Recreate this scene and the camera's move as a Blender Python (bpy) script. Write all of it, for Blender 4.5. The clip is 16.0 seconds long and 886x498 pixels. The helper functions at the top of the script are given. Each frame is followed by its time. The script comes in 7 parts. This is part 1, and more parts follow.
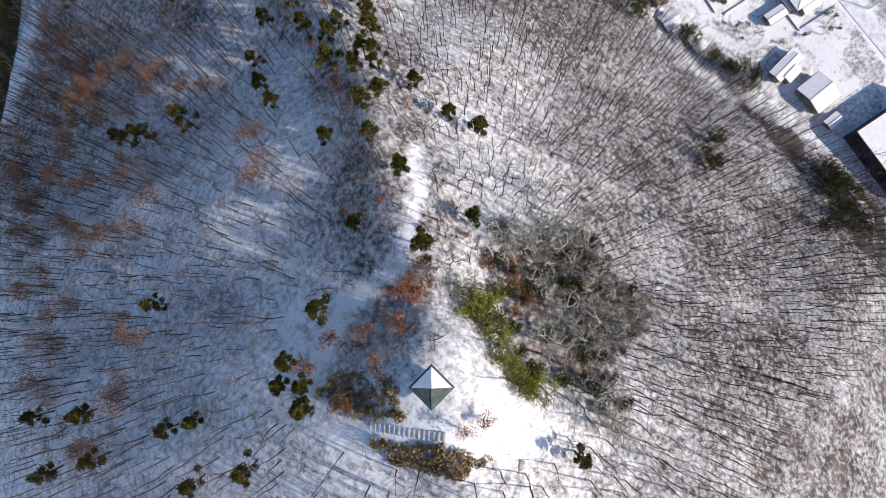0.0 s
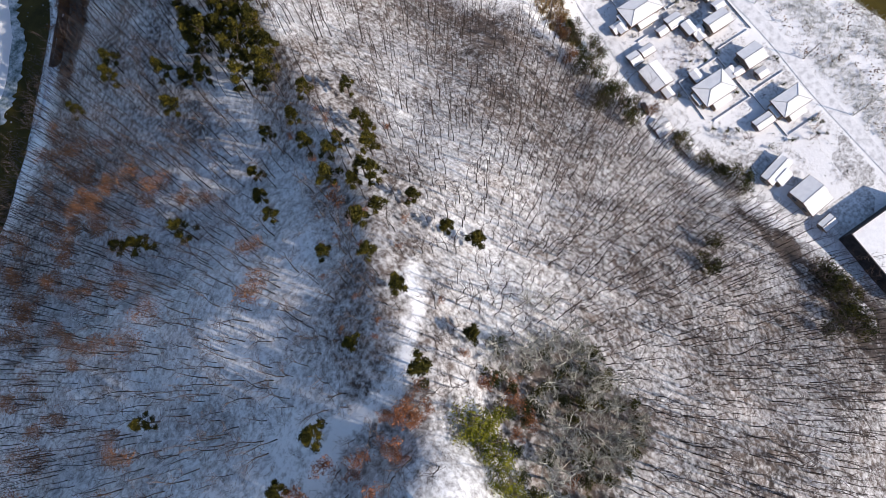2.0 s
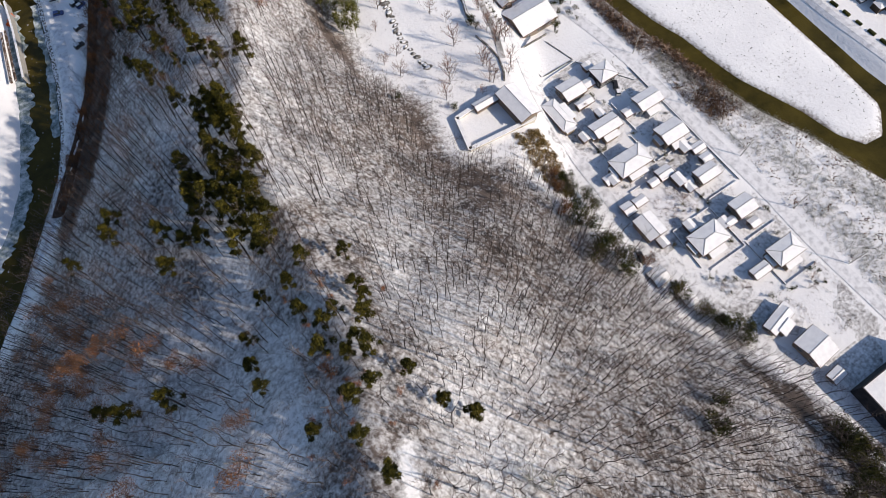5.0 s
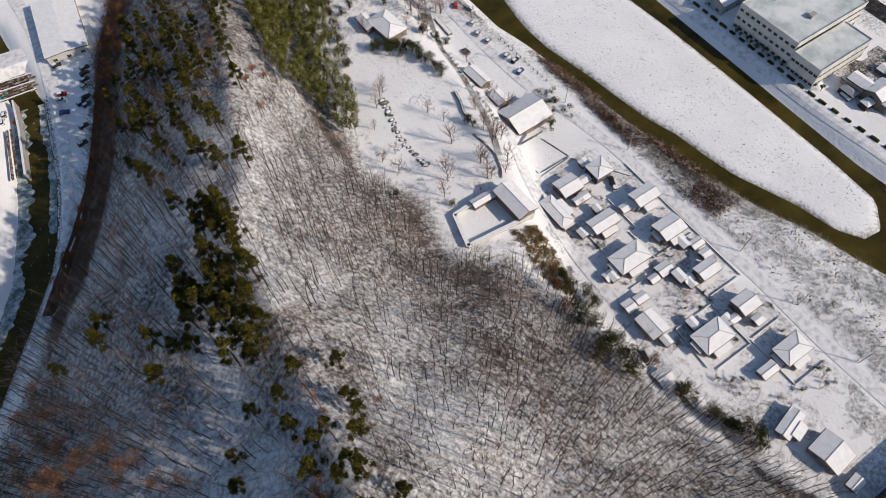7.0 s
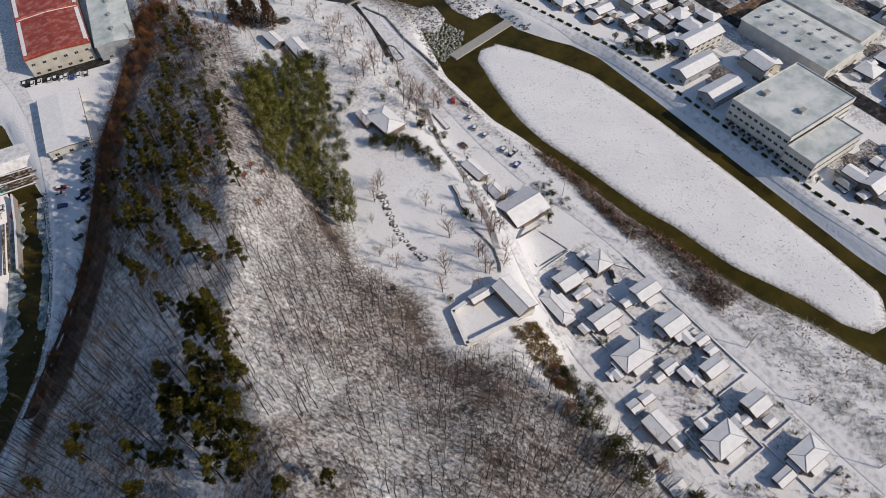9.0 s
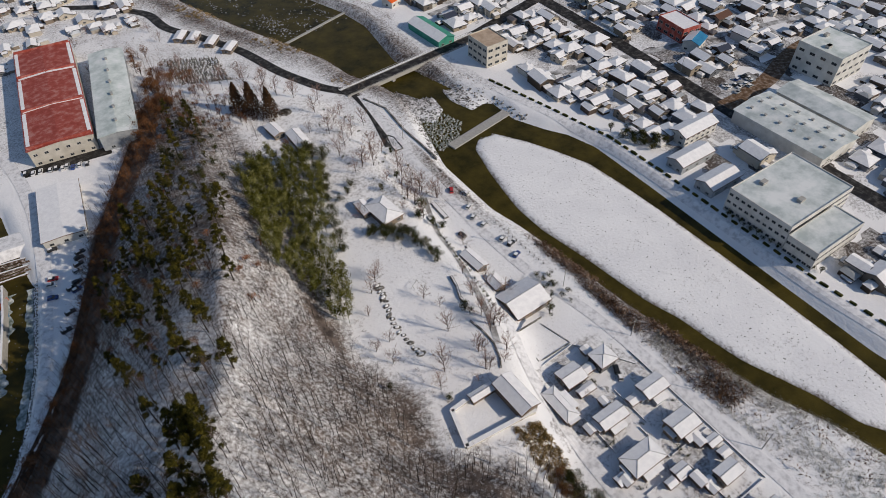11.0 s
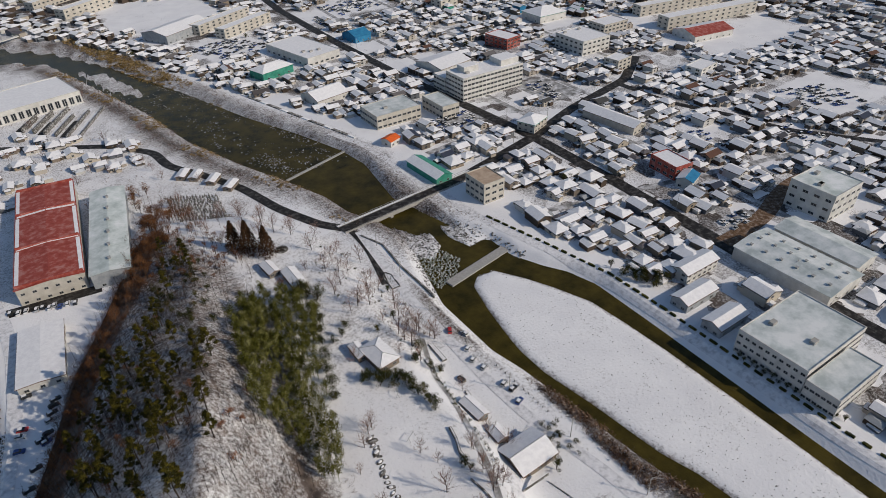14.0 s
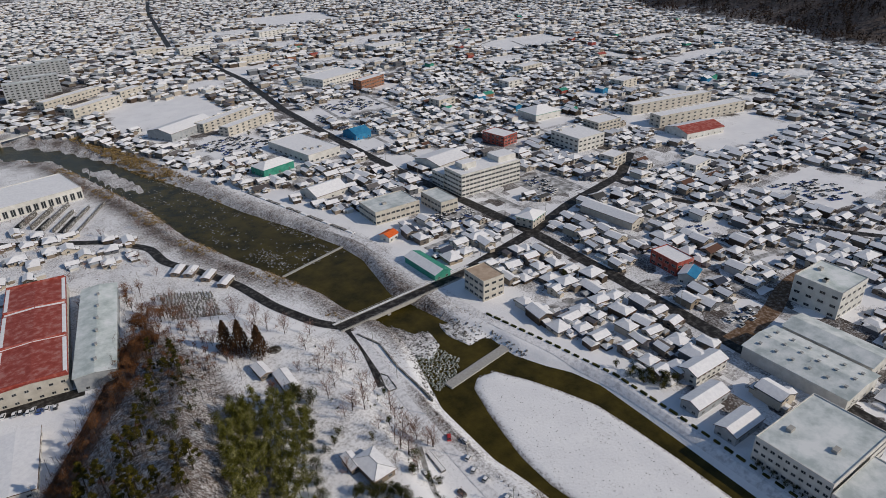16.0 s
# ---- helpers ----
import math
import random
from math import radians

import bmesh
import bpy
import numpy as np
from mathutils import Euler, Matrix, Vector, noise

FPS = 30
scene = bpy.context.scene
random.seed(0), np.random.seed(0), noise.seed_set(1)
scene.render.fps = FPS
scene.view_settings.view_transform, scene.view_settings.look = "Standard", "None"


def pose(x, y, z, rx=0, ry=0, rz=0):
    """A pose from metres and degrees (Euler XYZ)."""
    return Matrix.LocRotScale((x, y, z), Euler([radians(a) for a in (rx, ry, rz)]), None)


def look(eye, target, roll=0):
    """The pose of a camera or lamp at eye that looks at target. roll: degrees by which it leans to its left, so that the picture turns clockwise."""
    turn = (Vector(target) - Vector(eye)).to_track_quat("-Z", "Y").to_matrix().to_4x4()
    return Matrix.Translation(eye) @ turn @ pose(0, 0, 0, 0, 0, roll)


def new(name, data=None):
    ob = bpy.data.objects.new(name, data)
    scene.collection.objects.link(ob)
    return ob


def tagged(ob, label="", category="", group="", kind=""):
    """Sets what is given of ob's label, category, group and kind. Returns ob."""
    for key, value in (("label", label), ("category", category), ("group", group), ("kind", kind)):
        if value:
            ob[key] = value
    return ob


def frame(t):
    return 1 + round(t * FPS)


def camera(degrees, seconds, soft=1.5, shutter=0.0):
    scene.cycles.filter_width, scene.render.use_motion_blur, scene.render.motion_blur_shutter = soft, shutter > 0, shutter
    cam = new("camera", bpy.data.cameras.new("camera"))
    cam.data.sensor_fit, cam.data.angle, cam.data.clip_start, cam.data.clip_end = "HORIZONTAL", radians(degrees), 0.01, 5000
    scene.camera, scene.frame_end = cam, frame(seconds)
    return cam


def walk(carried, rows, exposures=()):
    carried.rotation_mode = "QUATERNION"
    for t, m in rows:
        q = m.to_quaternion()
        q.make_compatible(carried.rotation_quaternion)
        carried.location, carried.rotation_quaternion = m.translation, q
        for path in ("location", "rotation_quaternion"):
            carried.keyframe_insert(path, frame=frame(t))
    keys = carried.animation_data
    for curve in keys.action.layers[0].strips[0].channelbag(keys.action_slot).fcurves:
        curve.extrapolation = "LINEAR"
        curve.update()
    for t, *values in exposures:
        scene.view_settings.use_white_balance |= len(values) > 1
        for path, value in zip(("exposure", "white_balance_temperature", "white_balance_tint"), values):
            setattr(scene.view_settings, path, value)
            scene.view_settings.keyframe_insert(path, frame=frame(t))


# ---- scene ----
cam = camera(70.1, 16.0, soft=0.5)
METRES, EYE, TILT, LEAN, TURN = 59.4, 180.0, 0.0, 0.0, -20.8
ROWS = [
    (0.0, 0.0, 0.0, 0.0, -12.6, -84.71, 1.19),
    (0.5, 0.0079, 0.0276, 0.001, -12.65, -82.92, 1.2),
    (1.0, 0.0158, 0.0554, 0.0024, -12.7, -81.13, 1.22),
    (1.5, 0.0234, 0.0834, 0.004, -12.74, -79.36, 1.21),
    (2.0, 0.0315, 0.1109, 0.0051, -12.79, -77.57, 1.23),
    (2.5, 0.0393, 0.1391, 0.0059, -12.85, -75.8, 1.23),
    (3.0, 0.0474, 0.167, 0.0068, -12.88, -74.04, 1.23),
    (3.5, 0.0552, 0.1955, 0.0078, -12.93, -72.3, 1.24),
    (4.0, 0.0633, 0.2238, 0.0086, -12.96, -70.55, 1.24),
    (6.5, 0.1051, 0.3687, 0.0123, -13.14, -61.87, 1.22),
    (7.0, 0.1136, 0.3969, 0.0122, -13.18, -60.12, 1.23),
    (7.5, 0.1221, 0.4272, 0.0143, -13.24, -58.43, 1.23),
    (8.0, 0.1303, 0.4567, 0.0148, -13.29, -56.7, 1.24),
    (8.5, 0.1381, 0.4869, 0.0156, -13.33, -54.97, 1.24),
    (9.0, 0.1469, 0.5167, 0.0161, -13.36, -53.22, 1.22),
    (11.5, 0.1902, 0.6698, 0.0161, -13.52, -44.6, 1.28),
    (12.0, 0.1974, 0.7012, 0.0163, -13.54, -42.78, 1.26),
    (12.5, 0.2052, 0.7334, 0.016, -13.57, -40.98, 1.25),
    (13.0, 0.2134, 0.7654, 0.0191, -13.63, -39.15, 1.26),
    (13.5, 0.2216, 0.7976, 0.018, -13.66, -37.28, 1.26),
    (14.0, 0.2296, 0.8314, 0.0177, -13.72, -35.4, 1.28),
    (14.5, 0.2383, 0.8635, 0.02, -13.75, -33.47, 1.3),
    (15.0, 0.2456, 0.8963, 0.0205, -13.79, -31.51, 1.27),
    (15.5, 0.2544, 0.93, 0.0212, -13.85, -29.48, 1.32),
    (16.0, 0.263, 0.964, 0.0197, -13.88, -27.36, 1.32),
]
walk(cam, [(t, pose(0, 0, EYE, TILT, LEAN, TURN) @ pose(METRES * x, METRES * y, METRES * z, 90 + pitch, roll, yaw)) for t, x, y, z, yaw, pitch, roll in ROWS],
     exposures=[(0.0, 0.20, 5880, 11), (3.5, 0.12, 6020, 11), (7.0, -0.30, 6250, 9), (9.0, -0.49, 6220, 9), (12.5, -0.64, 6200, 8), (16.0, -0.75, 6080, 8)])

# ---- world and sun ----
SUN_EL, SUN_AZ = 31.0, -53.0         # height over the horizon; bearing of the sun, anticlockwise from +x
world = bpy.data.worlds.new("winter_sky")
scene.world = world
world.use_nodes = True
wn = world.node_tree.nodes
sky = wn.new("ShaderNodeTexSky")
sky.sky_type = "NISHITA"
sky.sun_disc = False
sky.sun_elevation = radians(SUN_EL)
sky.sun_rotation = radians(90.0 - SUN_AZ)
sky.altitude = 400
wn["Background"].inputs[1].default_value = 0.125
world.node_tree.links.new(sky.outputs[0], wn["Background"].inputs[0])
sun = new("sun", bpy.data.lights.new("sun", "SUN"))
sun.data.energy, sun.data.angle, sun.data.color = 4.7, radians(0.6), (1.0, 0.84, 0.67)
_a, _e = radians(SUN_AZ), radians(SUN_EL)
sun.matrix_world = look((math.cos(_a) * math.cos(_e) * 900, math.sin(_a) * math.cos(_e) * 900, math.sin(_e) * 900), (0, 0, 0))


# ---- materials ----
def mat(name, cols, scale=1.0, rough=0.8, metal=0.0, bump=0.0, bscale=6.0, island=0.0, obj=0.0, spec=0.12):
    """cols: two or three colours mixed by noise of that scale (per metre); island and obj: how far brightness varies from piece to piece."""
    m = bpy.data.materials.new(name)
    m.use_nodes = True
    t = m.node_tree
    n, l = t.nodes, t.links
    b = n["Principled BSDF"]
    b.inputs["Roughness"].default_value = rough
    b.inputs["Metallic"].default_value = metal
    b.inputs["Specular IOR Level"].default_value = spec
    g = n.new("ShaderNodeNewGeometry")
    tex = n.new("ShaderNodeTexNoise")
    tex.inputs["Scale"].default_value = scale
    tex.inputs["Detail"].default_value = 6
    tex.inputs["Roughness"].default_value = 0.62
    l.new(g.outputs["Position"], tex.inputs["Vector"])
    ramp = n.new("ShaderNodeValToRGB")
    e = ramp.color_ramp.elements
    e[0].position, e[1].position = 0.36, 0.64
    e[0].color, e[1].color = (*cols[0], 1), (*cols[-1], 1)
    if len(cols) > 2:
        x = e.new(0.5)
        x.color = (*cols[1], 1)
    l.new(tex.outputs[0], ramp.inputs[0])
    out = ramp.outputs[0]
    if island or obj:
        hsv = n.new("ShaderNodeHueSaturation")
        mr = n.new("ShaderNodeMapRange")
        k = island or obj
        mr.inputs[3].default_value, mr.inputs[4].default_value = 1 - k, 1 + k
        if island:
            l.new(g.outputs["Random Per Island"], mr.inputs[0])
        else:
            oi = n.new("ShaderNodeObjectInfo")
            l.new(oi.outputs["Random"], mr.inputs[0])
        l.new(mr.outputs[0], hsv.inputs["Value"])
        l.new(out, hsv.inputs["Color"])
        out = hsv.outputs[0]
    l.new(out, b.inputs["Base Color"])
    if bump:
        t2 = n.new("ShaderNodeTexNoise")
        t2.inputs["Scale"].default_value = bscale
        t2.inputs["Detail"].default_value = 5
        l.new(g.outputs["Position"], t2.inputs["Vector"])
        bp = n.new("ShaderNodeBump")
        bp.inputs["Strength"].default_value = bump
        bp.inputs["Distance"].default_value = 0.3
        l.new(t2.outputs[0], bp.inputs["Height"])
        l.new(bp.outputs[0], b.inputs["Normal"])
    return m


def pick(name, cols, rough=0.8, grain=0.12, scale=1.5, per="island"):
    """A material whose base colour is picked piece by piece from a few colours."""
    m = mat(name, [(1 - grain,) * 3, (1, 1, 1)], scale, rough)
    t = m.node_tree
    n, l = t.nodes, t.links
    src = n["Color Ramp"].outputs[0]
    ramp = n.new("ShaderNodeValToRGB")
    ramp.color_ramp.interpolation = "CONSTANT"
    e = ramp.color_ramp.elements
    while len(e) < len(cols):
        e.new(0.5)
    for i, c in enumerate(cols):
        e[i].position = i / len(cols)
        e[i].color = (*c, 1)
    if per == "island":
        l.new(n["Geometry"].outputs["Random Per Island"], ramp.inputs[0])
    else:
        l.new(n.new("ShaderNodeObjectInfo").outputs["Random"], ramp.inputs[0])
    mix = n.new("ShaderNodeMix")
    mix.data_type, mix.blend_type = "RGBA", "MULTIPLY"
    mix.inputs[0].default_value = 1
    l.new(src, mix.inputs[6])
    l.new(ramp.outputs[0], mix.inputs[7])
    l.new(mix.outputs[2], n["Principled BSDF"].inputs["Base Color"])
    return m


def ground_material():
    """Snow with grass, soil and leaf litter showing through; the cover attribute says how much lies bare."""
    m = mat("snowy_ground", [(0.80, 0.80, 0.82), (0.88, 0.88, 0.89)], 0.05, 0.75, bump=0.6, bscale=0.8)
    t = m.node_tree
    n, l = t.nodes, t.links
    g = n["Geometry"]
    at = n.new("ShaderNodeAttribute")
    at.attribute_name = "cover"
    masks = []
    for sc, det in ((0.85, 12), (0.06, 6)):
        q = n.new("ShaderNodeTexNoise")
        q.inputs["Scale"].default_value = sc
        q.inputs["Detail"].default_value = det
        q.inputs["Roughness"].default_value = 0.76
        l.new(g.outputs["Position"], q.inputs["Vector"])
        masks.append(q)
    s = n.new("ShaderNodeMath")
    s.operation = "MULTIPLY_ADD"
    s.inputs[1].default_value = 0.45
    l.new(masks[1].outputs[0], s.inputs[0])
    l.new(masks[0].outputs[0], s.inputs[2])
    s1 = n.new("ShaderNodeMath")
    s1.operation = "ADD"
    l.new(s.outputs[0], s1.inputs[0])
    l.new(at.outputs["Fac"], s1.inputs[1])
    # plots of about twelve metres, some cleared and some under clean snow
    pl = n.new("ShaderNodeAttribute")
    pl.attribute_name = "plots"
    vo = n.new("ShaderNodeTexVoronoi")
    vo.distance = "CHEBYCHEV"
    vo.inputs["Scale"].default_value = 0.085
    l.new(g.outputs["Position"], vo.inputs["Vector"])
    sep = n.new("ShaderNodeSeparateColor")
    l.new(vo.outputs["Color"], sep.inputs[0])
    half = n.new("ShaderNodeMath")
    half.operation = "SUBTRACT"
    half.inputs[1].default_value = 0.55
    l.new(sep.outputs[0], half.inputs[0])
    s2 = n.new("ShaderNodeMath")
    s2.operation = "MULTIPLY_ADD"
    l.new(half.outputs[0], s2.inputs[0])
    l.new(pl.outputs["Fac"], s2.inputs[1])
    l.new(s1.outputs[0], s2.inputs[2])
    mr = n.new("ShaderNodeMapRange")
    mr.inputs[1].default_value, mr.inputs[2].default_value = 0.99, 1.27
    l.new(s2.outputs[0], mr.inputs[0])
    bare = n.new("ShaderNodeTexNoise")
    bare.inputs["Scale"].default_value = 0.25
    bare.inputs["Detail"].default_value = 5
    l.new(g.outputs["Position"], bare.inputs["Vector"])
    br = n.new("ShaderNodeValToRGB")
    br.color_ramp.elements[0].color = (0.050, 0.041, 0.037, 1)
    br.color_ramp.elements[1].color = (0.165, 0.132, 0.114, 1)
    br.color_ramp.elements[0].position, br.color_ramp.elements[1].position = 0.35, 0.65
    l.new(bare.outputs[0], br.inputs[0])
    mix = n.new("ShaderNodeMix")
    mix.data_type = "RGBA"
    l.new(mr.outputs[0], mix.inputs[0])
    l.new(n["Color Ramp"].outputs[0], mix.inputs[6])
    cleared = n.new("ShaderNodeMix")
    cleared.data_type = "RGBA"
    cleared.inputs[7].default_value = (0.05, 0.047, 0.046, 1)
    l.new(pl.outputs["Fac"], cleared.inputs[0])
    l.new(br.outputs[0], cleared.inputs[6])
    l.new(cleared.outputs[2], mix.inputs[7])
    l.new(mix.outputs[2], n["Principled BSDF"].inputs["Base Color"])
    return m


M_GROUND = ground_material()
M_SNOW = mat("roof_snow", [(0.78, 0.78, 0.80), (0.88, 0.88, 0.89)], 0.6, 0.7, bump=0.15, bscale=1.2)
M_SNOWTHIN = mat("thin_grey_snow", [(0.42, 0.47, 0.47), (0.60, 0.64, 0.64), (0.74, 0.76, 0.76)], 0.12, 0.6)
M_ASPHALT = mat("wet_asphalt", [(0.016, 0.015, 0.015), (0.03, 0.028, 0.027), (0.10, 0.095, 0.09)], 0.35, 0.55, bump=0.1)
M_SLUSH = mat("trodden_snow", [(0.55, 0.55, 0.57), (0.74, 0.74, 0.76), (0.82, 0.82, 0.84)], 0.5, 0.7, bump=0.3, bscale=1.5)
M_MUD = mat("brown_mud", [(0.09, 0.055, 0.035), (0.16, 0.10, 0.06), (0.3, 0.24, 0.2)], 0.5, 0.8, bump=0.3)
M_WATER = mat("river_water", [(0.026, 0.022, 0.005), (0.07, 0.054, 0.011)], 0.08, 0.25, bump=0.3, bscale=1.2, spec=0.1)
M_CONCRETE = mat("concrete", [(0.33, 0.32, 0.30), (0.42, 0.41, 0.39)], 0.8, 0.85, bump=0.1)
M_BARK = mat("grey_bark", [(0.024, 0.020, 0.018), (0.075, 0.062, 0.056)], 1.2, 0.9, island=0.35)
M_TWIG = mat("twigs", [(0.068, 0.051, 0.046), (0.155, 0.122, 0.112)], 0.25, 0.9, island=0.3)
M_PINE = mat("pine_needles", [(0.018, 0.019, 0.003), (0.046, 0.042, 0.006), (0.105, 0.085, 0.011)], 0.5, 0.8, island=0.4)
M_EVER = mat("evergreen_leaves", [(0.012, 0.017, 0.004), (0.036, 0.041, 0.009), (0.092, 0.078, 0.018)], 0.3, 0.7, island=0.4)
M_YELLOW = mat("yellow_green_leaves", [(0.09, 0.10, 0.007), (0.26, 0.25, 0.02)], 0.5, 0.7, island=0.35)
M_RUST = mat("rusty_leaves", [(0.15, 0.055, 0.024), (0.33, 0.145, 0.07)], 0.5, 0.8, island=0.35)
M_TAN = mat("dry_tan_leaves", [(0.19, 0.088, 0.042), (0.33, 0.17, 0.09)], 0.5, 0.85, island=0.3)
M_BAMBOO = mat("bamboo_leaves", [(0.026, 0.030, 0.003), (0.092, 0.090, 0.011), (0.29, 0.28, 0.12)], 0.4, 0.75, island=0.5)
M_CULM = mat("bamboo_culm", [(0.12, 0.14, 0.04), (0.2, 0.2, 0.08)], 1.0, 0.6)
M_CEDAR = mat("cedar_needles", [(0.030, 0.017, 0.009), (0.095, 0.048, 0.022)], 0.4, 0.85, island=0.35)
M_RUSSET = mat("dark_russet_leaves", [(0.08, 0.034, 0.014), (0.22, 0.10, 0.042)], 0.3, 0.85, island=0.35)
M_TWIGRED = mat("reddish_twigs", [(0.15, 0.095, 0.08), (0.30, 0.205, 0.175)], 0.4, 0.9, island=0.3)
M_FROST = mat("frosted_twigs", [(0.21, 0.20, 0.165), (0.52, 0.515, 0.46)], 0.6, 0.85, island=0.35)
M_BRUSH = mat("brushwood", [(0.10, 0.075, 0.064), (0.23, 0.18, 0.158)], 0.2, 0.9, island=0.35)
M_GRASS = mat("dry_grass", [(0.15, 0.105, 0.035), (0.27, 0.19, 0.08), (0.40, 0.30, 0.17)], 0.5, 0.9, island=0.3)
M_SCRUB = mat("withered_bushes", [(0.06, 0.036, 0.023), (0.16, 0.095, 0.06), (0.32, 0.26, 0.22)], 0.4, 0.9, island=0.35)
M_LITTER = mat("dark_leaf_litter", [(0.028, 0.017, 0.012), (0.058, 0.035, 0.024), (0.11, 0.07, 0.05)], 0.5, 0.95, bump=0.4)
M_ICE = mat("river_ice", [(0.10, 0.13, 0.12), (0.30, 0.35, 0.35), (0.62, 0.65, 0.66)], 0.45, 0.35)
M_ORANGE = mat("orange_paint", [(0.62, 0.10, 0.02), (0.75, 0.16, 0.04)], 1.0, 0.6)
M_TEAL = mat("teal_sheeting", [(0.03, 0.27, 0.25), (0.06, 0.38, 0.34)], 0.8, 0.6)
M_STEEL = mat("rusty_steel", [(0.05, 0.035, 0.028), (0.12, 0.075, 0.05), (0.5, 0.48, 0.46)], 0.9, 0.7)
M_LOG = mat("barkless_log", [(0.42, 0.40, 0.38), (0.66, 0.65, 0.63)], 1.0, 0.8)
M_ICY = mat("icy_pale_roof", [(0.44, 0.50, 0.48), (0.64, 0.69, 0.67), (0.82, 0.84, 0.84)], 0.09, 0.55)
M_RUSTWALL = mat("brick_brown_wall", [(0.22, 0.10, 0.06), (0.32, 0.16, 0.10)], 0.4, 0.8)
M_SLATE = mat("grey_green_metal", [(0.055, 0.075, 0.07), (0.10, 0.13, 0.12)], 0.8, 0.5)
M_TILECAP = mat("snow_dusted_tiles", [(0.12, 0.12, 0.13), (0.34, 0.34, 0.35), (0.6, 0.6, 0.61)], 1.5, 0.7)
M_LANE = mat("slushy_lane", [(0.16, 0.155, 0.15), (0.36, 0.36, 0.36), (0.66, 0.66, 0.68)], 0.2, 0.65)
M_BLOCK = mat("mossy_concrete", [(0.14, 0.16, 0.13), (0.30, 0.32, 0.29), (0.7, 0.7, 0.7)], 0.8, 0.85)
M_STONE = mat("river_stone", [(0.06, 0.057, 0.052), (0.14, 0.133, 0.122), (0.5, 0.5, 0.5)], 0.9, 0.85, island=0.3)
M_GARDEN = mat("garden_foliage", [(0.016, 0.014, 0.011), (0.045, 0.037, 0.027), (0.3, 0.29, 0.28)], 0.45, 0.85, island=0.4)
M_FARWOOD = mat("far_woodland", [(0.016, 0.012, 0.009), (0.05, 0.03, 0.02)], 0.02, 0.9, island=0.3)
M_WALLS = pick("house_walls", [(0.40, 0.36, 0.31), (0.15, 0.13, 0.11), (0.56, 0.55, 0.52), (0.06, 0.046, 0.036), (0.24, 0.20, 0.16), (0.13, 0.14, 0.16), (0.50, 0.46, 0.40), (0.09, 0.068, 0.054)])
M_ROOFS = pick("roof_tiles", [(0.07, 0.07, 0.08), (0.10, 0.09, 0.09), (0.05, 0.06, 0.09), (0.13, 0.07, 0.05), (0.08, 0.08, 0.08), (0.16, 0.15, 0.15)], 0.6)
M_WALLS_OB = pick("house_walls_single", [(0.45, 0.40, 0.33), (0.20, 0.17, 0.14), (0.55, 0.53, 0.49), (0.08, 0.06, 0.045), (0.30, 0.25, 0.19), (0.16, 0.17, 0.19), (0.55, 0.50, 0.42)], per="object")
M_ROOFS_OB = pick("roof_tiles_single", [(0.07, 0.07, 0.08), (0.10, 0.09, 0.09), (0.05, 0.06, 0.09), (0.13, 0.07, 0.05), (0.16, 0.15, 0.15)], 0.6, per="object")
M_FARROOF = pick("snowy_far_roofs", [(0.80, 0.80, 0.82), (0.86, 0.86, 0.87), (0.70, 0.72, 0.74), (0.84, 0.84, 0.85), (0.36, 0.38, 0.40), (0.82, 0.82, 0.84), (0.86, 0.86, 0.87), (0.15, 0.14, 0.15)], 0.7)
M_GLASS = mat("dark_glass", [(0.02, 0.025, 0.03), (0.04, 0.045, 0.05)], 0.7, 0.12, spec=0.6)

M_PALE = mat("pale_render", [(0.52, 0.51, 0.48), (0.66, 0.65, 0.62)], 0.25, 0.8)
M_CREAM = mat("cream_render", [(0.44, 0.41, 0.36), (0.57, 0.54, 0.48)], 0.3, 0.8)
M_GREYWALL = mat("grey_cladding", [(0.28, 0.30, 0.32), (0.40, 0.42, 0.44)], 0.3, 0.6)
M_REDROOF = mat("red_painted_metal", [(0.27, 0.052, 0.038), (0.33, 0.078, 0.06), (0.43, 0.19, 0.165)], 0.3, 0.55)
M_BROWNROOF = mat("tan_roof_deck", [(0.40, 0.30, 0.22), (0.52, 0.41, 0.31)], 0.3, 0.7)
M_BLUE = mat("blue_metal", [(0.03, 0.16, 0.32), (0.05, 0.24, 0.42)], 0.3, 0.5)
M_GREEN = mat("green_metal", [(0.04, 0.22, 0.16), (0.08, 0.32, 0.24)], 0.3, 0.5)
M_BLACK = mat("black_cladding", [(0.02, 0.022, 0.026), (0.05, 0.05, 0.055)], 0.6, 0.6)



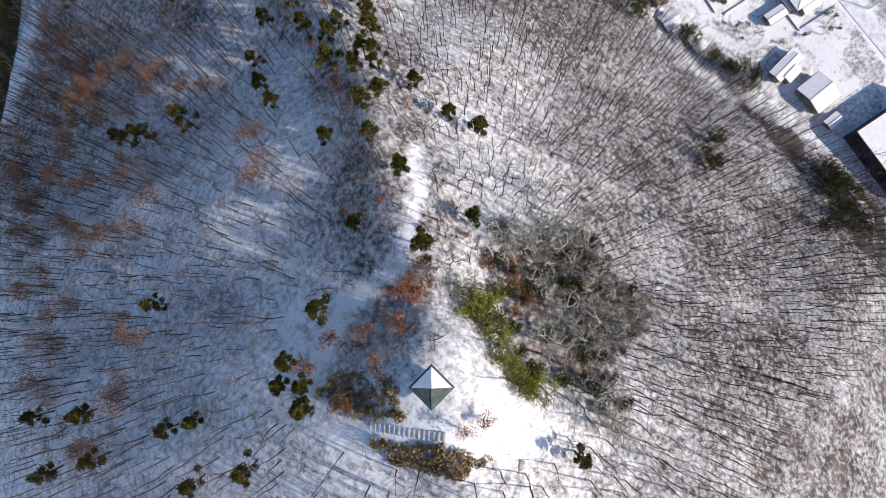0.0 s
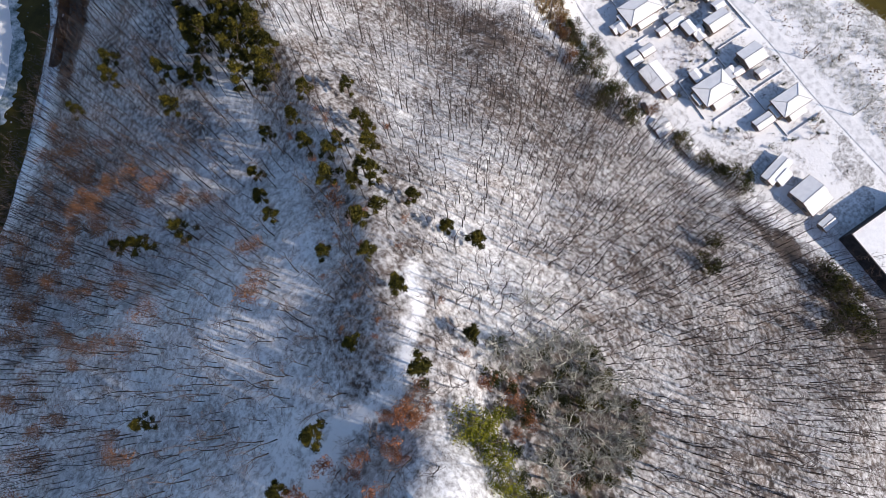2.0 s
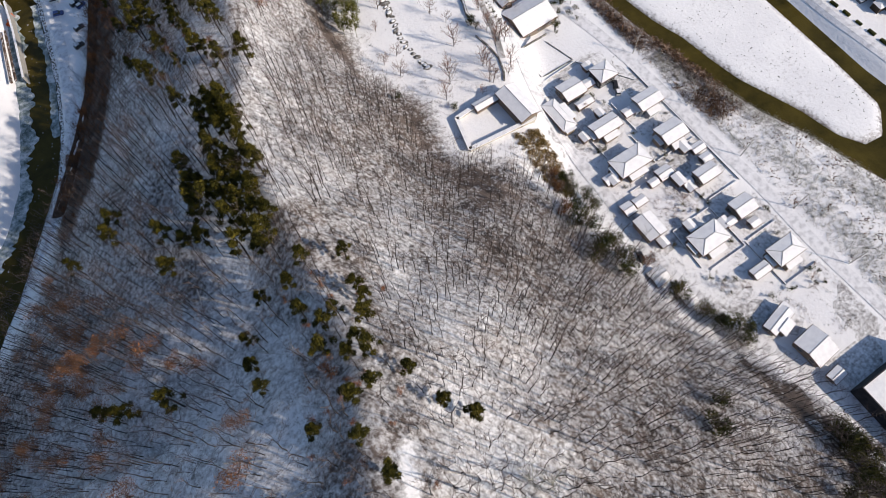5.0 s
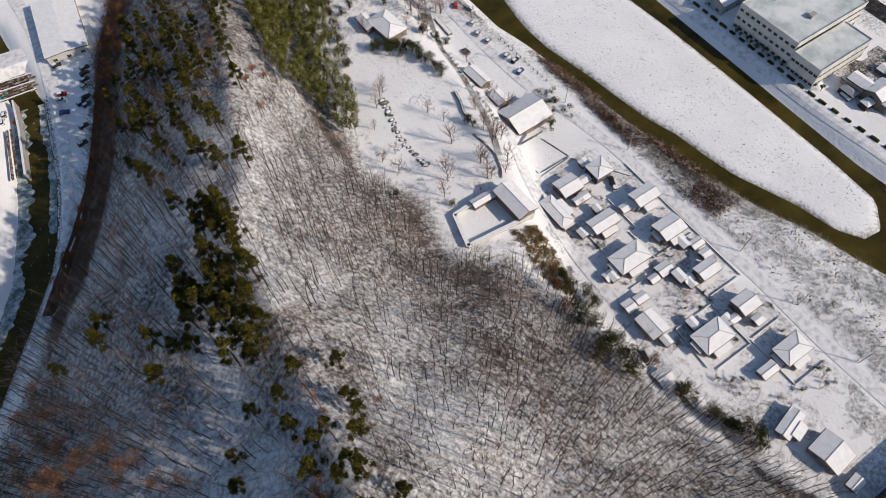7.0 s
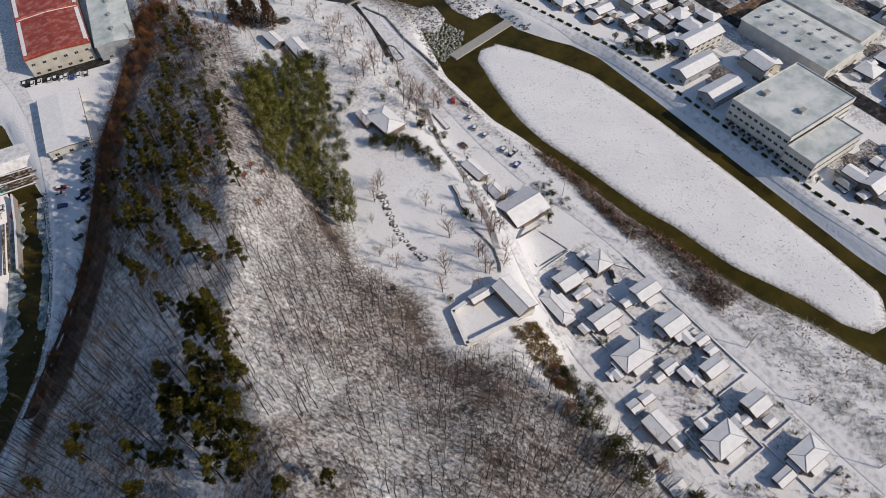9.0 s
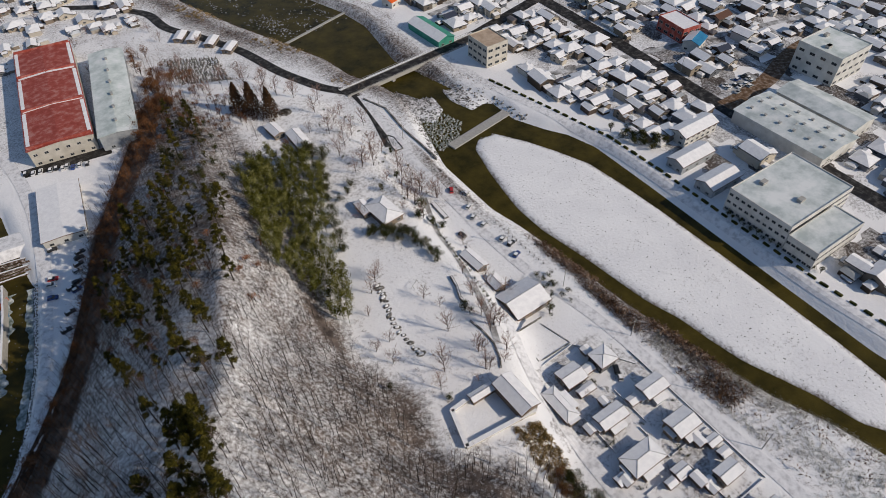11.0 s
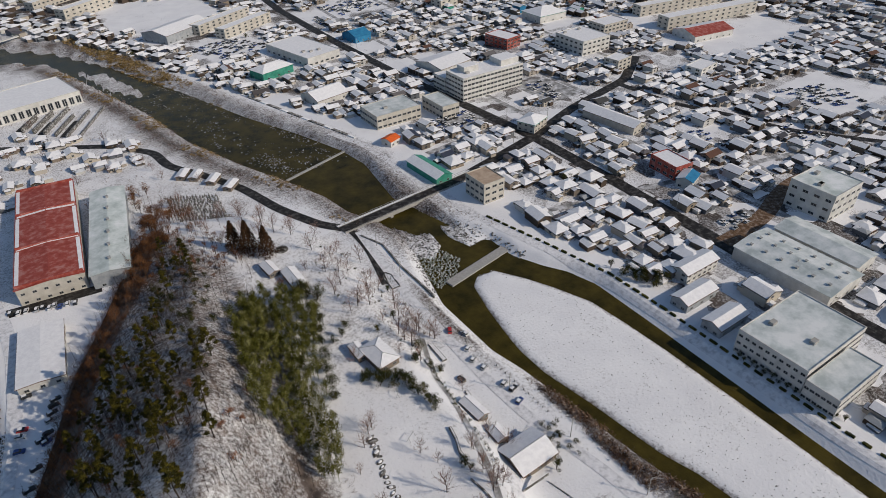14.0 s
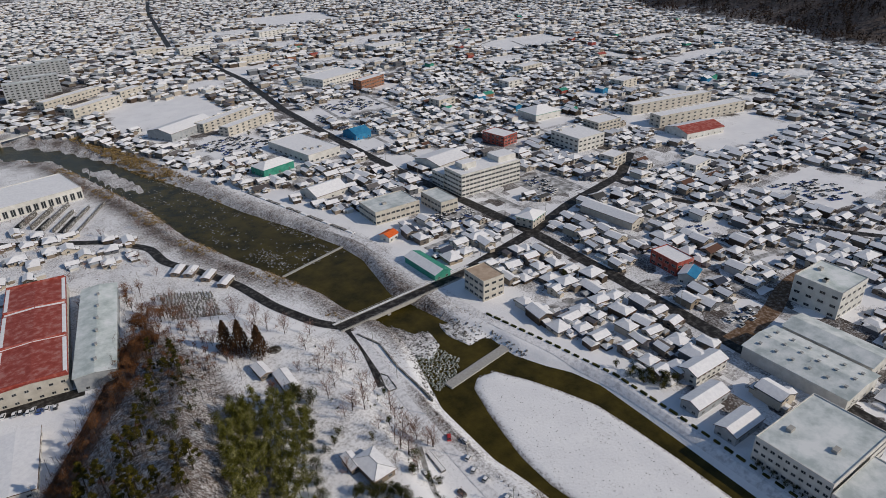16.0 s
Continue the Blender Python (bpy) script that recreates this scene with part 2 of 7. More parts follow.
# ---- geometry helpers ----
class Geo:
    """Points and faces of a mesh in the making, with a material slot for each face."""
    def __init__(self):
        self.v, self.f, self.m = [], [], []

    def add(self, verts, faces, m=0):
        k = len(self.v)
        self.v += [tuple(p) for p in verts]
        self.f += [tuple(i + k for i in f) for f in faces]
        self.m += [m] * len(faces)
        return self

    def box(self, x0, y0, z0, x1, y1, z1, m=0):
        p = [(x0, y0, z0), (x1, y0, z0), (x1, y1, z0), (x0, y1, z0), (x0, y0, z1), (x1, y0, z1), (x1, y1, z1), (x0, y1, z1)]
        return self.add(p, [(3, 2, 1, 0), (4, 5, 6, 7), (0, 1, 5, 4), (1, 2, 6, 5), (2, 3, 7, 6), (3, 0, 4, 7)], m)

    def tube(self, pts, rads, sides=3, m=0, close=True):
        """A tapered tube along pts; a radius of 0 ends it in a point."""
        base = len(self.v)
        rings = []
        for i, p in enumerate(pts):
            p = Vector(p)
            a = Vector(pts[min(i + 1, len(pts) - 1)]) - Vector(pts[max(i - 1, 0)])
            u = a.orthogonal().normalized()
            w = a.normalized().cross(u)
            if rads[i] <= 0:
                rings.append([len(self.v)])
                self.v.append(tuple(p))
            else:
                r = []
                for k in range(sides):
                    t = 2 * math.pi * k / sides
                    r.append(len(self.v))
                    self.v.append(tuple(p + rads[i] * (math.cos(t) * u + math.sin(t) * w)))
                rings.append(r)
        for a, b in zip(rings, rings[1:]):
            for k in range(sides):
                j = (k + 1) % sides
                self.f.append((a[k], a[j], b[0]) if len(b) == 1 else (a[k], a[j], b[j], b[k]))
                self.m.append(m)
        if close and len(rings[-1]) > 1:
            self.f.append(tuple(rings[-1]))
            self.m.append(m)
        return self

    def arrays(self):
        return np.array(self.v, float), np.array([len(f) for f in self.f]), np.array([i for f in self.f for i in f]), np.array(self.m)


def mesh_from(name, v, counts, loops, mi, mats):
    me = bpy.data.meshes.new(name)
    me.vertices.add(len(v))
    me.vertices.foreach_set("co", np.asarray(v, np.float32).ravel())
    me.loops.add(len(loops))
    me.loops.foreach_set("vertex_index", np.asarray(loops, np.int32))
    me.polygons.add(len(counts))
    me.polygons.foreach_set("loop_start", np.concatenate(([0], np.cumsum(counts)[:-1])).astype(np.int32))
    for m in mats:
        me.materials.append(m)
    me.polygons.foreach_set("material_index", np.asarray(mi, np.int32))
    me.polygons.foreach_set("use_smooth", np.zeros(len(counts), bool))
    me.update(calc_edges=True)
    return me


def mesh_of(name, geo, mats):
    return mesh_from(name, *geo.arrays(), mats)


def merged(name, sets, mats):
    """One mesh out of many placed copies: sets of (geo, list of 4x4 matrices)."""
    V, C, L, MI, k = [], [], [], [], 0
    for geo, ms in sets:
        if not len(ms):
            continue
        v, c, l, mi = geo.arrays()
        a = np.array([np.array(m) for m in ms])
        w = np.einsum("nij,vj->nvi", a[:, :3, :3], v) + a[:, None, :3, 3]
        V.append(w.reshape(-1, 3))
        L.append((l[None] + (k + np.arange(len(a)) * len(v))[:, None]).ravel())
        C.append(np.tile(c, len(a)))
        MI.append(np.tile(mi, len(a)))
        k += len(a) * len(v)
    return mesh_from(name, np.concatenate(V), np.concatenate(C), np.concatenate(L), np.concatenate(MI), mats)


def part(name, geo, mats, parent, label=""):
    me = geo if isinstance(geo, bpy.types.Mesh) else mesh_of(name, geo, mats if isinstance(mats, (list, tuple)) else [mats])
    ob = new(name, me)
    ob.parent = parent
    return tagged(ob, label) if label else ob


def place(x, y, z, turn=0.0, s=1.0, tilt=0.0):
    return Matrix.LocRotScale((x, y, z), Euler((tilt, 0, turn)), (s, s, s))


# ---- the lie of the land ----
def seg_dist(px, py, line, values=None):
    """Distance of points to a polyline, and a value carried along it."""
    best = np.full(px.shape, 1e9)
    val = np.zeros(px.shape)
    for i, (a, b) in enumerate(zip(line, line[1:])):
        dx, dy = b[0] - a[0], b[1] - a[1]
        t = np.clip(((px - a[0]) * dx + (py - a[1]) * dy) / (dx * dx + dy * dy), 0, 1)
        d = np.hypot(px - a[0] - t * dx, py - a[1] - t * dy)
        near = d < best
        best = np.where(near, d, best)
        if values is not None:
            val = np.where(near, values[i] + t * (values[i + 1] - values[i]), val)
    return (best, val) if values is not None else best


def inside(px, py, poly):
    r = np.zeros(px.shape, bool)
    for (x0, y0), (x1, y1) in zip(poly, poly[1:] + poly[:1]):
        if y0 != y1:
            r ^= ((y0 > py) != (y1 > py)) & (px < (x1 - x0) * (py - y0) / (y1 - y0) + x0)
    return r


def signed(px, py, poly):
    d = seg_dist(px, py, poly + poly[:1])
    return np.where(inside(px, py, poly), d, -d)


def smooth(a, b, x):
    t = np.clip((x - a) / (b - a), 0, 1)
    return t * t * (3 - 2 * t)


RIDGE = [(-60, -460), (-50, -200), (-28, -70), (-12, -14), (-2, 8), (3, 30), (10, 46), (12, 64), (13, 84), (15, 119), (26, 140), (33, 165), (40, 188), (46, 213), (54, 255), (64, 310)]
RIDGE_Z = [55, 70, 84, 85, 77, 72, 65, 57, 54, 49.5, 44.5, 40, 36.5, 32, 20, 9]
TERRACE = [(60, 104), (84, 90), (95, 91), (99, 104), (104, 118), (110, 128), (113, 150), (113, 182), (116, 204), (119, 240), (117, 292), (100, 332), (60, 350)]
FOOT_E = [(101, 18), (98, 44), (95, 76), (89, 94), (76, 104), (80, 121), (72, 145), (73, 169), (78, 186), (84, 215), (88, 250), (84, 300), (72, 340)]
FOOT_W = [(50, 352), (42, 342), (23, 301), (1, 262), (-12, 222), (-26, 190), (-42, 163), (-60, 141), (-90, 115), (-140, 70), (-230, -100), (-280, -500)]
HILL = FOOT_E + FOOT_W + [(200, -500), (150, -130), (121, -40), (109, 0)]
WATER = [(-60, 830), (11, 732), (52, 690), (73, 612), (95, 530), (106, 462), (123, 409), (138, 371), (149, 340), (152, 318), (160, 300), (164, 280), (161, 262), (156, 245), (150, 222), (150, 200), (150, 186), (153, 172), (154.5, 160), (155.5, 146), (157.5, 132), (159, 117), (162, 98), (165, 80), (169.5, 62), (176, 46), (180, 30), (188, 5), (194, -60), (190, -600),
         (222, -600), (224, -60), (216, 0), (211.5, 54), (212.5, 90), (213.5, 120), (214.5, 158), (215, 192), (211, 207), (205, 217), (198, 233), (198, 249), (190, 268), (184, 295), (179, 316), (186, 362), (183, 388), (170, 430), (151, 480), (130, 552), (94, 657), (57, 736), (0, 800), (-60, 900)]
ISLAND = [(168, 225), (174, 230), (184, 229), (192, 216), (199, 201), (205, 185), (206.5, 168), (207.5, 145), (207.5, 110), (206.5, 60), (205, 40), (196, 31), (188, 32), (183, 40), (180, 54), (176.5, 64), (172, 76), (170, 88), (168.5, 101), (165, 113), (163.5, 125), (162, 139), (160, 152), (158, 164), (158, 180), (160, 192), (163, 207)]
BROOK = [(-22, 254), (-29, 214), (-36, 190), (-42, 176), (-54, 159), (-68, 140), (-84, 122), (-140, 80), (-260, -80), (-290, -70), (-165, 95), (-100, 132), (-76, 153), (-64, 163), (-54, 179), (-45, 205), (-33, 256), (-36, 300), (-60, 360), (-120, 420), (-112, 430), (-50, 370), (-26, 305)]
BARS = [[(164, 289), (169, 277), (177, 273), (175, 260), (165, 252), (160, 258)], [(184, 277), (195, 265), (198, 252), (186, 251), (182, 264)], [(66, 662), (87, 644), (102, 584), (102, 560), (83, 592)]]
MOUNTAIN = [(1900, 1900), (1400, 1260), (1230, 1000), (1210, 860), (1190, 680), (1085, 545), (1110, 440), (1300, 200), (1900, 0)]

# the trodden clearing and the open paths on the hilltop stay free of trees
CLEARING = [(-26, -2), (-20, -5), (-13, -4), (-8, -4), (-4, -3), (-1, -1), (1, -4), (-1, -8), (0, -13), (3, -22), (3, -30), (-4, -26), (-9, -17), (-15, -13), (-23, -8)]
PATHS = [[(9, 27), (6, 21), (1, 16), (-3, 12), (-10, 10), (-16, 10), (-20, 8), (-25, 4), (-28, -4), (-22, -9), (-12, -15), (-4, -24)]]

THICKET = [(14, 10), (23, 4), (31, 1), (31, -7), (33, -21), (29, -26), (20, -24), (14, -37), (10, -33), (11, -25), (5, -19), (4, -12), (5, -1)]
FIELDS = [(170, 800, 58, 56), (592, 372, 66, 32), (510, 250, 42, 30), (770, 880, 76, 42), (590, 1440, 86, 86), (620, 1090, 56, 28), (860, 620, 76, 16), (950, 760, 56, 18), (350, 690, 40, 30), (195, 628, 30, 32), (420, 1330, 46, 38), (400, 150, 30, 40)]
# open snowy lots scattered through the town
_lots = random.Random(77)
LOTS_OPEN = []
while len(LOTS_OPEN) < 62:
    _y = _lots.uniform(330, 1500)
    _x = _lots.uniform(300 - .1 * _y, 480 + .85 * _y)
    LOTS_OPEN.append((_x, _y, _lots.uniform(9, 24) * (1 + _y / 1500), _lots.uniform(8, 17) * (1 + _y / 1500)))


def height(x, y):
    x, y = np.asarray(x, float), np.asarray(y, float)
    dr, zr = seg_dist(x, y, RIDGE, RIDGE_Z)
    df = signed(x, y, HILL)
    s = np.clip(df, 0, None) / (np.clip(df, 0, None) + dr + 1e-6)
    # the western flank bulges, the eastern one sags
    rx = np.interp(y, [p[1] for p in RIDGE], [p[0] for p in RIDGE])
    east = smooth(-14, 14, x - rx)
    f = (1 - east) * (1 - (1 - s) ** 1.3) + east * s ** 1.15
    z = zr * f + smooth(2, 25, df) * (1.2 * np.sin(x * 0.11 + 1.3 * np.sin(y * 0.06)) * np.sin(y * 0.09 + 0.6) + 0.5 * np.sin(x * 0.31 + y * 0.17))
    z = z - 2.6 * smooth(0, 16, rx - x) * (1 - smooth(16, 62, rx - x)) * smooth(12, 30, y) * (1 - smooth(112, 150, y))
    top = 1 - smooth(3, 13, np.hypot(x + 8.5, y + 8))
    z = z * (1 - top) + 84.0 * top
    ter = 7.4 * smooth(-13, 3, signed(x, y, TERRACE))
    z = 0.5 * (z + ter + np.sqrt((z - ter) ** 2 + 2.0 * ter / 7.4))
    w = signed(x, y, WATER)
    bed = -4.3 * smooth(-7, 2.5, w)
    isle = signed(x, y, ISLAND)
    bed = bed + 1.75 * smooth(-3, 4.0, isle)
    for bar in BARS:
        bed = bed + 1.5 * smooth(-1.5, 1.5, signed(x, y, bar)) * smooth(-2, 0, w)
    b = signed(x, y, BROOK)
    z = z * (1 - smooth(-3, 1, b)) - 4.0 * smooth(-4.5, 1.0, b) + bed
    m = signed(x, y, MOUNTAIN)
    return z + np.clip(m, 0, None) * 0.42 * smooth(-40, 120, m)


GX0, GY0, GX1, GY1 = -130, -130, 240, 420
HGRID = height(*np.meshgrid(np.arange(GX0, GX1 + 1.0), np.arange(GY0, GY1 + 1.0))).tolist()
FARGRID = height(*np.meshgrid(np.arange(GX0, 1111, 4.0), np.arange(416, 1121, 4.0))).tolist()


def zat(x, y):
    """Height of the ground at one point."""
    if GX0 <= x < GX1 and GY0 <= y < GY1:
        i, j = int(x - GX0), int(y - GY0)
        u, v = x - GX0 - i, y - GY0 - j
        a, b = HGRID[j], HGRID[j + 1]
        return (a[i] * (1 - u) + a[i + 1] * u) * (1 - v) + (b[i] * (1 - u) + b[i + 1] * u) * v
    if GX0 <= x < 1102 and 416 <= y < 1112:
        i, j = int((x - GX0) / 4), int((y - 416) / 4)
        u, v = (x - GX0) / 4 - i, (y - 416) / 4 - j
        a, b = FARGRID[j], FARGRID[j + 1]
        return (a[i] * (1 - u) + a[i + 1] * u) * (1 - v) + (b[i] * (1 - u) + b[i + 1] * u) * v
    return float(height(np.array([x]), np.array([y]))[0])


def near_line(x, y, line, d):
    """Whether a point lies within d of a polyline."""
    for (ax, ay), (bx, by) in zip(line, line[1:]):
        if min(ax, bx) - d < x < max(ax, bx) + d and min(ay, by) - d < y < max(ay, by) + d:
            dx, dy = bx - ax, by - ay
            t = max(0, min(1, ((x - ax) * dx + (y - ay) * dy) / (dx * dx + dy * dy)))
            if (x - ax - t * dx) ** 2 + (y - ay - t * dy) ** 2 < d * d:
                return True
    return False


def axis(lo, hi, a, b, fine, grow=1.12):
    c = list(np.arange(a, b + 0.1, fine))
    s, x = fine, b
    while x < hi:
        s *= grow
        x += s
        c.append(x)
    s, x = fine, a
    while x > lo:
        s *= grow
        x -= s
        c.insert(0, x)
    return np.array(c)


def build_ground():
    xs = axis(-4000, 5000, -110, 226, 2.6, 1.07)
    xs = np.unique(np.concatenate([xs, np.arange(142, 220, 1.3)]).round(2))
    xs = xs[np.concatenate([[True], np.diff(xs) > .5])]
    ys = axis(-4000, 6000, -90, 420, 2.8, 1.06)
    X, Y = np.meshgrid(xs, ys)
    Z = height(X, Y)
    nx, ny = len(xs), len(ys)
    i = np.arange((nx - 1) * (ny - 1))
    a = (i // (nx - 1)) * nx + i % (nx - 1)
    loops = np.stack([a, a + 1, a + nx + 1, a + nx], 1).ravel()
    me = mesh_from("ground", np.stack([X, Y, Z], -1).reshape(-1, 3), np.full(len(a), 4), loops, np.zeros(len(a)), [M_GROUND])
    # how much lies bare: woodland floor, river banks, the scrub along the water, the far mountain
    hill = signed(X, Y, HILL)
    rx = np.interp(Y, [p[1] for p in RIDGE], [p[0] for p in RIDGE])
    east = smooth(4, 60, X - rx)
    cover = 0.10 + smooth(0, 12, hill) * (0.235 + 0.12 * east + 0.015 * east * smooth(70, 30, Y) + 0.05 * smooth(60, 130, Y) + 0.05 * smooth(2, 12, X - rx) * smooth(30, 60, Y) + 0.12 * smooth(140, 220, Y) * (1 - 0.8 * smooth(2, 12, X - rx)) + 0.08 * smooth(70, 100, Y) * (1 - smooth(130, 150, Y)) * (X < -8) + (0.05 + 0.06 * smooth(-2, 8, Y)) * (1 - smooth(6, 16, abs(X - rx))) * (Y < 90)) + 0.16 * smooth(-2, 3, signed(X, Y, THICKET))
    # dry brown bank along the foot of the western flank
    cover += 0.45 * smooth(0, 3, hill) * (1 - smooth(11, 16, hill)) * smooth(130, 165, Y) * (X < 60)
    # yards, gardens and streets
    town = smooth(228, 244, X + np.clip(Y - 390, 0, None) * 0.45)
    cover += 0.15 * (X > 100) * (X < 143) * (Y < 112) + 0.1 * (X > 70) * (X < 145) * (Y > 112) * (Y < 300) * (1 + 0.9 * smooth(186, 200, Y)) * smooth(4, 0, hill) + 0.27 * town
    w = signed(X, Y, WATER)
    cover += 0.2 * (X < 192) * smooth(-15, -6, w) * (1 - smooth(-1, 1, signed(X, Y, ISLAND))) * smooth(0, 200, 400 - Y)
    cover += 0.32 * smooth(-30, -6, w) * smooth(245, 300, Y)
    cover += 0.25 * smooth(-20, 40, signed(X, Y, MOUNTAIN))
    isle = signed(X, Y, ISLAND)
    cover += 0.09 * smooth(-2, 3, isle) + 0.3 * smooth(-2.5, -0.5, isle) * (1 - smooth(0.5, 3.5, isle))
    cover += 0.17 * smooth(45, 80, Y) * smooth(147, 151, X) * (w < 0) * (X < 195) * (isle < -2) * smooth(172, 150, Y)
    for cx, cy, hw, hd in FIELDS + LOTS_OPEN:
        cover -= 0.3 * smooth(0, 6, hw - abs(X - cx)) * smooth(0, 6, hd - abs(Y - cy))
    # gardens and thawed ground on the near bank upstream
    cover += 0.2 * smooth(10, 40, 150 - X) * smooth(300, 345, Y) * smooth(-6, -14, w) * (X < 140) * (hill < 2)
    for q in PATHS:
        cover -= 0.24 * (1 - smooth(0.6, 1.8, seg_dist(X, Y, q)))
    cover -= 0.08 * smooth(-1, 2, signed(X, Y, CLEARING))
    at = me.attributes.new("cover", "FLOAT", "POINT")
    at.data.foreach_set("value", cover.ravel().astype(np.float32))
    at = me.attributes.new("plots", "FLOAT", "POINT")
    at.data.foreach_set("value", (0.42 * town * (signed(X, Y, MOUNTAIN) < 0) + 0.3 * (X > 100) * (X < 143) * (Y < 112)).ravel().astype(np.float32))
    me.polygons.foreach_set("use_smooth", np.ones(len(a), bool))
    tagged(new("ground", me), "snow-covered valley floor and wooded hill with bare patches", "ground", kind="structure")
    g = Geo()
    g.add([(-400, -700, -3.35), (240, -700, -3.35), (240, 1000, -3.35), (-400, 1000, -3.35)], [(0, 1, 2, 3)])
    tagged(new("water", mesh_of("water", g, [M_WATER])), "dark olive river water between snowy banks", "river", kind="structure")


build_ground()


def ribbon(name, line, width, m, label, category="road", lift=0.12, step=4.0):
    """A strip that follows the ground along a polyline."""
    pts = []
    for a, b in zip(line, line[1:]):
        n = max(1, int(math.dist(a, b) / step))
        pts += [(a[0] + (b[0] - a[0]) * i / n, a[1] + (b[1] - a[1]) * i / n) for i in range(n)]
    pts.append(line[-1])
    p = np.array(pts, float)
    for _ in range(3):
        p[1:-1] = (p[:-2] + 2 * p[1:-1] + p[2:]) / 4
    d = np.gradient(p, axis=0)
    d /= np.linalg.norm(d, axis=1)[:, None]
    nrm = np.stack([-d[:, 1], d[:, 0]], 1)
    rows = []
    for k in (-1, -0.33, 0.33, 1):
        q = p + nrm * width / 2 * k
        rows.append(np.column_stack([q, height(q[:, 0], q[:, 1]) + lift]))
    v = np.stack(rows, 1).reshape(-1, 3)
    g = Geo()
    g.add(v, [(i * 4 + j, i * 4 + j + 1, i * 4 + j + 5, i * 4 + j + 4) for i in range(len(p) - 1) for j in range(3)])
    return tagged(new(name, mesh_of(name, g, [m])), label, category, kind="structure")


MAIN = [(430, 2100), (366, 1793), (284, 1243), (293, 1072), (298, 911), (281, 723), (279, 580), (281, 480), (287, 386), (291, 323), (289, 247), (285, 173), (281, 110), (281, -60), (281, -300)]
CROSS = [(228, 308), (262, 316), (291, 323), (344, 342), (416, 358), (464, 390)]
HILLROAD = [(140, 300), (132, 309), (120, 338), (112, 372), (98, 403), (84, 427), (82, 452), (60, 480), (0, 520), (-80, 560)]
EAST = [(405, 352), (406, 307), (420, 270), (431, 228), (461, 184), (520, 110)]
LEVEE = [(186, 410), (196, 381), (199, 320), (202, 292), (204, 262), (212, 226), (219, 190), (219.5, 160), (218.5, 114), (218, 79), (220, 40), (226, -60), (224, -400)]
RIVERSIDE = [(145, 292), (141, 260), (138, 235), (137, 204), (136, 177), (137, 150), (143, 118), (145, 90), (145, 64), (146, 40), (145, 18), (146, -6), (148, -60), (150, -200)]
LANE = [(137, 146), (122, 140), (113, 130), (106, 105), (104, 84), (103, 60), (101, 42), (104, 21), (111, 0), (116, -15), (126, -45), (140, -90)]
WESTROAD = [(-70, 420), (-30, 370), (-18, 346), (-14, 320), (-13, 296), (-15, 264), (-22, 222), (-31, 190), (-46, 165), (-62, 146), (-95, 118), (-150, 72)]
ROADS = [("road", MAIN, 9.0, M_ASPHALT, "wet black asphalt main street cleared of snow"), ("road", CROSS, 8.0, M_ASPHALT, "wet asphalt street leading from the bridge"),
         ("road", HILLROAD, 6.0, M_ASPHALT, "dark cleared road curving round the park"), ("road", EAST, 6.0, M_ASPHALT, "dark side street between houses"),
         ("road", [(396, 186), (375, 190), (361, 189), (340, 184), (327, 179), (300, 176), (286, 176)], 9.0, M_MUD, "muddy brown thawed lane past the office"),
         ("road", LEVEE, 5.0, M_SLUSH, "snow-covered levee road along the river"), ("road", RIVERSIDE, 4.5, M_SLUSH, "snow-covered riverside lane with wheel tracks"),
         ("road", LANE, 4.0, M_SLUSH, "narrow snow-covered village lane"), ("road", WESTROAD, 5.5, M_SLUSH, "snow-covered road beside the brook")]
for i, (nm, ln, wd, mt, lb) in enumerate(ROADS):
    ribbon(nm, ln, wd, mt, lb, lift=(0.14 if mt is M_ASPHALT else 0.2 if mt is M_MUD else 0.04) + 0.015 * i)


ribbon("factory_yard", [(-13, 326.5), (26, 321.8)], 6.5, M_ASPHALT, "wet dark asphalt yard before the red-roofed factory", "yard", lift=.09)
BANKFOOT = [(52, 348), (46, 336), (30, 306), (12, 270), (-4, 232), (-16, 204), (-28, 184), (-46, 158)]
ribbon("earth_bank", BANKFOOT, 5.5, M_LITTER, "dark leaf-strewn earth bank along the hill foot", "bank", lift=.16, step=2)


# ---- trees ----
def tip(p, az, el, n):
    return (p[0] + n * math.cos(az) * math.cos(el), p[1] + n * math.sin(az) * math.cos(el), p[2] + n * math.sin(el))


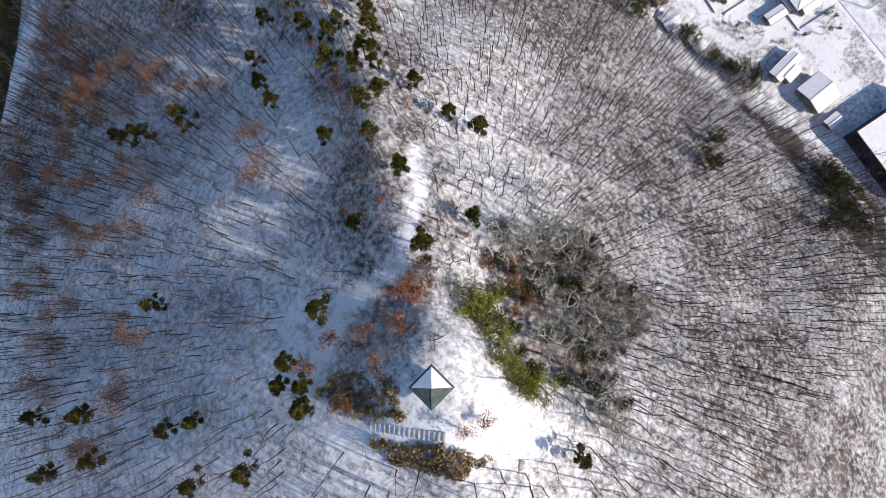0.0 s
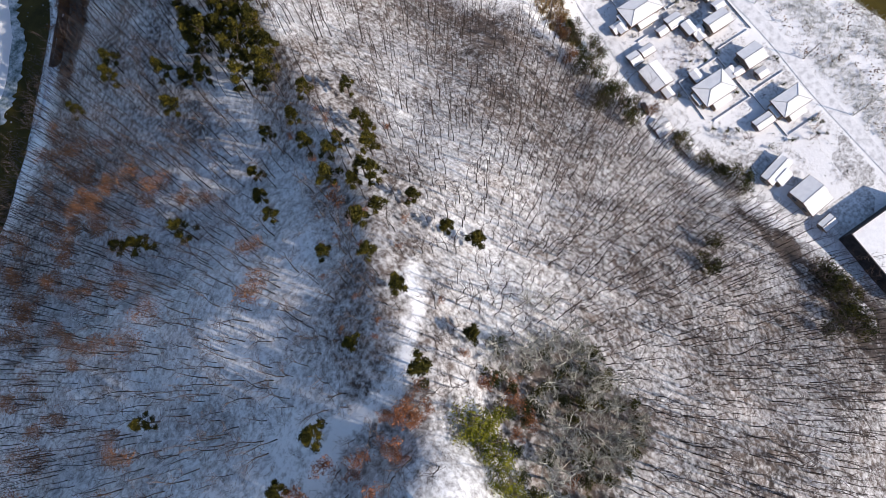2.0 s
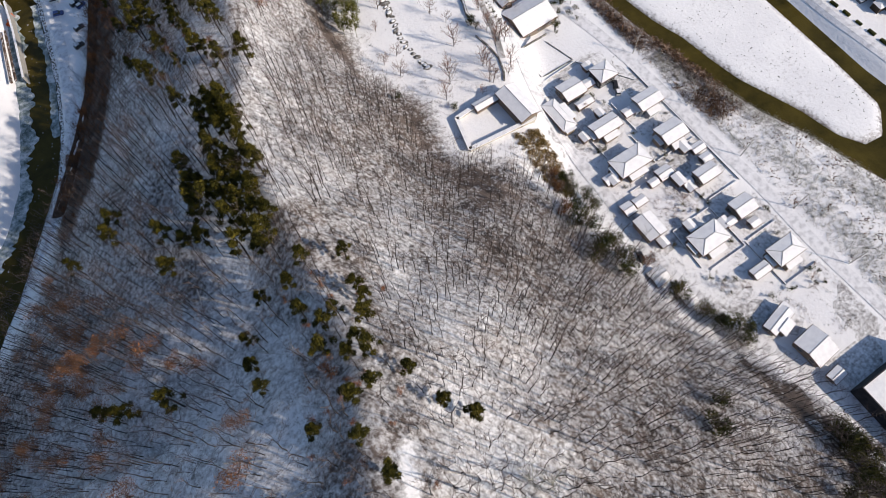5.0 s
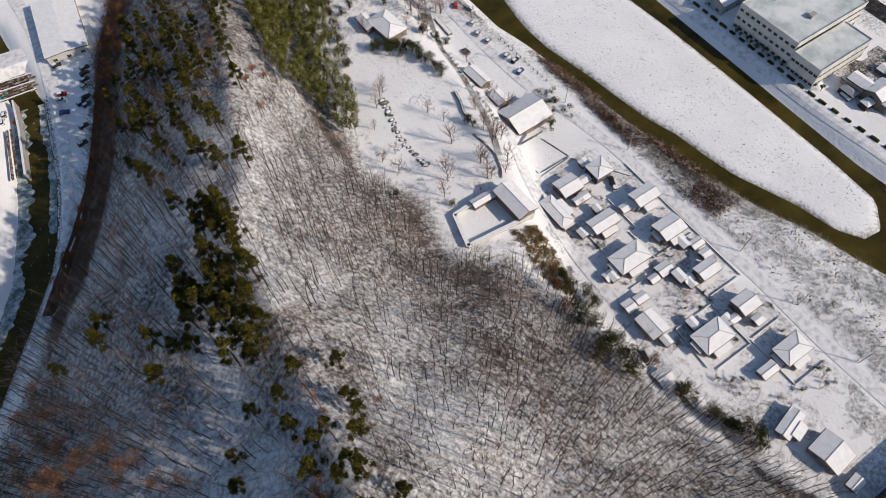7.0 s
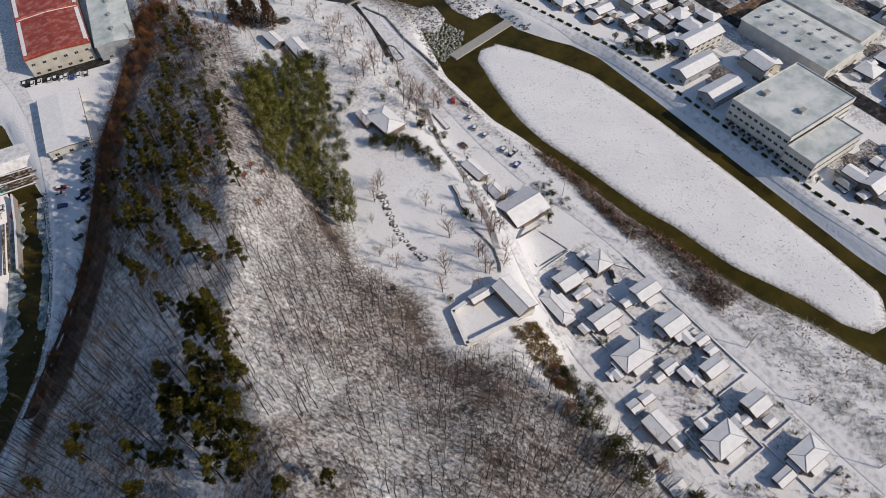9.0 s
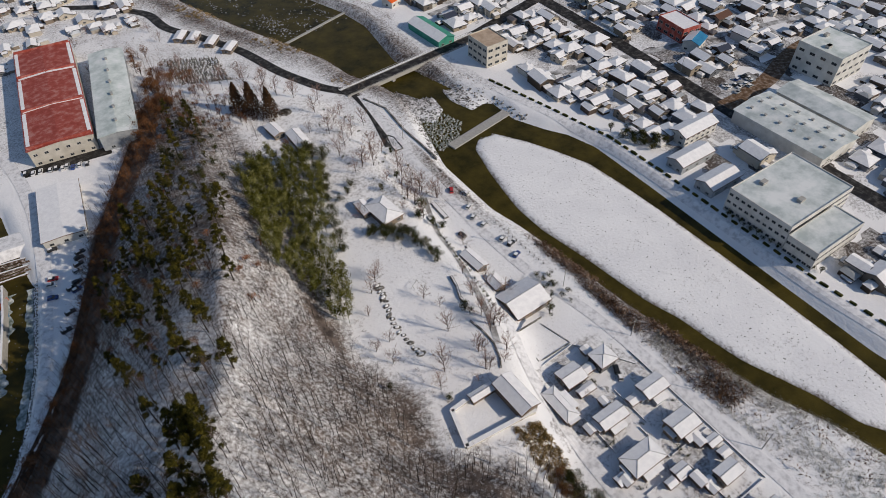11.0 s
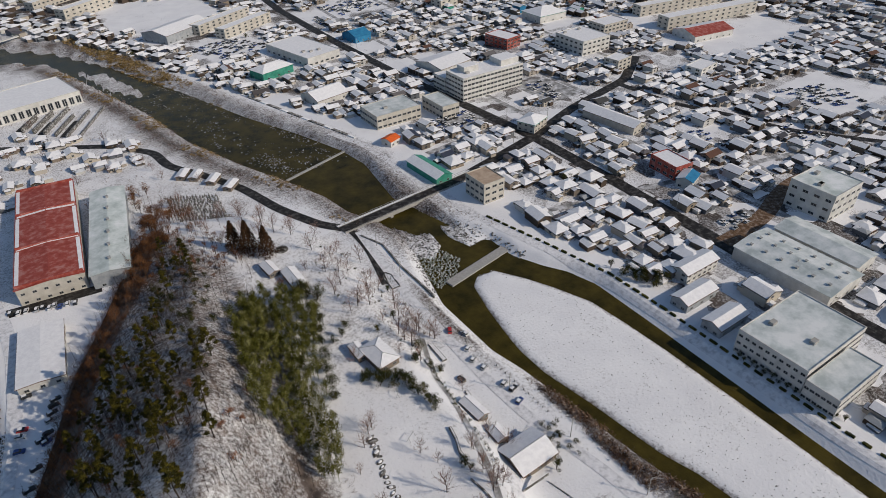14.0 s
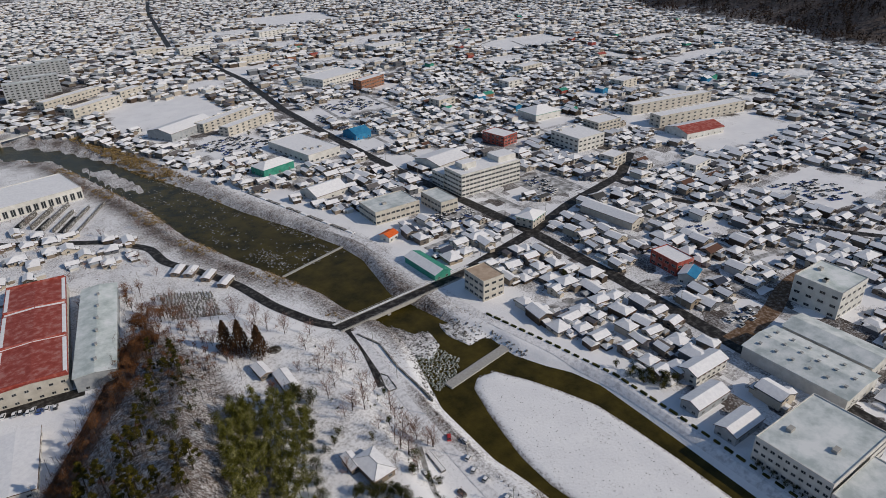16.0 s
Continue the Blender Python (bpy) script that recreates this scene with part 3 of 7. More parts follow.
def bare_tree(rng, h, spread=1.0, fork=0.4, twigs=3, stout=1.0, limbs=0):
    """Trunk and branch work of a leafless tree."""
    trunk, crown = Geo(), Geo()
    r = (0.0125 * h + 0.015) * stout
    lean, la = rng.uniform(0, 0.14) * h, rng.uniform(0, 6.28)
    kink = 0.009 * h
    pts = [(lean * math.cos(la) * t * t + rng.uniform(-kink, kink) * (t > 0), lean * math.sin(la) * t * t + rng.uniform(-kink, kink) * (t > 0), h * t - (0.6 if t == 0 else 0)) for t in (0, .3, .55, .78, 1)]
    trunk.tube(pts, [r, r * .82, r * .62, r * .38, r * .1], 4)
    n = limbs or int(7 + h * 0.32)
    for i in range(n):
        t = fork + (0.97 - fork) * (i + rng.random()) / n
        k = min(3, int(t * 4))
        base = [pts[k][j] + (pts[k + 1][j] - pts[k][j]) * ((t - (0, .3, .55, .78)[k]) / ((.3, .25, .23, .22)[k])) for j in range(3)]
        az, el = rng.uniform(0, 6.28), radians(rng.uniform(28, 60))
        ln = spread * h * (0.36 - 0.22 * (t - fork)) * rng.uniform(0.7, 1.15)
        mid = tip(base, az, el, ln * .5)
        end = tip(mid, az + rng.uniform(-.4, .4), el + rng.uniform(0, .35), ln * .5)
        crown.tube([base, mid, end], [r * .36, r * .24, 0], 3)
        for j in range(twigs + (twigs > 2)):
            q = rng.uniform(.3, .95)
            b = [mid[c] + (end[c] - mid[c]) * (q - .5) * 2 if q > .5 else base[c] + (mid[c] - base[c]) * q * 2 for c in range(3)]
            a2, e2, l2 = az + rng.choice((-1, 1)) * rng.uniform(.4, 1.1), el + rng.uniform(-.2, .5), ln * rng.uniform(.25, .5)
            e = tip(b, a2, e2, l2)
            crown.tube([b, e], [r * .17, 0], 3)
            for _ in range(twigs - 1):
                bb = [b[c] + (e[c] - b[c]) * rng.uniform(.2, .8) for c in range(3)]
                crown.tube([bb, tip(bb, a2 + rng.uniform(-1, 1), e2 + rng.uniform(-.3, .5), l2 * .6)], [r * .1, 0], 3)
    return trunk, crown


def scatter(rng, n, box, ok, gap=0.0):
    out, cells = [], {}
    tries = 0
    while len(out) < n and tries < n * 40:
        tries += 1
        x, y = rng.uniform(box[0], box[2]), rng.uniform(box[1], box[3])
        if gap:
            c = (int(x / gap), int(y / gap))
            if any(math.dist((x, y), p) < gap for i in (-1, 0, 1) for j in (-1, 0, 1) for p in cells.get((c[0] + i, c[1] + j), ())):
                continue
        if ok(x, y):
            out.append((x, y))
            if gap:
                cells.setdefault(c, []).append((x, y))
    return out


def pt_in(x, y, poly):
    r = False
    for (x0, y0), (x1, y1) in zip(poly, poly[1:] + poly[:1]):
        if (y0 > y) != (y1 > y) and x < (x1 - x0) * (y - y0) / (y1 - y0) + x0:
            r = not r
    return r


BAMBOO = [(64, 246), (72, 256), (84, 260), (94, 250), (96, 236), (85, 212), (79, 187), (74, 168), (67, 158), (62, 170), (58, 182), (55, 192), (59, 213)]
# stands of pine, plan positions
PINES_TOP = [(17, 41), (23, 27), (20, 32), (-3, 39), (4, 33), (5, 25), (-6, 21), (12, 12), (1, 11), (-19, 12), (-28, 8), (-31, 5), (-27, 3), (-28, 0), (3, -31), (-41, -3), (-51, 0), (-53, 10), (-48, 8)]
PINES_MID = [(6, 63), (8, 57), (11, 58), (16, 54), (12, 50), (10, 41), (6, 40), (-7, 66), (-8, 59), (-8, 54), (0, 72), (20, 71), (12, 73), (6, 71), (18, 63), (18, 59), (6, 52), (9, 49), (13, 47)]
PINES_WEST = [(-36, 69), (-42, 73), (-26, 64), (-48, 32), (-84, 29), (-71, 23), (-85, 18), (-71, 14), (-13, 105), (-9, 99), (-5, 95), (-16, 97), (-39, 120), (-24, 121), (-26, 117)]
PINES_GROVE = [(8, 124), (13, 124), (7, 117), (13, 111), (11, 105), (-3, 109), (1, 109), (6, 106), (-3, 102), (3, 101), (7, 97), (10, 96), (9, 90), (3, 94), (5, 88), (8, 84), (2, 85), (6, 136), (15, 128), (16, 119), (12, 117)]
PINES_NORTH = [(10, 183), (18, 150), (26, 156), (21, 142), (27, 138), (28, 213), (34, 203), (27, 197), (25, 183), (19, 242), (22, 216), (32, 188), (7, 182), (22, 196), (20, 181), (19, 214), (50, 215), (46, 216), (42, 234), (57, 296), (55, 318), (34, 212), (25, 235), (29, 191), (29, 209), (29, 184), (17, 238), (39, 212), (45, 204), (32, 243), (41, 254), (48, 276), (62, 301), (53, 301), (62, 295), (41, 185), (39, 175)]
BROWN = [(-1, 9), (-6, 7), (-4, 6), (-20, 7), (-14, 5), (-25, 5), (-23, -3), (-9, -16), (-15, 0), (12, 1), (4, 48), (-8, 8), (-1, 6), (-16, 3), (-9, 4), (11, -2), (12, -6), (11, -19), (8, -7), (-5, 8), (-4, 5), (-9, 2), (-6, -16), (9, 3), (42, 179), (55, 197), (42, 167), (46, 184), (49, 183), (40, 200)]
TAN = [(-43, 98), (-33, 88), (-42, 88), (-20, 69), (-51, 88), (-14, 50), (-17, 40), (-39, 51), (-75, 40), (-55, 30), (-60, 23), (-74, 90), (-80, 76), (-38, 89), (-31, 79), (-51, 95), (-23, 73), (-54, 117), (-58, 87), (-76, 82), (-77, 43), (-27, 81), (-46, 90), (-45, 83)]
YELLOW = [(3, 0), (2, -2), (4, -3), (2, -5), (3, -7), (2, -9), (2, -11), (3, -13), (3, -15), (4, -17), (5, -18), (6, -2), (3, -19)]
FROST = [(23, -2), (19, -4), (26, -9), (15, -12), (21, -16), (26, -18), (11, -15), (17, -23), (14, -27), (11, -32), (16, -17), (25, 3), (18, 5), (20, 2), (28, 0), (22, -11), (25, -21), (10, -28), (14, -9), (25, 12), (29, 8), (29, -19), (21, -20)]
EDGE = [(97, 69), (96, 65), (88, 62), (94, 52), (89, 52), (93, 46), (95, 77), (94, 73), (90, 66), (90, 59), (84, 50), (88, 42), (107, 9), (105, 13), (106, 7), (98, 28), (100, 20), (103, 16), (80, -1), (75, -4), (106, -24), (106, -29), (105, -36), (105, -39), (101, -30), (108, -32), (104, -26), (102, -41), (92, -36), (99, -35)]

NORTHBAND = [(50, 322), (66, 326), (80, 348), (74, 372), (66, 398), (57, 398), (54, 360)]
EVERGREENS = PINES_TOP + PINES_MID + PINES_WEST + PINES_GROVE + PINES_NORTH


def wood_ok(x, y):
    if any((x - a) ** 2 + (y - b) ** 2 < 8 for a, b in EVERGREENS) or pt_in(x, y, THICKET):
        return False
    if not pt_in(x, y, HILL) or pt_in(x, y, CLEARING) or pt_in(x, y, BAMBOO):
        return False
    if y > 285 and x > 60 or pt_in(x, y, TERRACE) and zat(x, y) < 9:
        return False
    return not any(near_line(x, y, q, 1.6) for q in PATHS)


rng = random.Random(5)
TREES = [bare_tree(rng, rng.uniform(9.5, 13.5), rng.uniform(.7, .95), rng.uniform(.34, .55), 2, .66, 9) for _ in range(8)]


def wood_density(x, y):
    d = x - np.interp(y, [p[1] for p in RIDGE], [p[0] for p in RIDGE])
    t = min(1.0, max(0.0, (d - 6) / 50))
    p = 0.3 if -22 < d < 10 and y < 85 else 0.45 if -12 < d < 8 else 0.55 + 0.3 * t if d > 0 else 0.5
    if y > 150 and d > -22:
        p *= .35
    elif 60 < y <= 150 and d > 22:
        p *= .62
    elif y > 205:
        p *= .55
    return rng.random() < p and wood_ok(x, y)


wood = scatter(rng, 4200, (-100, -60, 126, 335), wood_density, 1.45)
near = [p for p in wood if 30 < p[0] < 84 and 30 < p[1] < 110][:100]
nearset = set(near)
far = [p for p in wood if p not in nearset]
zs = dict(zip(wood, height(np.array([p[0] for p in wood]), np.array([p[1] for p in wood]))))
sets = {k: [] for k in range(8)}
for p in far:
    sets[rng.randrange(8)].append(place(p[0], p[1], zs[p], rng.uniform(0, 6.28), rng.uniform(.7, 1.2) * (.7 if p[1] > 150 else 1)))
woods = tagged(new("bare_woodland"), "dense leafless grey-brown trees covering the snowy hill", "woodland", kind="stuff")
part("trunks", merged("trunks", [(TREES[k][0], sets[k]) for k in sets], [M_BARK]), None, woods)
part("branches", merged("branches", [(TREES[k][1], sets[k]) for k in sets], [M_TWIG]), None, woods)
protos = [(mesh_of("trunk", a, [M_BARK]), mesh_of("crown", b, [M_TWIG])) for a, b in TREES]


def plant(name, x, y, turn, s, meshes, label, group, z=None):
    t = new(name)
    t.matrix_basis = place(x, y, zat(x, y) if z is None else z, turn, s)
    tagged(t, label, "shrub" if "shrub" in name or "bush" in name else "tree", group)
    for nm, me in zip(("trunk", "crown", "foliage"), meshes):
        part(nm, me, None, t)
    return t


for p in near:
    plant("bare_tree", p[0], p[1], rng.uniform(0, 6.28), rng.uniform(.7, 1.2), protos[rng.randrange(8)], "leafless grey-brown tree on the snowy slope", "bare trees on the hillside", zs[p])


def leaf_quads(g, rng, c, rad, n, size, droop=0.0, m=0):
    """n small leaf blades scattered through an ellipsoid about c."""
    for _ in range(n):
        while True:
            o = [rng.uniform(-1, 1) for _ in range(3)]
            if sum(q * q for q in o) < 1:
                break
        p = Vector((c[0] + o[0] * rad[0], c[1] + o[1] * rad[1], c[2] + o[2] * rad[2]))
        a = Vector((rng.uniform(-1, 1), rng.uniform(-1, 1), rng.uniform(-.6, .9) - droop)).normalized()
        b = a.orthogonal().normalized()
        b.rotate(Matrix.Rotation(rng.uniform(0, 6.28), 3, a))
        l, w = size * rng.uniform(.7, 1.4), size * rng.uniform(.25, .5)
        g.add([p - a * l * .5, p + b * w * .5, p + a * l * .5, p - b * w * .5], [(0, 1, 2, 3)], m)


def pine(rng, h):
    t, g = Geo(), Geo()
    bend = rng.uniform(-.4, .4)
    t.tube([(0, 0, -.6), (bend, 0, h * .5), (bend * .5, bend, h * .95)], [.2, .14, .04], 5)
    n = 13
    for i in range(n):
        u = .42 + .58 * i / (n - 1)
        az = i * 2.4 + rng.uniform(-.5, .5)
        r = (1.06 - u) * h * .3 * rng.uniform(.45, 1.2) + .1
        c = (bend * .7 + r * math.cos(az), r * math.sin(az), h * u + rng.uniform(-.2, .2))
        t.tube([(bend * .7, 0, h * u - .5), c], [.05, .02], 3)
        k = rng.uniform(.75, 1.1)
        leaf_quads(g, rng, c, (k * .7, k * .7, .35), 34, .85)
        leaf_quads(g, rng, c, (k, k, .5), 46, .42)
    return t, g


def leafy(rng, h, r, n, size, base=.3, droop=0.0, clumps=7, stem=.12, squash=.7):
    t, g = Geo(), Geo()
    t.tube([(0, 0, -.5), (rng.uniform(-.2, .2), rng.uniform(-.2, .2), h * .75)], [stem, stem * .3], 4)
    for i in range(clumps):
        az, q = rng.uniform(0, 6.28), rng.uniform(.15, .75) * r
        c = (q * math.cos(az), q * math.sin(az), h * rng.uniform(base + .15, .85))
        t.tube([(0, 0, h * base * rng.uniform(.5, 1)), c], [stem * .45, stem * .15], 3)
        k = r * rng.uniform(.35, .6)
        leaf_quads(g, rng, c, (k, k, k * squash), n // clumps, size, droop)
    return t, g


def conifer(rng, h, r):
    t, g = Geo(), Geo()
    t.tube([(0, 0, -.5), (0, 0, h)], [.28, .03], 6)
    for i in range(16):
        u = .1 + .88 * i / 15
        rr = r * (1.02 - u) ** .85
        for k in range(7):
            az = k * .9 + i * .55 + rng.uniform(-.2, .2)
            leaf_quads(g, rng, (rr * .65 * math.cos(az), rr * .65 * math.sin(az), h * u - rr * .15), (rr * .45 + .15, rr * .45 + .15, .6), 26, .75, .5)
    return t, g


def meshes(pair, m1, m2):
    return (mesh_of("trunk", pair[0], [m1]), mesh_of("crown", pair[1], [m2]))


P_PINE = [meshes(pine(rng, rng.uniform(9.0, 12.0)), M_BARK, M_PINE) for _ in range(6)]
P_BROWN = [meshes(leafy(rng, rng.uniform(3.4, 5), rng.uniform(1.6, 2.3), 420, .3), M_BARK, M_RUST) for _ in range(4)]
P_TAN = [meshes(leafy(rng, rng.uniform(9, 11), rng.uniform(2.8, 3.8), 820, .36, base=.45, clumps=12), M_BARK, M_TAN) for _ in range(4)]
P_YELLOW = [meshes(leafy(rng, rng.uniform(2.4, 3.6), rng.uniform(1.5, 2.1), 620, .24, base=.1), M_BARK, M_YELLOW) for _ in range(3)]
P_EVER = [meshes(leafy(rng, rng.uniform(4, 6), rng.uniform(1.8, 2.6), 560, .4, base=.12, clumps=10), M_BARK, M_EVER) for _ in range(4)]
P_BAMBOO = [meshes(leafy(rng, rng.uniform(8, 11), rng.uniform(1.6, 2.2), 470, .5, base=.35, droop=.8, clumps=13, stem=.06, squash=1.3), M_CULM, M_BAMBOO) for _ in range(5)]
P_CEDAR = [meshes(conifer(rng, rng.uniform(12, 13.5), 4.3), M_BARK, M_CEDAR) for _ in range(2)]
P_SHRUB = [meshes(leafy(rng, 1.5, 1.0, 150, .28, base=.05, clumps=6, stem=.05), M_BARK, M_EVER) for _ in range(3)]
P_FROST = []
for _ in range(4):
    a, b = bare_tree(rng, rng.uniform(5.5, 7.5), 1.35, .2, 4, 1.4, 17)
    P_FROST.append((mesh_of("trunk", a, [M_FROST]), mesh_of("crown", b, [M_FROST])))


def grow(name, spots, protos, label, group, lo=.8, hi=1.2, jitter=.5):
    for x, y in spots:
        plant(name, x + rng.uniform(-jitter, jitter), y + rng.uniform(-jitter, jitter), rng.uniform(0, 6.28), rng.uniform(lo, hi), rng.choice(protos), label, group)


GROVE_EDGE = [(2, 82), (9, 80), (14, 90), (15, 104), (17, 120), (15, 132), (6, 132), (-2, 118), (-6, 104), (-1, 92)]
PINES_GROVE += scatter(rng, 24, (-6, 80, 18, 134), lambda x, y: pt_in(x, y, GROVE_EDGE), 2.6)
for spots, lo, hi in ((PINES_TOP, .75, 1.05), (PINES_MID, .75, 1.05), (PINES_WEST, .85, 1.15), (PINES_GROVE, .9, 1.25), (PINES_NORTH, .95, 1.35)):
    grow("pine_tree", spots, P_PINE, "olive-green pine with clumped crown among bare trees", "pines on the hill", lo, hi)
shade = [(4, 150), (14, 146), (24, 144), (32, 168), (38, 190), (36, 225), (40, 262), (20, 255), (2, 215), (-6, 188)]
grow("pine_tree", scatter(rng, 34, (-8, 140, 46, 266), lambda x, y: pt_in(x, y, shade), 5), P_PINE, "olive-green pine on the shaded northern flank", "pines on the hill", .8, 1.2)
cap = [(44, 216), (52, 212), (60, 250), (68, 300), (58, 322), (44, 300), (36, 262)]
grow("evergreen_tree", scatter(rng, 40, (34, 210, 70, 324), lambda x, y: pt_in(x, y, cap), 3.6), P_EVER, "brown-green scrubby evergreen on the hill's end", "hill end evergreens", .7, 1.2)
grow("brown_shrub", scatter(rng, 30, (-14, -2, 26, 70), lambda x, y: abs(x - np.interp(y, [p[1] for p in RIDGE], [p[0] for p in RIDGE])) < 11 and not pt_in(x, y, CLEARING) and not any(near_line(x, y, q, 1.8) for q in PATHS), 2.5), P_BROWN, "low rusty-leaved shrub along the ridge", "ridge shrubs", .3, .65)
grow("brown_oak", BROWN, P_BROWN, "small oak still holding rusty brown leaves", "brown-leaved oaks", .9, 1.3)
grow("tan_tree", TAN, P_TAN, "tall tree with dry tan leaves in hill shade", "tan-leaved trees", .85, 1.2)
grow("evergreen_bush", YELLOW, P_YELLOW, "yellow-green evergreen bush beside the hilltop path", "hilltop bushes", 1.6, 2.2)
grow("frosted_tree", [q for q in FROST if min(math.dist(q, v) for v in YELLOW + BROWN) > 3.5] + scatter(rng, 34, (2, -38, 33, 11), lambda x, y: pt_in(x, y, THICKET) and min(math.dist((x, y), v) for v in YELLOW + BROWN) > 3.5, 2.4), P_FROST, "spreading bare tree with pale frosted twigs", "frosted trees", 1.15, 1.6)
grow("evergreen_bush", scatter(rng, 44, (2, -38, 33, 11), lambda x, y: pt_in(x, y, THICKET), 2.7), P_EVER, "dark olive evergreen under frosted branches", "hilltop evergreens", .75, 1.25)
P_EDGE = [meshes(leafy(rng, rng.uniform(5, 6.5), rng.uniform(2.4, 3.0), 900, .46, base=.08, clumps=16), M_BARK, M_EVER) for _ in range(4)]
P_RUSSET = [meshes(leafy(rng, rng.uniform(7, 9), rng.uniform(2.4, 3.2), 620, .4, base=.3, clumps=11), M_BARK, M_RUSSET) for _ in range(3)]
grow("russet_tree", scatter(rng, 30, (30, 285, 66, 366), lambda x, y: pt_in(x, y, [(44, 290), (62, 332), (58, 362), (48, 350), (36, 318), (32, 290)]), 3.0) + [(90, 258), (93, 42), (96, 40), (88, 74), (85, 66), (92, 80)], P_RUSSET, "tree with withered dark russet leaves", "russet trees", .7, 1.1)
grow("russet_tree", scatter(rng, 36, (44, 318, 82, 402), lambda x, y: pt_in(x, y, NORTHBAND), 2.8), P_RUSSET, "tree with withered dark russet leaves", "russet trees", .85, 1.2)
footwood = []
for a, b in zip(BANKFOOT, BANKFOOT[1:]):
    n = int(math.dist(a, b) / 3.0)
    footwood += [(a[0] + (b[0] - a[0]) * i / n + rng.uniform(1, 9), a[1] + (b[1] - a[1]) * i / n + rng.uniform(-2.5, 2.5)) for i in range(n) if rng.random() < .85]
grow("russet_tree", footwood, P_RUSSET, "bushy tree with withered russet leaves at the hill foot", "foot russet trees", .5, .95)
grow("russet_tree", scatter(rng, 44, (-8, 140, 46, 266), lambda x, y: pt_in(x, y, shade), 4), P_RUSSET, "low brown-leaved tree on the shaded flank", "flank russet trees", .4, .75)
crest = [(56, 282), (86, 288), (82, 312), (74, 336), (60, 330)]
grow("russet_tree", scatter(rng, 46, (56, 282, 90, 336), lambda x, y: pt_in(x, y, crest), 3.2), P_RUSSET, "low brown-leaved tree on the hill's northern crest", "crest russet trees", .4, .75)
tanwest = [(-92, 20), (-60, 12), (-40, 60), (-30, 100), (-50, 125), (-78, 105)]
grow("tan_tree", scatter(rng, 54, (-92, 12, -30, 125), lambda x, y: pt_in(x, y, tanwest), 3.6), P_TAN, "tall tree with dry tan leaves in hill shade", "tan-leaved trees", .7, 1.15)
grow("evergreen_tree", [(98, 250), (101, 246), (97, 254)], P_EDGE, "dark broadleaf evergreen beside the bamboo", "park evergreens", 1.1, 1.4)
grow("evergreen_tree", EDGE, P_EDGE, "dense evergreen tree at the edge of the wood", "wood edge evergreens", 1.05, 1.55)
bam = scatter(rng, 235, (50, 150, 100, 262), lambda x, y: pt_in(x, y, BAMBOO), 1.6)
grow("bamboo_clump", bam, P_BAMBOO, "arching green bamboo lightly dusted with snow", "bamboo grove", .95, 1.3)
grow("cedar_tree", [(85, 303), (90, 297), (96, 290)], P_CEDAR, "tall dark cedar above the park", "cedars", 1.2, 1.4, 0)
grow("frosted_tree", [(73, 184), (70, 176), (77, 190), (68, 166)], P_FROST, "spreading bare tree with pale frosted twigs", "frosted trees", 1.5, 1.8)
grow("evergreen_tree", [(96, 233), (93, 226), (91, 219), (88, 212), (86, 205), (84, 198), (82, 191), (98, 240)], P_EDGE, "dark brown-green evergreen at the bamboo's sunny edge", "park evergreens", .9, 1.2)
grow("evergreen_tree", [(91, 240), (94, 236), (90, 244), (88, 232), (86, 222), (91, 229)], P_EVER, "dark broadleaf evergreen beside the bamboo", "park evergreens", 1.1, 1.5)


north = scatter(rng, 135, (30, 250, 95, 385), lambda x, y: not pt_in(x, y, [(97, 262), (84, 262), (84, 300), (97, 320)]) and x > 44 + (y - 345) * .35 * (y > 300) and x < 92 - (y - 300) * .1 and not (y > 335 and x > 72), 2.6)
P_NORTH = [(a, mesh_of("crown", q[1], [M_RUSSET])) for (a, _), q in zip(protos, TREES)]
grow("bare_tree", north, P_NORTH, "leafless brown tree at the hill's northern end", "northern trees", .5, .9)
# undergrowth: twiggy brush over the woodland floor and the river bank
def brush(rng, n, h):
    g = Geo()
    for _ in range(n):
        az, el = rng.uniform(0, 6.28), radians(rng.uniform(25, 75))
        b = (rng.uniform(-.6, .6), rng.uniform(-.6, .6), -.1)
        g.tube([b, tip(b, az, el, h * rng.uniform(.6, 1.2))], [.026, 0], 3)
    return g


BRUSH = [brush(rng, 8, 1.6) for _ in range(5)]
spots = scatter(rng, 380, (-14, -3, 26, 66), lambda x, y: abs(x - np.interp(y, [p[1] for p in RIDGE], [p[0] for p in RIDGE])) < 12 and not pt_in(x, y, CLEARING) and not any(near_line(x, y, q, 1.2) for q in PATHS))
spots += scatter(rng, 7000, (-90, -55, 112, 300), lambda x, y: pt_in(x, y, HILL) and not pt_in(x, y, CLEARING))
bz = height(np.array([p[0] for p in spots]), np.array([p[1] for p in spots]))
sets = [[] for _ in BRUSH]
for (x, y), z in zip(spots, bz):
    sets[rng.randrange(5)].append(place(x, y, z, rng.uniform(0, 6.28), rng.uniform(.7, 1.6)))
foot = [[] for _ in BRUSH]
for x, y in scatter(rng, 1700, (-45, 140, 62, 345), lambda x, y: pt_in(x, y, HILL) and near_line(x, y, FOOT_W, 16)):
    foot[rng.randrange(5)].append(place(x, y, zat(x, y), rng.uniform(0, 6.28), rng.uniform(1.0, 2.4)))
tagged(new("foot_brush", merged("foot_brush", list(zip(BRUSH, foot)), [M_RUSSET])), "dense russet brushwood at the foot of the hill", "undergrowth", kind="stuff")
ug = tagged(new("undergrowth", merged("undergrowth", list(zip(BRUSH, sets)), [M_BRUSH])), "low leafless brushwood poking through snow", "undergrowth", kind="stuff")

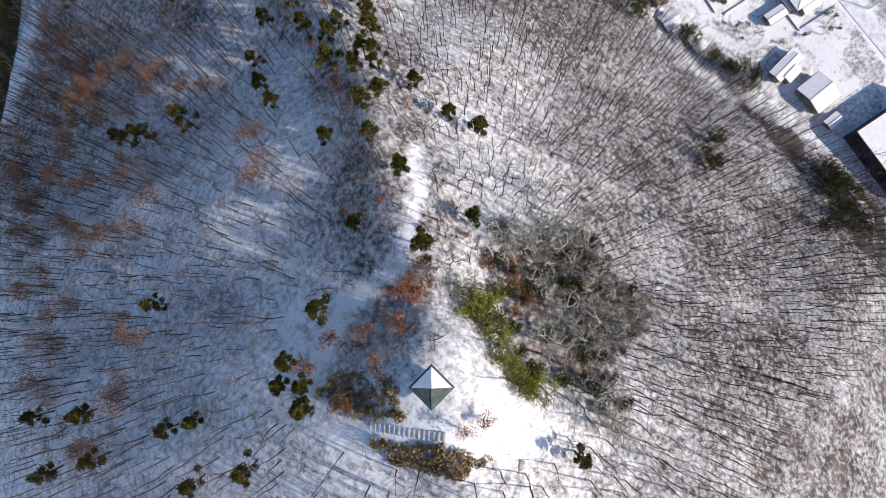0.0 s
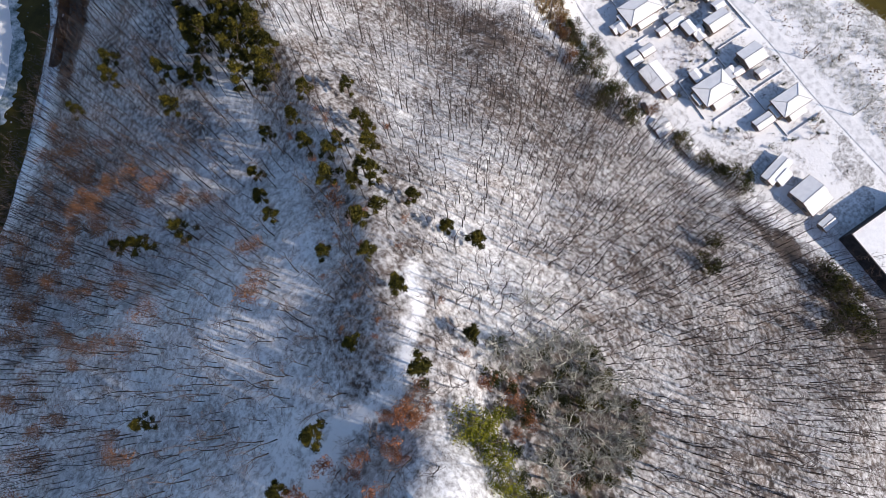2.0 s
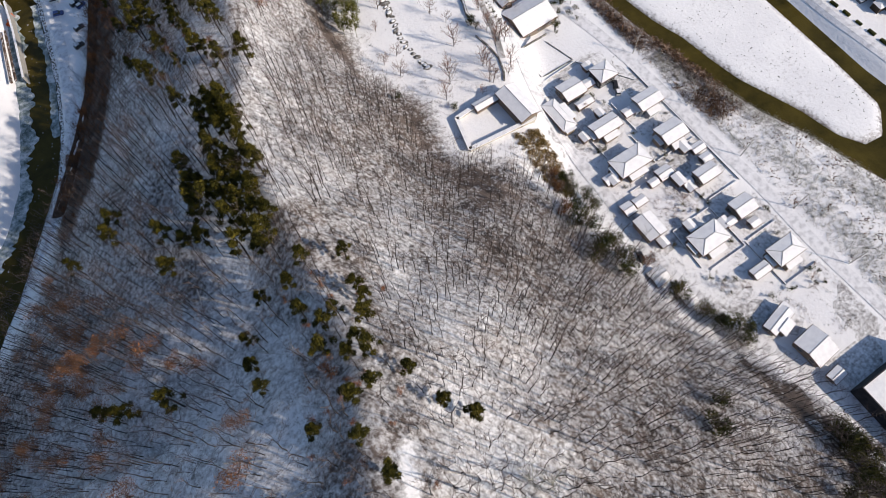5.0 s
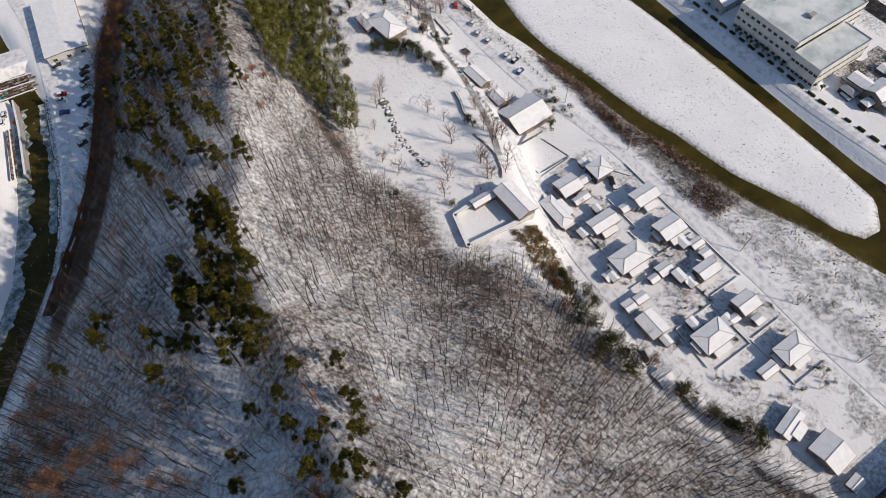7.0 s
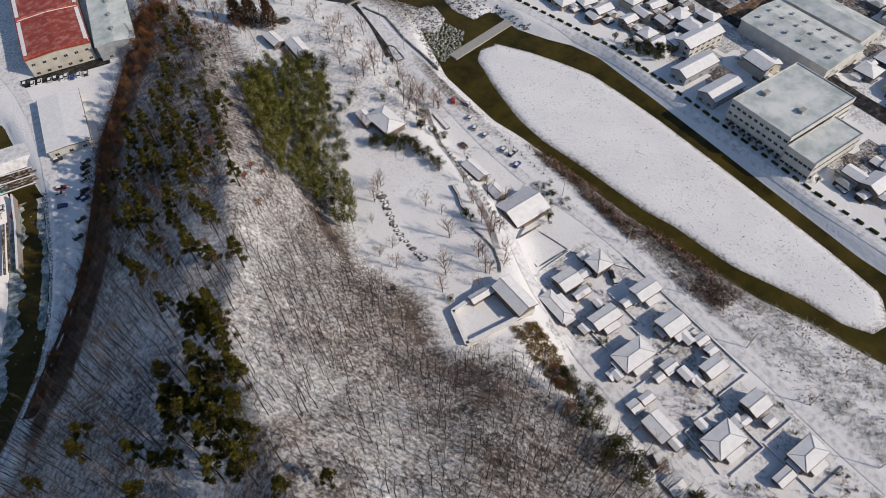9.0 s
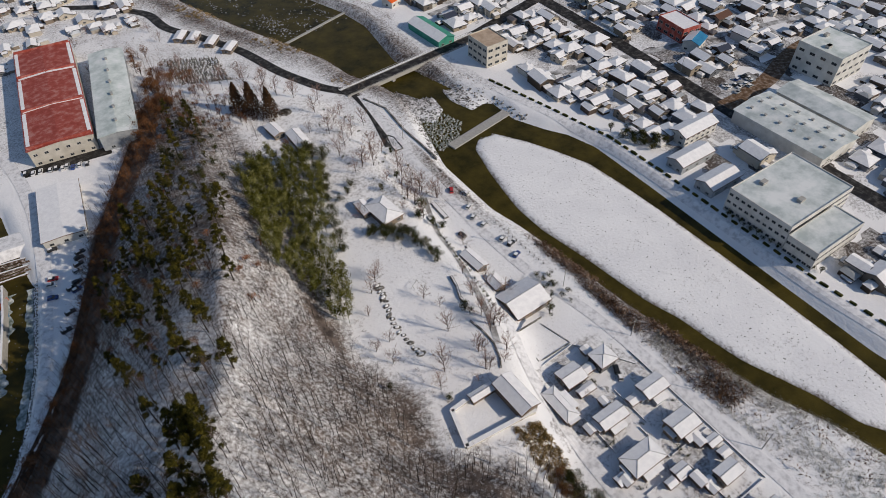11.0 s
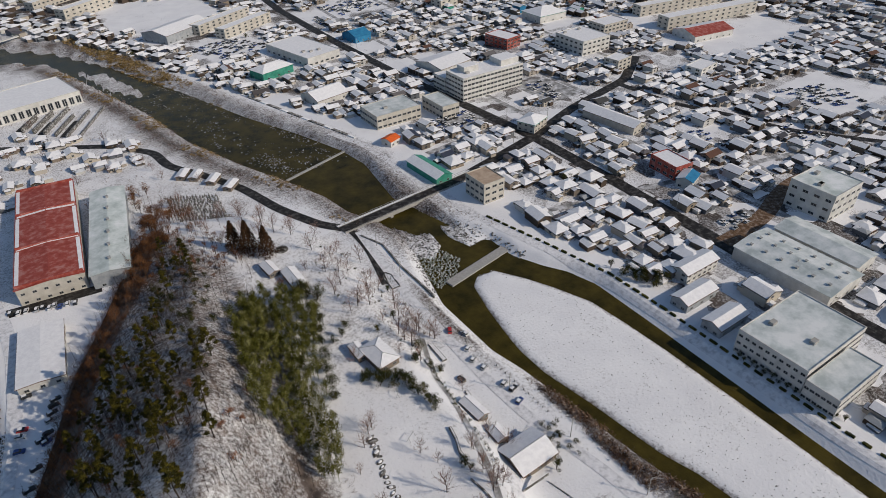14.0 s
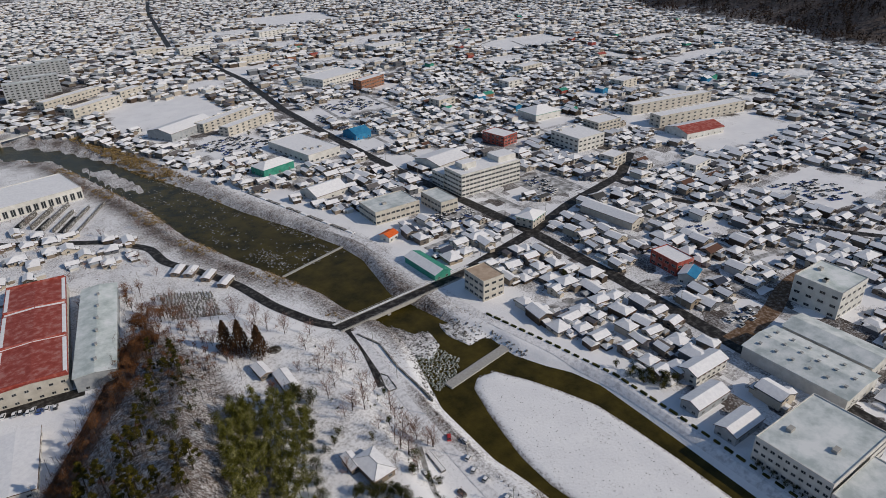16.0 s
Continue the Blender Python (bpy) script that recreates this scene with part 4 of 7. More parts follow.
# dry grass on the hilltop and below the temple
GRASSY = [[(-27, 1), (-22, 2), (-14, -3), (-15, -10), (-22, -7)], [(-23, -9), (-19, -12), (-14, -15), (-8, -22), (-14, -21), (-21, -14)], [(88, 97), (97, 95), (98, 83), (95, 71), (90, 72), (89, 85)]]
blades = []
for _ in range(4):
    g = Geo()
    leaf_quads(g, rng, (0, 0, .3), (.7, .7, .35), 26, .5)
    blades.append(g)
sets = [[] for _ in blades]
for poly in GRASSY:
    for x, y in scatter(rng, 460 if poly[0][0] > 50 else 150, (min(q[0] for q in poly), min(q[1] for q in poly), max(q[0] for q in poly), max(q[1] for q in poly)), lambda x, y: pt_in(x, y, poly)):
        sets[rng.randrange(4)].append(place(x, y, zat(x, y), rng.uniform(0, 6.28), rng.uniform(.6, 1.4)))
tagged(new("dry_grass", merged("dry_grass", list(zip(blades, sets)), [M_GRASS])), "matted dry olive-brown grass poking through snow", "grass", kind="stuff")

# fallen trunks on the western flank
for (x0, y0), (x1, y1) in (((-6, 63), (-2, 59)), ((-15, 33), (-7, 31)), ((13, 21), (17, 17)), ((-24, 23), (-21, 18)), ((-2, 70), (1, 64)), ((-13, 89), (-14, 81)), ((-9, 66), (-3, 61)), ((1, 63), (-1, 54)), ((-20, 45), (-12, 40)), ((-4, 80), (2, 76))):
    g = Geo()
    k = 6
    g.tube([(x0 + (x1 - x0) * i / k, y0 + (y1 - y0) * i / k, zat(x0 + (x1 - x0) * i / k, y0 + (y1 - y0) * i / k) + .12) for i in range(k + 1)], [.17 - .018 * i for i in range(k + 1)], 5)
    tagged(new("fallen_trunk", mesh_of("fallen_trunk", g, [M_LOG])), "pale fallen trunk lying on the snowy slope", "log", "fallen trunks")

# ---- buildings ----
def wall_windows(root, w, d, h, storeys, bays_w, bays_d, win, z0=0.9, sides="NSEW", size=(1.6, 1.3)):
    """Rows of windows on the faces of a box w x d x h, each a part of its own."""
    for s in sides:
        n = bays_w if s in "NS" else bays_d
        run = w if s in "NS" else d
        for k in range(storeys):
            z = h * k / storeys + z0
            for i in range(n):
                u = -run / 2 + run * (i + 0.5) / n
                ob = part("window", win, None, root)
                if s == "S":
                    ob.matrix_basis = place(u, -d / 2, z)
                elif s == "N":
                    ob.matrix_basis = place(u, d / 2, z, math.pi)
                elif s == "E":
                    ob.matrix_basis = place(w / 2, u, z, math.pi / 2)
                else:
                    ob.matrix_basis = place(-w / 2, u, z, -math.pi / 2)


M_FRAME = mat("window_frames", [(0.32, 0.32, 0.32), (0.42, 0.42, 0.41)], 2.0, 0.5)


def window_mesh(w, h, f=0.09):
    """A two-light window: one frame with two recessed panes."""
    xs, zs_ = [-w / 2, -w / 2 + f, -f / 2, f / 2, w / 2 - f, w / 2], [0, f, h - f, h]
    g = Geo()
    g.v = [(x, -.10, z) for z in zs_ for x in xs]
    at = lambda c, r: r * 6 + c
    for r in range(3):
        for c in range(5):
            q = (at(c, r), at(c + 1, r), at(c + 1, r + 1), at(c, r + 1))
            if r == 1 and c in (1, 3):
                k = len(g.v)
                g.v += [(g.v[n][0], -.04, g.v[n][2]) for n in q]
                g.f += [(q[n], q[(n + 1) % 4], k + (n + 1) % 4, k + n) for n in range(4)] + [(k, k + 1, k + 2, k + 3)]
                g.m += [0] * 4 + [1]
            else:
                g.f.append(q)
                g.m.append(0)
    k = len(g.v)
    o = (at(0, 0), at(5, 0), at(5, 3), at(0, 3))
    g.v += [(g.v[n][0], .02, g.v[n][2]) for n in o]
    g.f += [(o[(n + 1) % 4], o[n], k + n, k + (n + 1) % 4) for n in range(4)]
    g.m += [0] * 4
    return mesh_of("window", g, [M_FRAME, M_GLASS])


WIN = window_mesh(1.7, 1.25)
WINWIDE = window_mesh(2.9, 1.5)
WINHALL = window_mesh(3.4, 5.5, .3)


def slab(g, pts, t, m=0):
    """A sheet through four points in order, with thickness t downwards."""
    lo = [(x, y, z - t) for x, y, z in pts]
    n = len(pts)
    g.add(list(pts) + lo, [tuple(range(n)), tuple(range(2 * n - 1, n - 1, -1))] + [(i, i + n, (i + 1) % n + n, (i + 1) % n) for i in range(n)], m)


def gable(w, d, h, rise, eave=0.6, t=0.18, inset=0.0, lift=0.0, bare=""):
    """Two roof slopes with the ridge along x over a w x d body of height h."""
    g = Geo()
    x, y = w / 2 + eave - inset, d / 2 + eave
    k = rise / (d / 2)
    ze = h - eave * k + lift + inset * k
    zr = h + rise + lift
    y -= inset
    if "S" not in bare:
        slab(g, [(-x, -y, ze), (x, -y, ze), (x, 0, zr), (-x, 0, zr)], t)
    if "N" not in bare:
        slab(g, [(x, y, ze), (-x, y, ze), (-x, 0, zr), (x, 0, zr)], t)
    return g


def hip(w, d, h, rise, eave=0.7, t=0.18, inset=0.0, lift=0.0):
    g = Geo()
    x, y = w / 2 + eave - inset, d / 2 + eave - inset
    k = rise / (d / 2)
    ze, zr = h - (eave - inset) * k + lift, h + rise + lift
    r = max(0.02, w / 2 - d / 2)
    a, b = (-r, 0, zr), (r, 0, zr)
    for p in ([(-x, -y, ze), (x, -y, ze), b, a], [(x, y, ze), (-x, y, ze), a, b], [(x, -y, ze), (x, y, ze), b], [(-x, y, ze), (-x, -y, ze), a]):
        slab(g, p, t)
    return g


def body(w, d, h, rise=0.0):
    g = Geo().box(-w / 2, -d / 2, -1.0, w / 2, d / 2, h)
    if rise:
        g.add([(-w / 2, -d / 2, h), (-w / 2, d / 2, h), (-w / 2, 0, h + rise - 0.12), (w / 2, -d / 2, h), (w / 2, d / 2, h), (w / 2, 0, h + rise - 0.12)], [(1, 0, 2), (3, 4, 5), (0, 3, 5, 2), (4, 1, 2, 5)])
    return g


def house(x, y, w, d, h, kind="gable", turn=0.0, rise=None, wall=None, roof=None, label="", group="village houses", bare="", wins=(3, 2), storeys=2, name="house"):
    root = new(name)
    root.matrix_basis = place(x, y, zat(x, y), radians(turn))
    tagged(root, label or "house with snow-covered roof and plain walls", "house", group)
    rise = rise or d * 0.19
    part("wall", body(w, d, h, rise if kind == "gable" else 0), wall or M_WALLS, root)
    if kind == "hip":
        part("roof", hip(w, d, h + .02, rise), roof or M_ROOFS, root)
        part("snow_cover", hip(w, d, h + .02, rise, inset=0.14, lift=0.16, t=0.14), M_SNOW, root, "smooth white snow layer")
    else:
        part("roof", gable(w, d, h + .02, rise), roof or M_ROOFS, root)
        if bare != "NS":
            part("snow_cover", gable(w, d, h + .02, rise, inset=0.14, lift=0.16, t=0.14, bare=bare), M_SNOW, root, "smooth white snow layer")
    if group == "village houses" or group == "park buildings":
        rz = h + rise + .2
        hx = w / 2 + .5 if kind == "gable" else max(.1, w / 2 - d / 2)
        part("ridge_cap", Geo().tube([(-hx, 0, rz - .06), (hx, 0, rz - .06)], [.13, .13], 5), M_TILECAP, root, "grey ridge tiles dusted with snow")
        if kind == "hip":
            for a in (-1, 1):
                for b in (-1, 1):
                    part("hip_cap", Geo().tube([(a * hx, 0, rz), (a * (w / 2 + .6), b * (d / 2 + .6), h + .16 - .6 * rise / (d / 2))], [.1, .1], 4), M_TILECAP, root, "grey hip tiles dusted with snow")
        if w > 8 and group == "village houses":
            sgn = 1 if int(x) % 2 else -1
            part("lean_to", Geo().box(-w * .3, -d / 2 - 2.2, -1, w * .25, -d / 2, 2.3), wall or M_WALLS, root)
            g = Geo()
            slab(g, [(-w * .3 - .3, -d / 2 - 2.6, 2.35), (w * .25 + .3, -d / 2 - 2.6, 2.35), (w * .25 + .3, -d / 2 + .05, 3.0), (-w * .3 - .3, -d / 2 + .05, 3.0)], .16)
            part("lean_to_roof", g, M_SNOW, root, "snow on the lean-to roof")
            g = Geo().box(sgn * w * .5 - 1.2, -1.6, -1, sgn * w * .5 + 1.2, 1.8, 2.4)
            part("porch", g, wall or M_WALLS, root)
            part("porch_roof", Geo().box(sgn * w * .5 - 1.6, -2.0, 2.4, sgn * w * .5 + 1.6, 2.2, 2.62), M_SNOW, root, "snow on the porch roof")
    wall_windows(root, w, d, h, storeys, wins[0], wins[1], WIN, z0=0.8, sides="SEW")
    return root


def flat_block(x, y, w, d, h, turn=0.0, storeys=3, bays=(8, 5), wall=None, top=None, label="", category="building", name="office_building", parapet=0.6, win=None, sides="SW", plant=0):
    root = new(name)
    root.matrix_basis = place(x, y, zat(x, y), radians(turn))
    tagged(root, label, category)
    part("wall", Geo().box(-w / 2, -d / 2, -1.5, w / 2, d / 2, h), wall or M_PALE, root)
    part("roof", Geo().box(-w / 2 + .3, -d / 2 + .3, h, w / 2 - .3, d / 2 - .3, h + .15), top or M_SNOW, root)
    g = Geo()
    for a in ((-w / 2 - .05, -d / 2 - .05, w / 2 + .05, -d / 2 + .25), (-w / 2 - .05, d / 2 - .25, w / 2 + .05, d / 2 + .05), (-w / 2 - .05, -d / 2 + .25, -w / 2 + .25, d / 2 - .25), (w / 2 - .25, -d / 2 + .25, w / 2 + .05, d / 2 - .25)):
        g.box(a[0], a[1], h - .2, a[2], a[3], h + parapet)
    part("parapet", g, wall or M_PALE, root)
    if storeys:
        wall_windows(root, w, d, h, storeys, bays[0], bays[1], win or WINWIDE, sides=sides)
    r = random.Random(int(x * 7 + y))
    for _ in range(plant):
        a, b = r.uniform(-.35, .35) * w, r.uniform(-.35, .35) * d
        part("roof_unit", Geo().box(a - 1.5, b - 1, h + .15, a + 1.5, b + 1, h + 1.5), M_CONCRETE, root, "grey rooftop plant box")
    return root


# village between the hill and the river
VILLAGE = [
    ("hip", 131, 102, 8, 7.5, 6.0, 0, M_BLACK, "two-storey black-clad house with a snowy roof"),
    ("gable", 118, 103, 9, 8, 4.6, 0, None, "house with snowy gable roof beside the lane"),
    ("hip", 108, 97, 6, 13, 4.0, 0, None, "long low house with snowy hipped roof"),
    ("gable", 118, 85, 11, 6.5, 5.0, 0, None, "house with stepped snowy roofs and garden"),
    ("gable", 136, 85, 10, 7, 5.8, 0, M_GREYWALL, "grey house with a flat-pitched snowy metal roof"),
    ("gable", 134, 71, 10, 8, 5.6, 0, None, "house with several snowy roofs and a yard"),
    ("hip", 116, 70, 13, 8, 5.0, 0, None, "wide farmhouse with snowy hipped tile roof"),
    ("gable", 123, 61, 6, 5, 2.6, 0, None, "low shed with snowy roof beside the farmhouse"),
    ("gable", 133, 53, 8.5, 6, 5.2, 0, None, "narrow house with snowy gable roof by the ditch"),
    ("gable", 138, 62, 5.5, 4, 3.0, 0, None, "small snowy outbuilding near the riverside lane"),
    ("gable", 106, 49, 9, 7.5, 4.6, 90, None, "house with broad snowy gable roof and garden"),
    ("gable", 105, 57.5, 4.5, 5, 2.6, 0, None, "small snowy shed beside the lane"),
    ("hip", 118, 36, 12, 8, 5.0, 0, None, "farmhouse with large snowy hipped roof and garden"),
    ("gable", 134, 38, 8, 7, 5.4, 0, None, "house with partly melted striped snow roof"),
    ("hip", 134, 20, 11, 7, 5.4, 0, None, "farmhouse with snowy hipped roof by the field"),
    ("gable", 124, 19.5, 7, 4.2, 3.2, 0, None, "long snowy shed joined to the farmhouse yard"),
    ("gable", 97.5, 35, 6, 6, 3.0, 0, None, "low house with snowy roof against the wooded slope"),
    ("hip", 100.5, 26, 4.5, 7.5, 3.0, 0, None, "small snowy hipped-roof store at the wood's edge"),
    ("gable", 117, 5.5, 10, 5, 3.6, 12, None, "long shed with snow-covered gable roof"),
    ("gable", 120, -6, 9, 10, 4.0, 5, None, "broad barn with two snowy roof slopes"),
    ("gable", 119, -15, 5.5, 4, 3.0, 5, None, "small snowy store behind the barn"),
]
for kind, x, y, w, d, h, turn, wm, lb in VILLAGE:
    if kind == "hip" and d > w:
        w, d, turn = d, w, turn + 90
    house(x, y, w - 1.5, d - 1.5, h * .68, kind, turn, rise=(d - 1.5) * .135, wall=wm, label=lb, storeys=1, wins=(3, 2) if w > 6 else (2, 1))

flat_block(131, -32, 23, 23, 5.6, 0, 0, wall=M_BLACK, top=M_SNOW, label="large black-walled hall with clean snow on its roof", category="hall", name="hall")

# plot walls and hedges of the village
for x0, y0, x1, y1 in ((111, 112, 128, 113), (128, 113, 140, 95), (112, 90, 112, 76), (124, 78, 124, 66), (125, 66, 141, 66), (110, 62, 127, 62), (127, 62, 128, 44), (112, 44, 127, 44), (112, 44, 111, 30), (127, 44, 127, 28), (128, 46, 141, 46), (129, 29, 141, 29), (113, 28, 127, 28), (128, 29, 128, 12), (142, 46, 142, 100), (141, 12, 128, 12), (127, 92, 127, 78), (113, 112, 111, 92)):
    n = math.dist((x0, y0), (x1, y1))
    o = tagged(new("garden_wall"), "low block wall with snow on top between plots", "wall", "garden walls")
    o.matrix_basis = place(x0, y0, 0, math.atan2(y1 - y0, x1 - x0))
    part("blocks", Geo().box(0, -.1, -.4, n, .1, .45), M_CONCRETE, o)
    part("snow_cap", Geo().box(0, -.16, .45, n, .16, .57), M_SNOW, o)

# large buildings: what they are, and where
flat_block(245, 114, 40, 28, 11, 0, 3, (18, 10), M_PALE, M_SNOWTHIN, "large three-storey white factory with thin grey snow on its flat roof", "factory", "factory", plant=2, win=WIN)
flat_block(238, 93, 29, 12.5, 8.5, 0, 2, (11, 6), M_PALE, M_SNOWTHIN, "lower white factory wing with a grey snowy roof", "factory", "factory", win=WIN)
for x, y, w, d, h in ((291, 143, 26, 46, 7), (316, 144, 17, 40, 7)):
    house(x, y, d, w, h, "gable", 90, rise=1.6, wall=M_PALE, roof=M_SNOWTHIN, bare="NS", label="long low warehouse with grey snowy ridge roof", group="warehouses", wins=(10, 4), storeys=1, name="warehouse")
flat_block(356, 168, 26, 24, 15, 0, 3, (5, 4), M_PALE, M_ICY, "tall white office block with a bluish flat roof", "office", plant=3)
flat_block(317, 409, 56, 22, 17, 0, 5, (16, 6), M_PALE, M_SNOW, "five-storey white town hall with rows of windows", "town hall", "town_hall", plant=4)
flat_block(303, 428, 30, 15, 11, 0, 3, (8, 4), M_PALE, M_SNOW, "three-storey rear wing of the town hall", "town hall", "town_hall")
for x, y, w, d in ((303, 412, 13, 9), (336, 410, 17, 14)):
    o = tagged(new("roof_house"), "white plant house on the town hall roof", "plant room", "town hall roof houses")
    o.matrix_basis = place(x, y, 17.1)
    part("wall", Geo().box(-w / 2, -d / 2, 0, w / 2, d / 2, 4.2), M_PALE, o)
    part("roof", Geo().box(-w / 2 + .2, -d / 2 + .2, 4.2, w / 2 - .2, d / 2 - .2, 4.4), M_SNOW, o)
flat_block(220, 283, 14, 17, 12, 0, 3, (3, 4), M_CREAM, M_BROWNROOF, "cream corner building with a tan flat roof by the bridge", "building")
flat_block(232, 406, 35, 24, 9, 0, 2, (9, 7), M_CREAM, M_SNOWTHIN, "two-storey cream office with a grey snowy roof", "office", plant=1)
flat_block(266, 394, 14, 26, 9, 0, 2, (4, 6), M_CREAM, M_SNOWTHIN, "cream annex building with a snowy roof", "office")
house(39, 362, 84, 17, 8, "gable", 80, rise=0.9, wall=M_GREYWALL, roof=M_ICY, bare="NS", label="long grey factory hall with icy pale roof", group="factories", wins=(10, 2), storeys=1, name="factory_hall")
house(-2.6, 286, 36, 16.5, 3.8, "gable", 83, rise=0.5, wall=M_PALE, label="white hall under clean snow beside the car park", group="factories", wins=(7, 3), storeys=1, name="hall")
for k in range(6):
    v = tagged(new("roof_vent"), "small grey vent on the factory hall ridge", "vent", "hall vents")
    v.matrix_basis = place(33.6 + 2.15 * k, 330 + 12.4 * k, 9.0)
    part("box", Geo().box(-.5, -.9, -.6, .5, .9, .6), M_CONCRETE, v)
    part("cap", Geo().box(-.7, -1.1, .6, .7, 1.1, .75), M_FRAME, v)
red = house(13, 377, 100, 28, 9, "gable", 84, rise=0.9, wall=M_CREAM, roof=M_REDROOF, bare="NS", label="long factory hall with a red metal roof half clear of snow", group="factories", wins=(16, 6), storeys=2, name="factory_hall")
for u, wd in ((-16, 2.2), (18, 3.4)):
    for sd in (-1, 1):
        g = Geo()
        z0, z1 = 9.96, 9.12
        slab(g, [(u, 0.2 * sd, z0), (u + wd, 0.2 * sd, z0), (u + wd, 13.6 * sd, z1), (u, 13.6 * sd, z1)], 0.1)
        part("snow_patch", g, M_SNOW, red, "snow lying in a roof valley")
for sd in (-1, 1):
    for u0, u1 in ((-49, -17), (-13, 17), (22, 49)):
        g = Geo()
        slab(g, [(u0, 12.4 * sd, 9.24), (u1, 12.4 * sd, 9.24), (u1, 14.1 * sd, 9.13), (u0, 14.1 * sd, 9.13)], .1)
        part("snow_patch", g, M_SNOW, red, "snow left along the eaves")
for u in (-49, -15, 20, 49):
    part("roof_ridge", Geo().box(u - .3, -14, 9.2, u + .3, 14, 10.4), M_REDROOF, red)

flat_block(26, 590, 60, 46, 9, 12, 1, (12, 8), M_PALE, M_SNOW, "large white public hall with tall dark windows", "hall", "public_hall", win=WINHALL)
for x in (284, 291, 298):
    for k in range(6):
        v = tagged(new("roof_vent"), "small grey vent box on the warehouse roof", "vent", "warehouse vents")
        v.matrix_basis = place(x, 124 + 7.5 * k, 7.6 + (.9 if x == 291 else .35))
        part("box", Geo().box(-.5, -.5, -.6, .5, .5, .5), M_CONCRETE, v)
        part("cap", Geo().box(-.7, -.7, .5, .7, .7, .62), M_FRAME, v)
# schools, flats and shops deep in the town
house(168, 706, 58, 32, 8, "gable", 30, rise=3.5, wall=M_GREYWALL, label="school gymnasium with a snowy ridge roof", group="schools", wins=(8, 4), storeys=1, name="gymnasium")
for x, y, w, d, h, a in ((213, 711, 74, 12, 9, 30), (226, 680, 66, 12, 9, 28), (600, 420, 115, 14, 11, -8), (612, 465, 110, 12, 10, -8), (109, 850, 66, 13, 12, 36), (154, 900, 34, 13, 11, 34)):
    flat_block(x, y, w, d, h, a, 3, (int(w / 8), 2), M_CREAM, M_SNOW, "long school block with ranks of windows and snowy roof", "school", "school_building", sides="SW")
flat_block(93, 925, 82, 12, 9, 37, 2, (14, 2), M_CREAM, M_SNOW, "long pale yellow building with snowy roof", "building", sides="SW")
for x, y in ((50, 968), (72, 1000), (62, 1090), (96, 1105)):
    flat_block(x, y, 40, 14, 22, 0, 7, (7, 2), M_GREYWALL, M_SNOWTHIN, "grey seven-storey apartment block", "apartments", "apartment_block", sides="S")
flat_block(240, 572, 34, 62, 7, 12, 1, (6, 8), M_PALE, M_SNOW, "supermarket with a broad flat snowy roof", "shop", "supermarket", sides="SW", plant=3)
house(199, 542, 30, 18, 6.5, "hip", 15, wall=M_GREEN, roof=M_GREEN, label="green-roofed shop hall with patches of snow", group="shops", storeys=1, name="shop")
house(555, 392, 46, 28, 6, "gable", -8, rise=3.5, wall=M_PALE, roof=M_REDROOF, bare="S", label="gymnasium with red and white snowy roof", group="schools", storeys=1, wins=(6, 3), name="gymnasium")
flat_block(444, 434, 32, 34, 12, 0, 3, (6, 6), M_PALE, M_SNOW, "white stepped hospital block with snowy roof", "hospital", "hospital", sides="SW", plant=2)
flat_block(497, 454, 30, 20, 10, 0, 3, (6, 4), M_CREAM, M_SNOW, "cream office block with snowy flat roof", "office", sides="SW")
flat_block(395, 484, 18, 26, 9, 10, 3, (4, 5), M_REDROOF, M_SNOW, "red-trimmed building with a snowy roof", "building", sides="SW")
house(481, 525, 34, 28, 7, "hip", 0, wall=M_PALE, roof=M_GREEN, label="hall with a green hipped roof", group="shops", storeys=1, name="hall")
house(299, 582, 18, 20, 6, "gable", 10, wall=M_BLUE, roof=M_BLUE, bare="S", label="shop under a bright blue metal roof", group="shops", storeys=1, name="shop")
house(318, 466, 34, 30, 7, "gable", 10, rise=3, wall=M_PALE, label="broad hall with a snowy pitched roof", group="halls", storeys=1, wins=(6, 4), name="hall")
house(211, 468, 28, 22, 4.6, "gable", 10, wall=M_PALE, label="low workshop with a wide snowy roof", group="halls", storeys=1, name="workshop")
house(348, 307, 42, 13, 5.2, "gable", 96, wall=M_CREAM, label="long narrow hall with snowy ridge roof", group="halls", storeys=1, wins=(10, 3), name="hall")
flat_block(324, 240, 13, 20, 8, -6, 2, (3, 4), M_REDROOF, M_SNOW, "shop with a red side wall and snowy roof", "shop", "shop", sides="SW")
house(319, 224, 12, 9, 5.5, "gable", 20, wall=M_PALE, roof=M_BLUE, bare="S", label="house with a bright blue metal roof", group="shops", storeys=1)
house(209, 323, 30, 11, 4.2, "gable", 93, wall=M_GREEN, roof=M_GREEN, bare="S", label="long workshop with green metal walls by the levee", group="halls", storeys=1, wins=(7, 2), name="workshop")
house(255, 170, 22, 9, 5.4, "gable", 0, wall=M_PALE, label="long white house with snowy roof", group="town houses", wins=(6, 2))
house(238, 157, 20, 8.5, 4.6, "gable", 0, wall=M_GREYWALL, label="grey workshop with a snowy roof", group="halls", storeys=1, name="workshop")
house(235, 139.5, 18, 9, 4.6, "gable", 0, wall=M_GREYWALL, label="pair of joined sheds with snowy roofs", group="halls", storeys=1, name="workshop")
flat_block(388, 823, 70, 40, 9, 20, 2, (12, 6), M_PALE, M_SNOW, "broad white store with snowy flat roof", "shop", "supermarket", sides="SW")
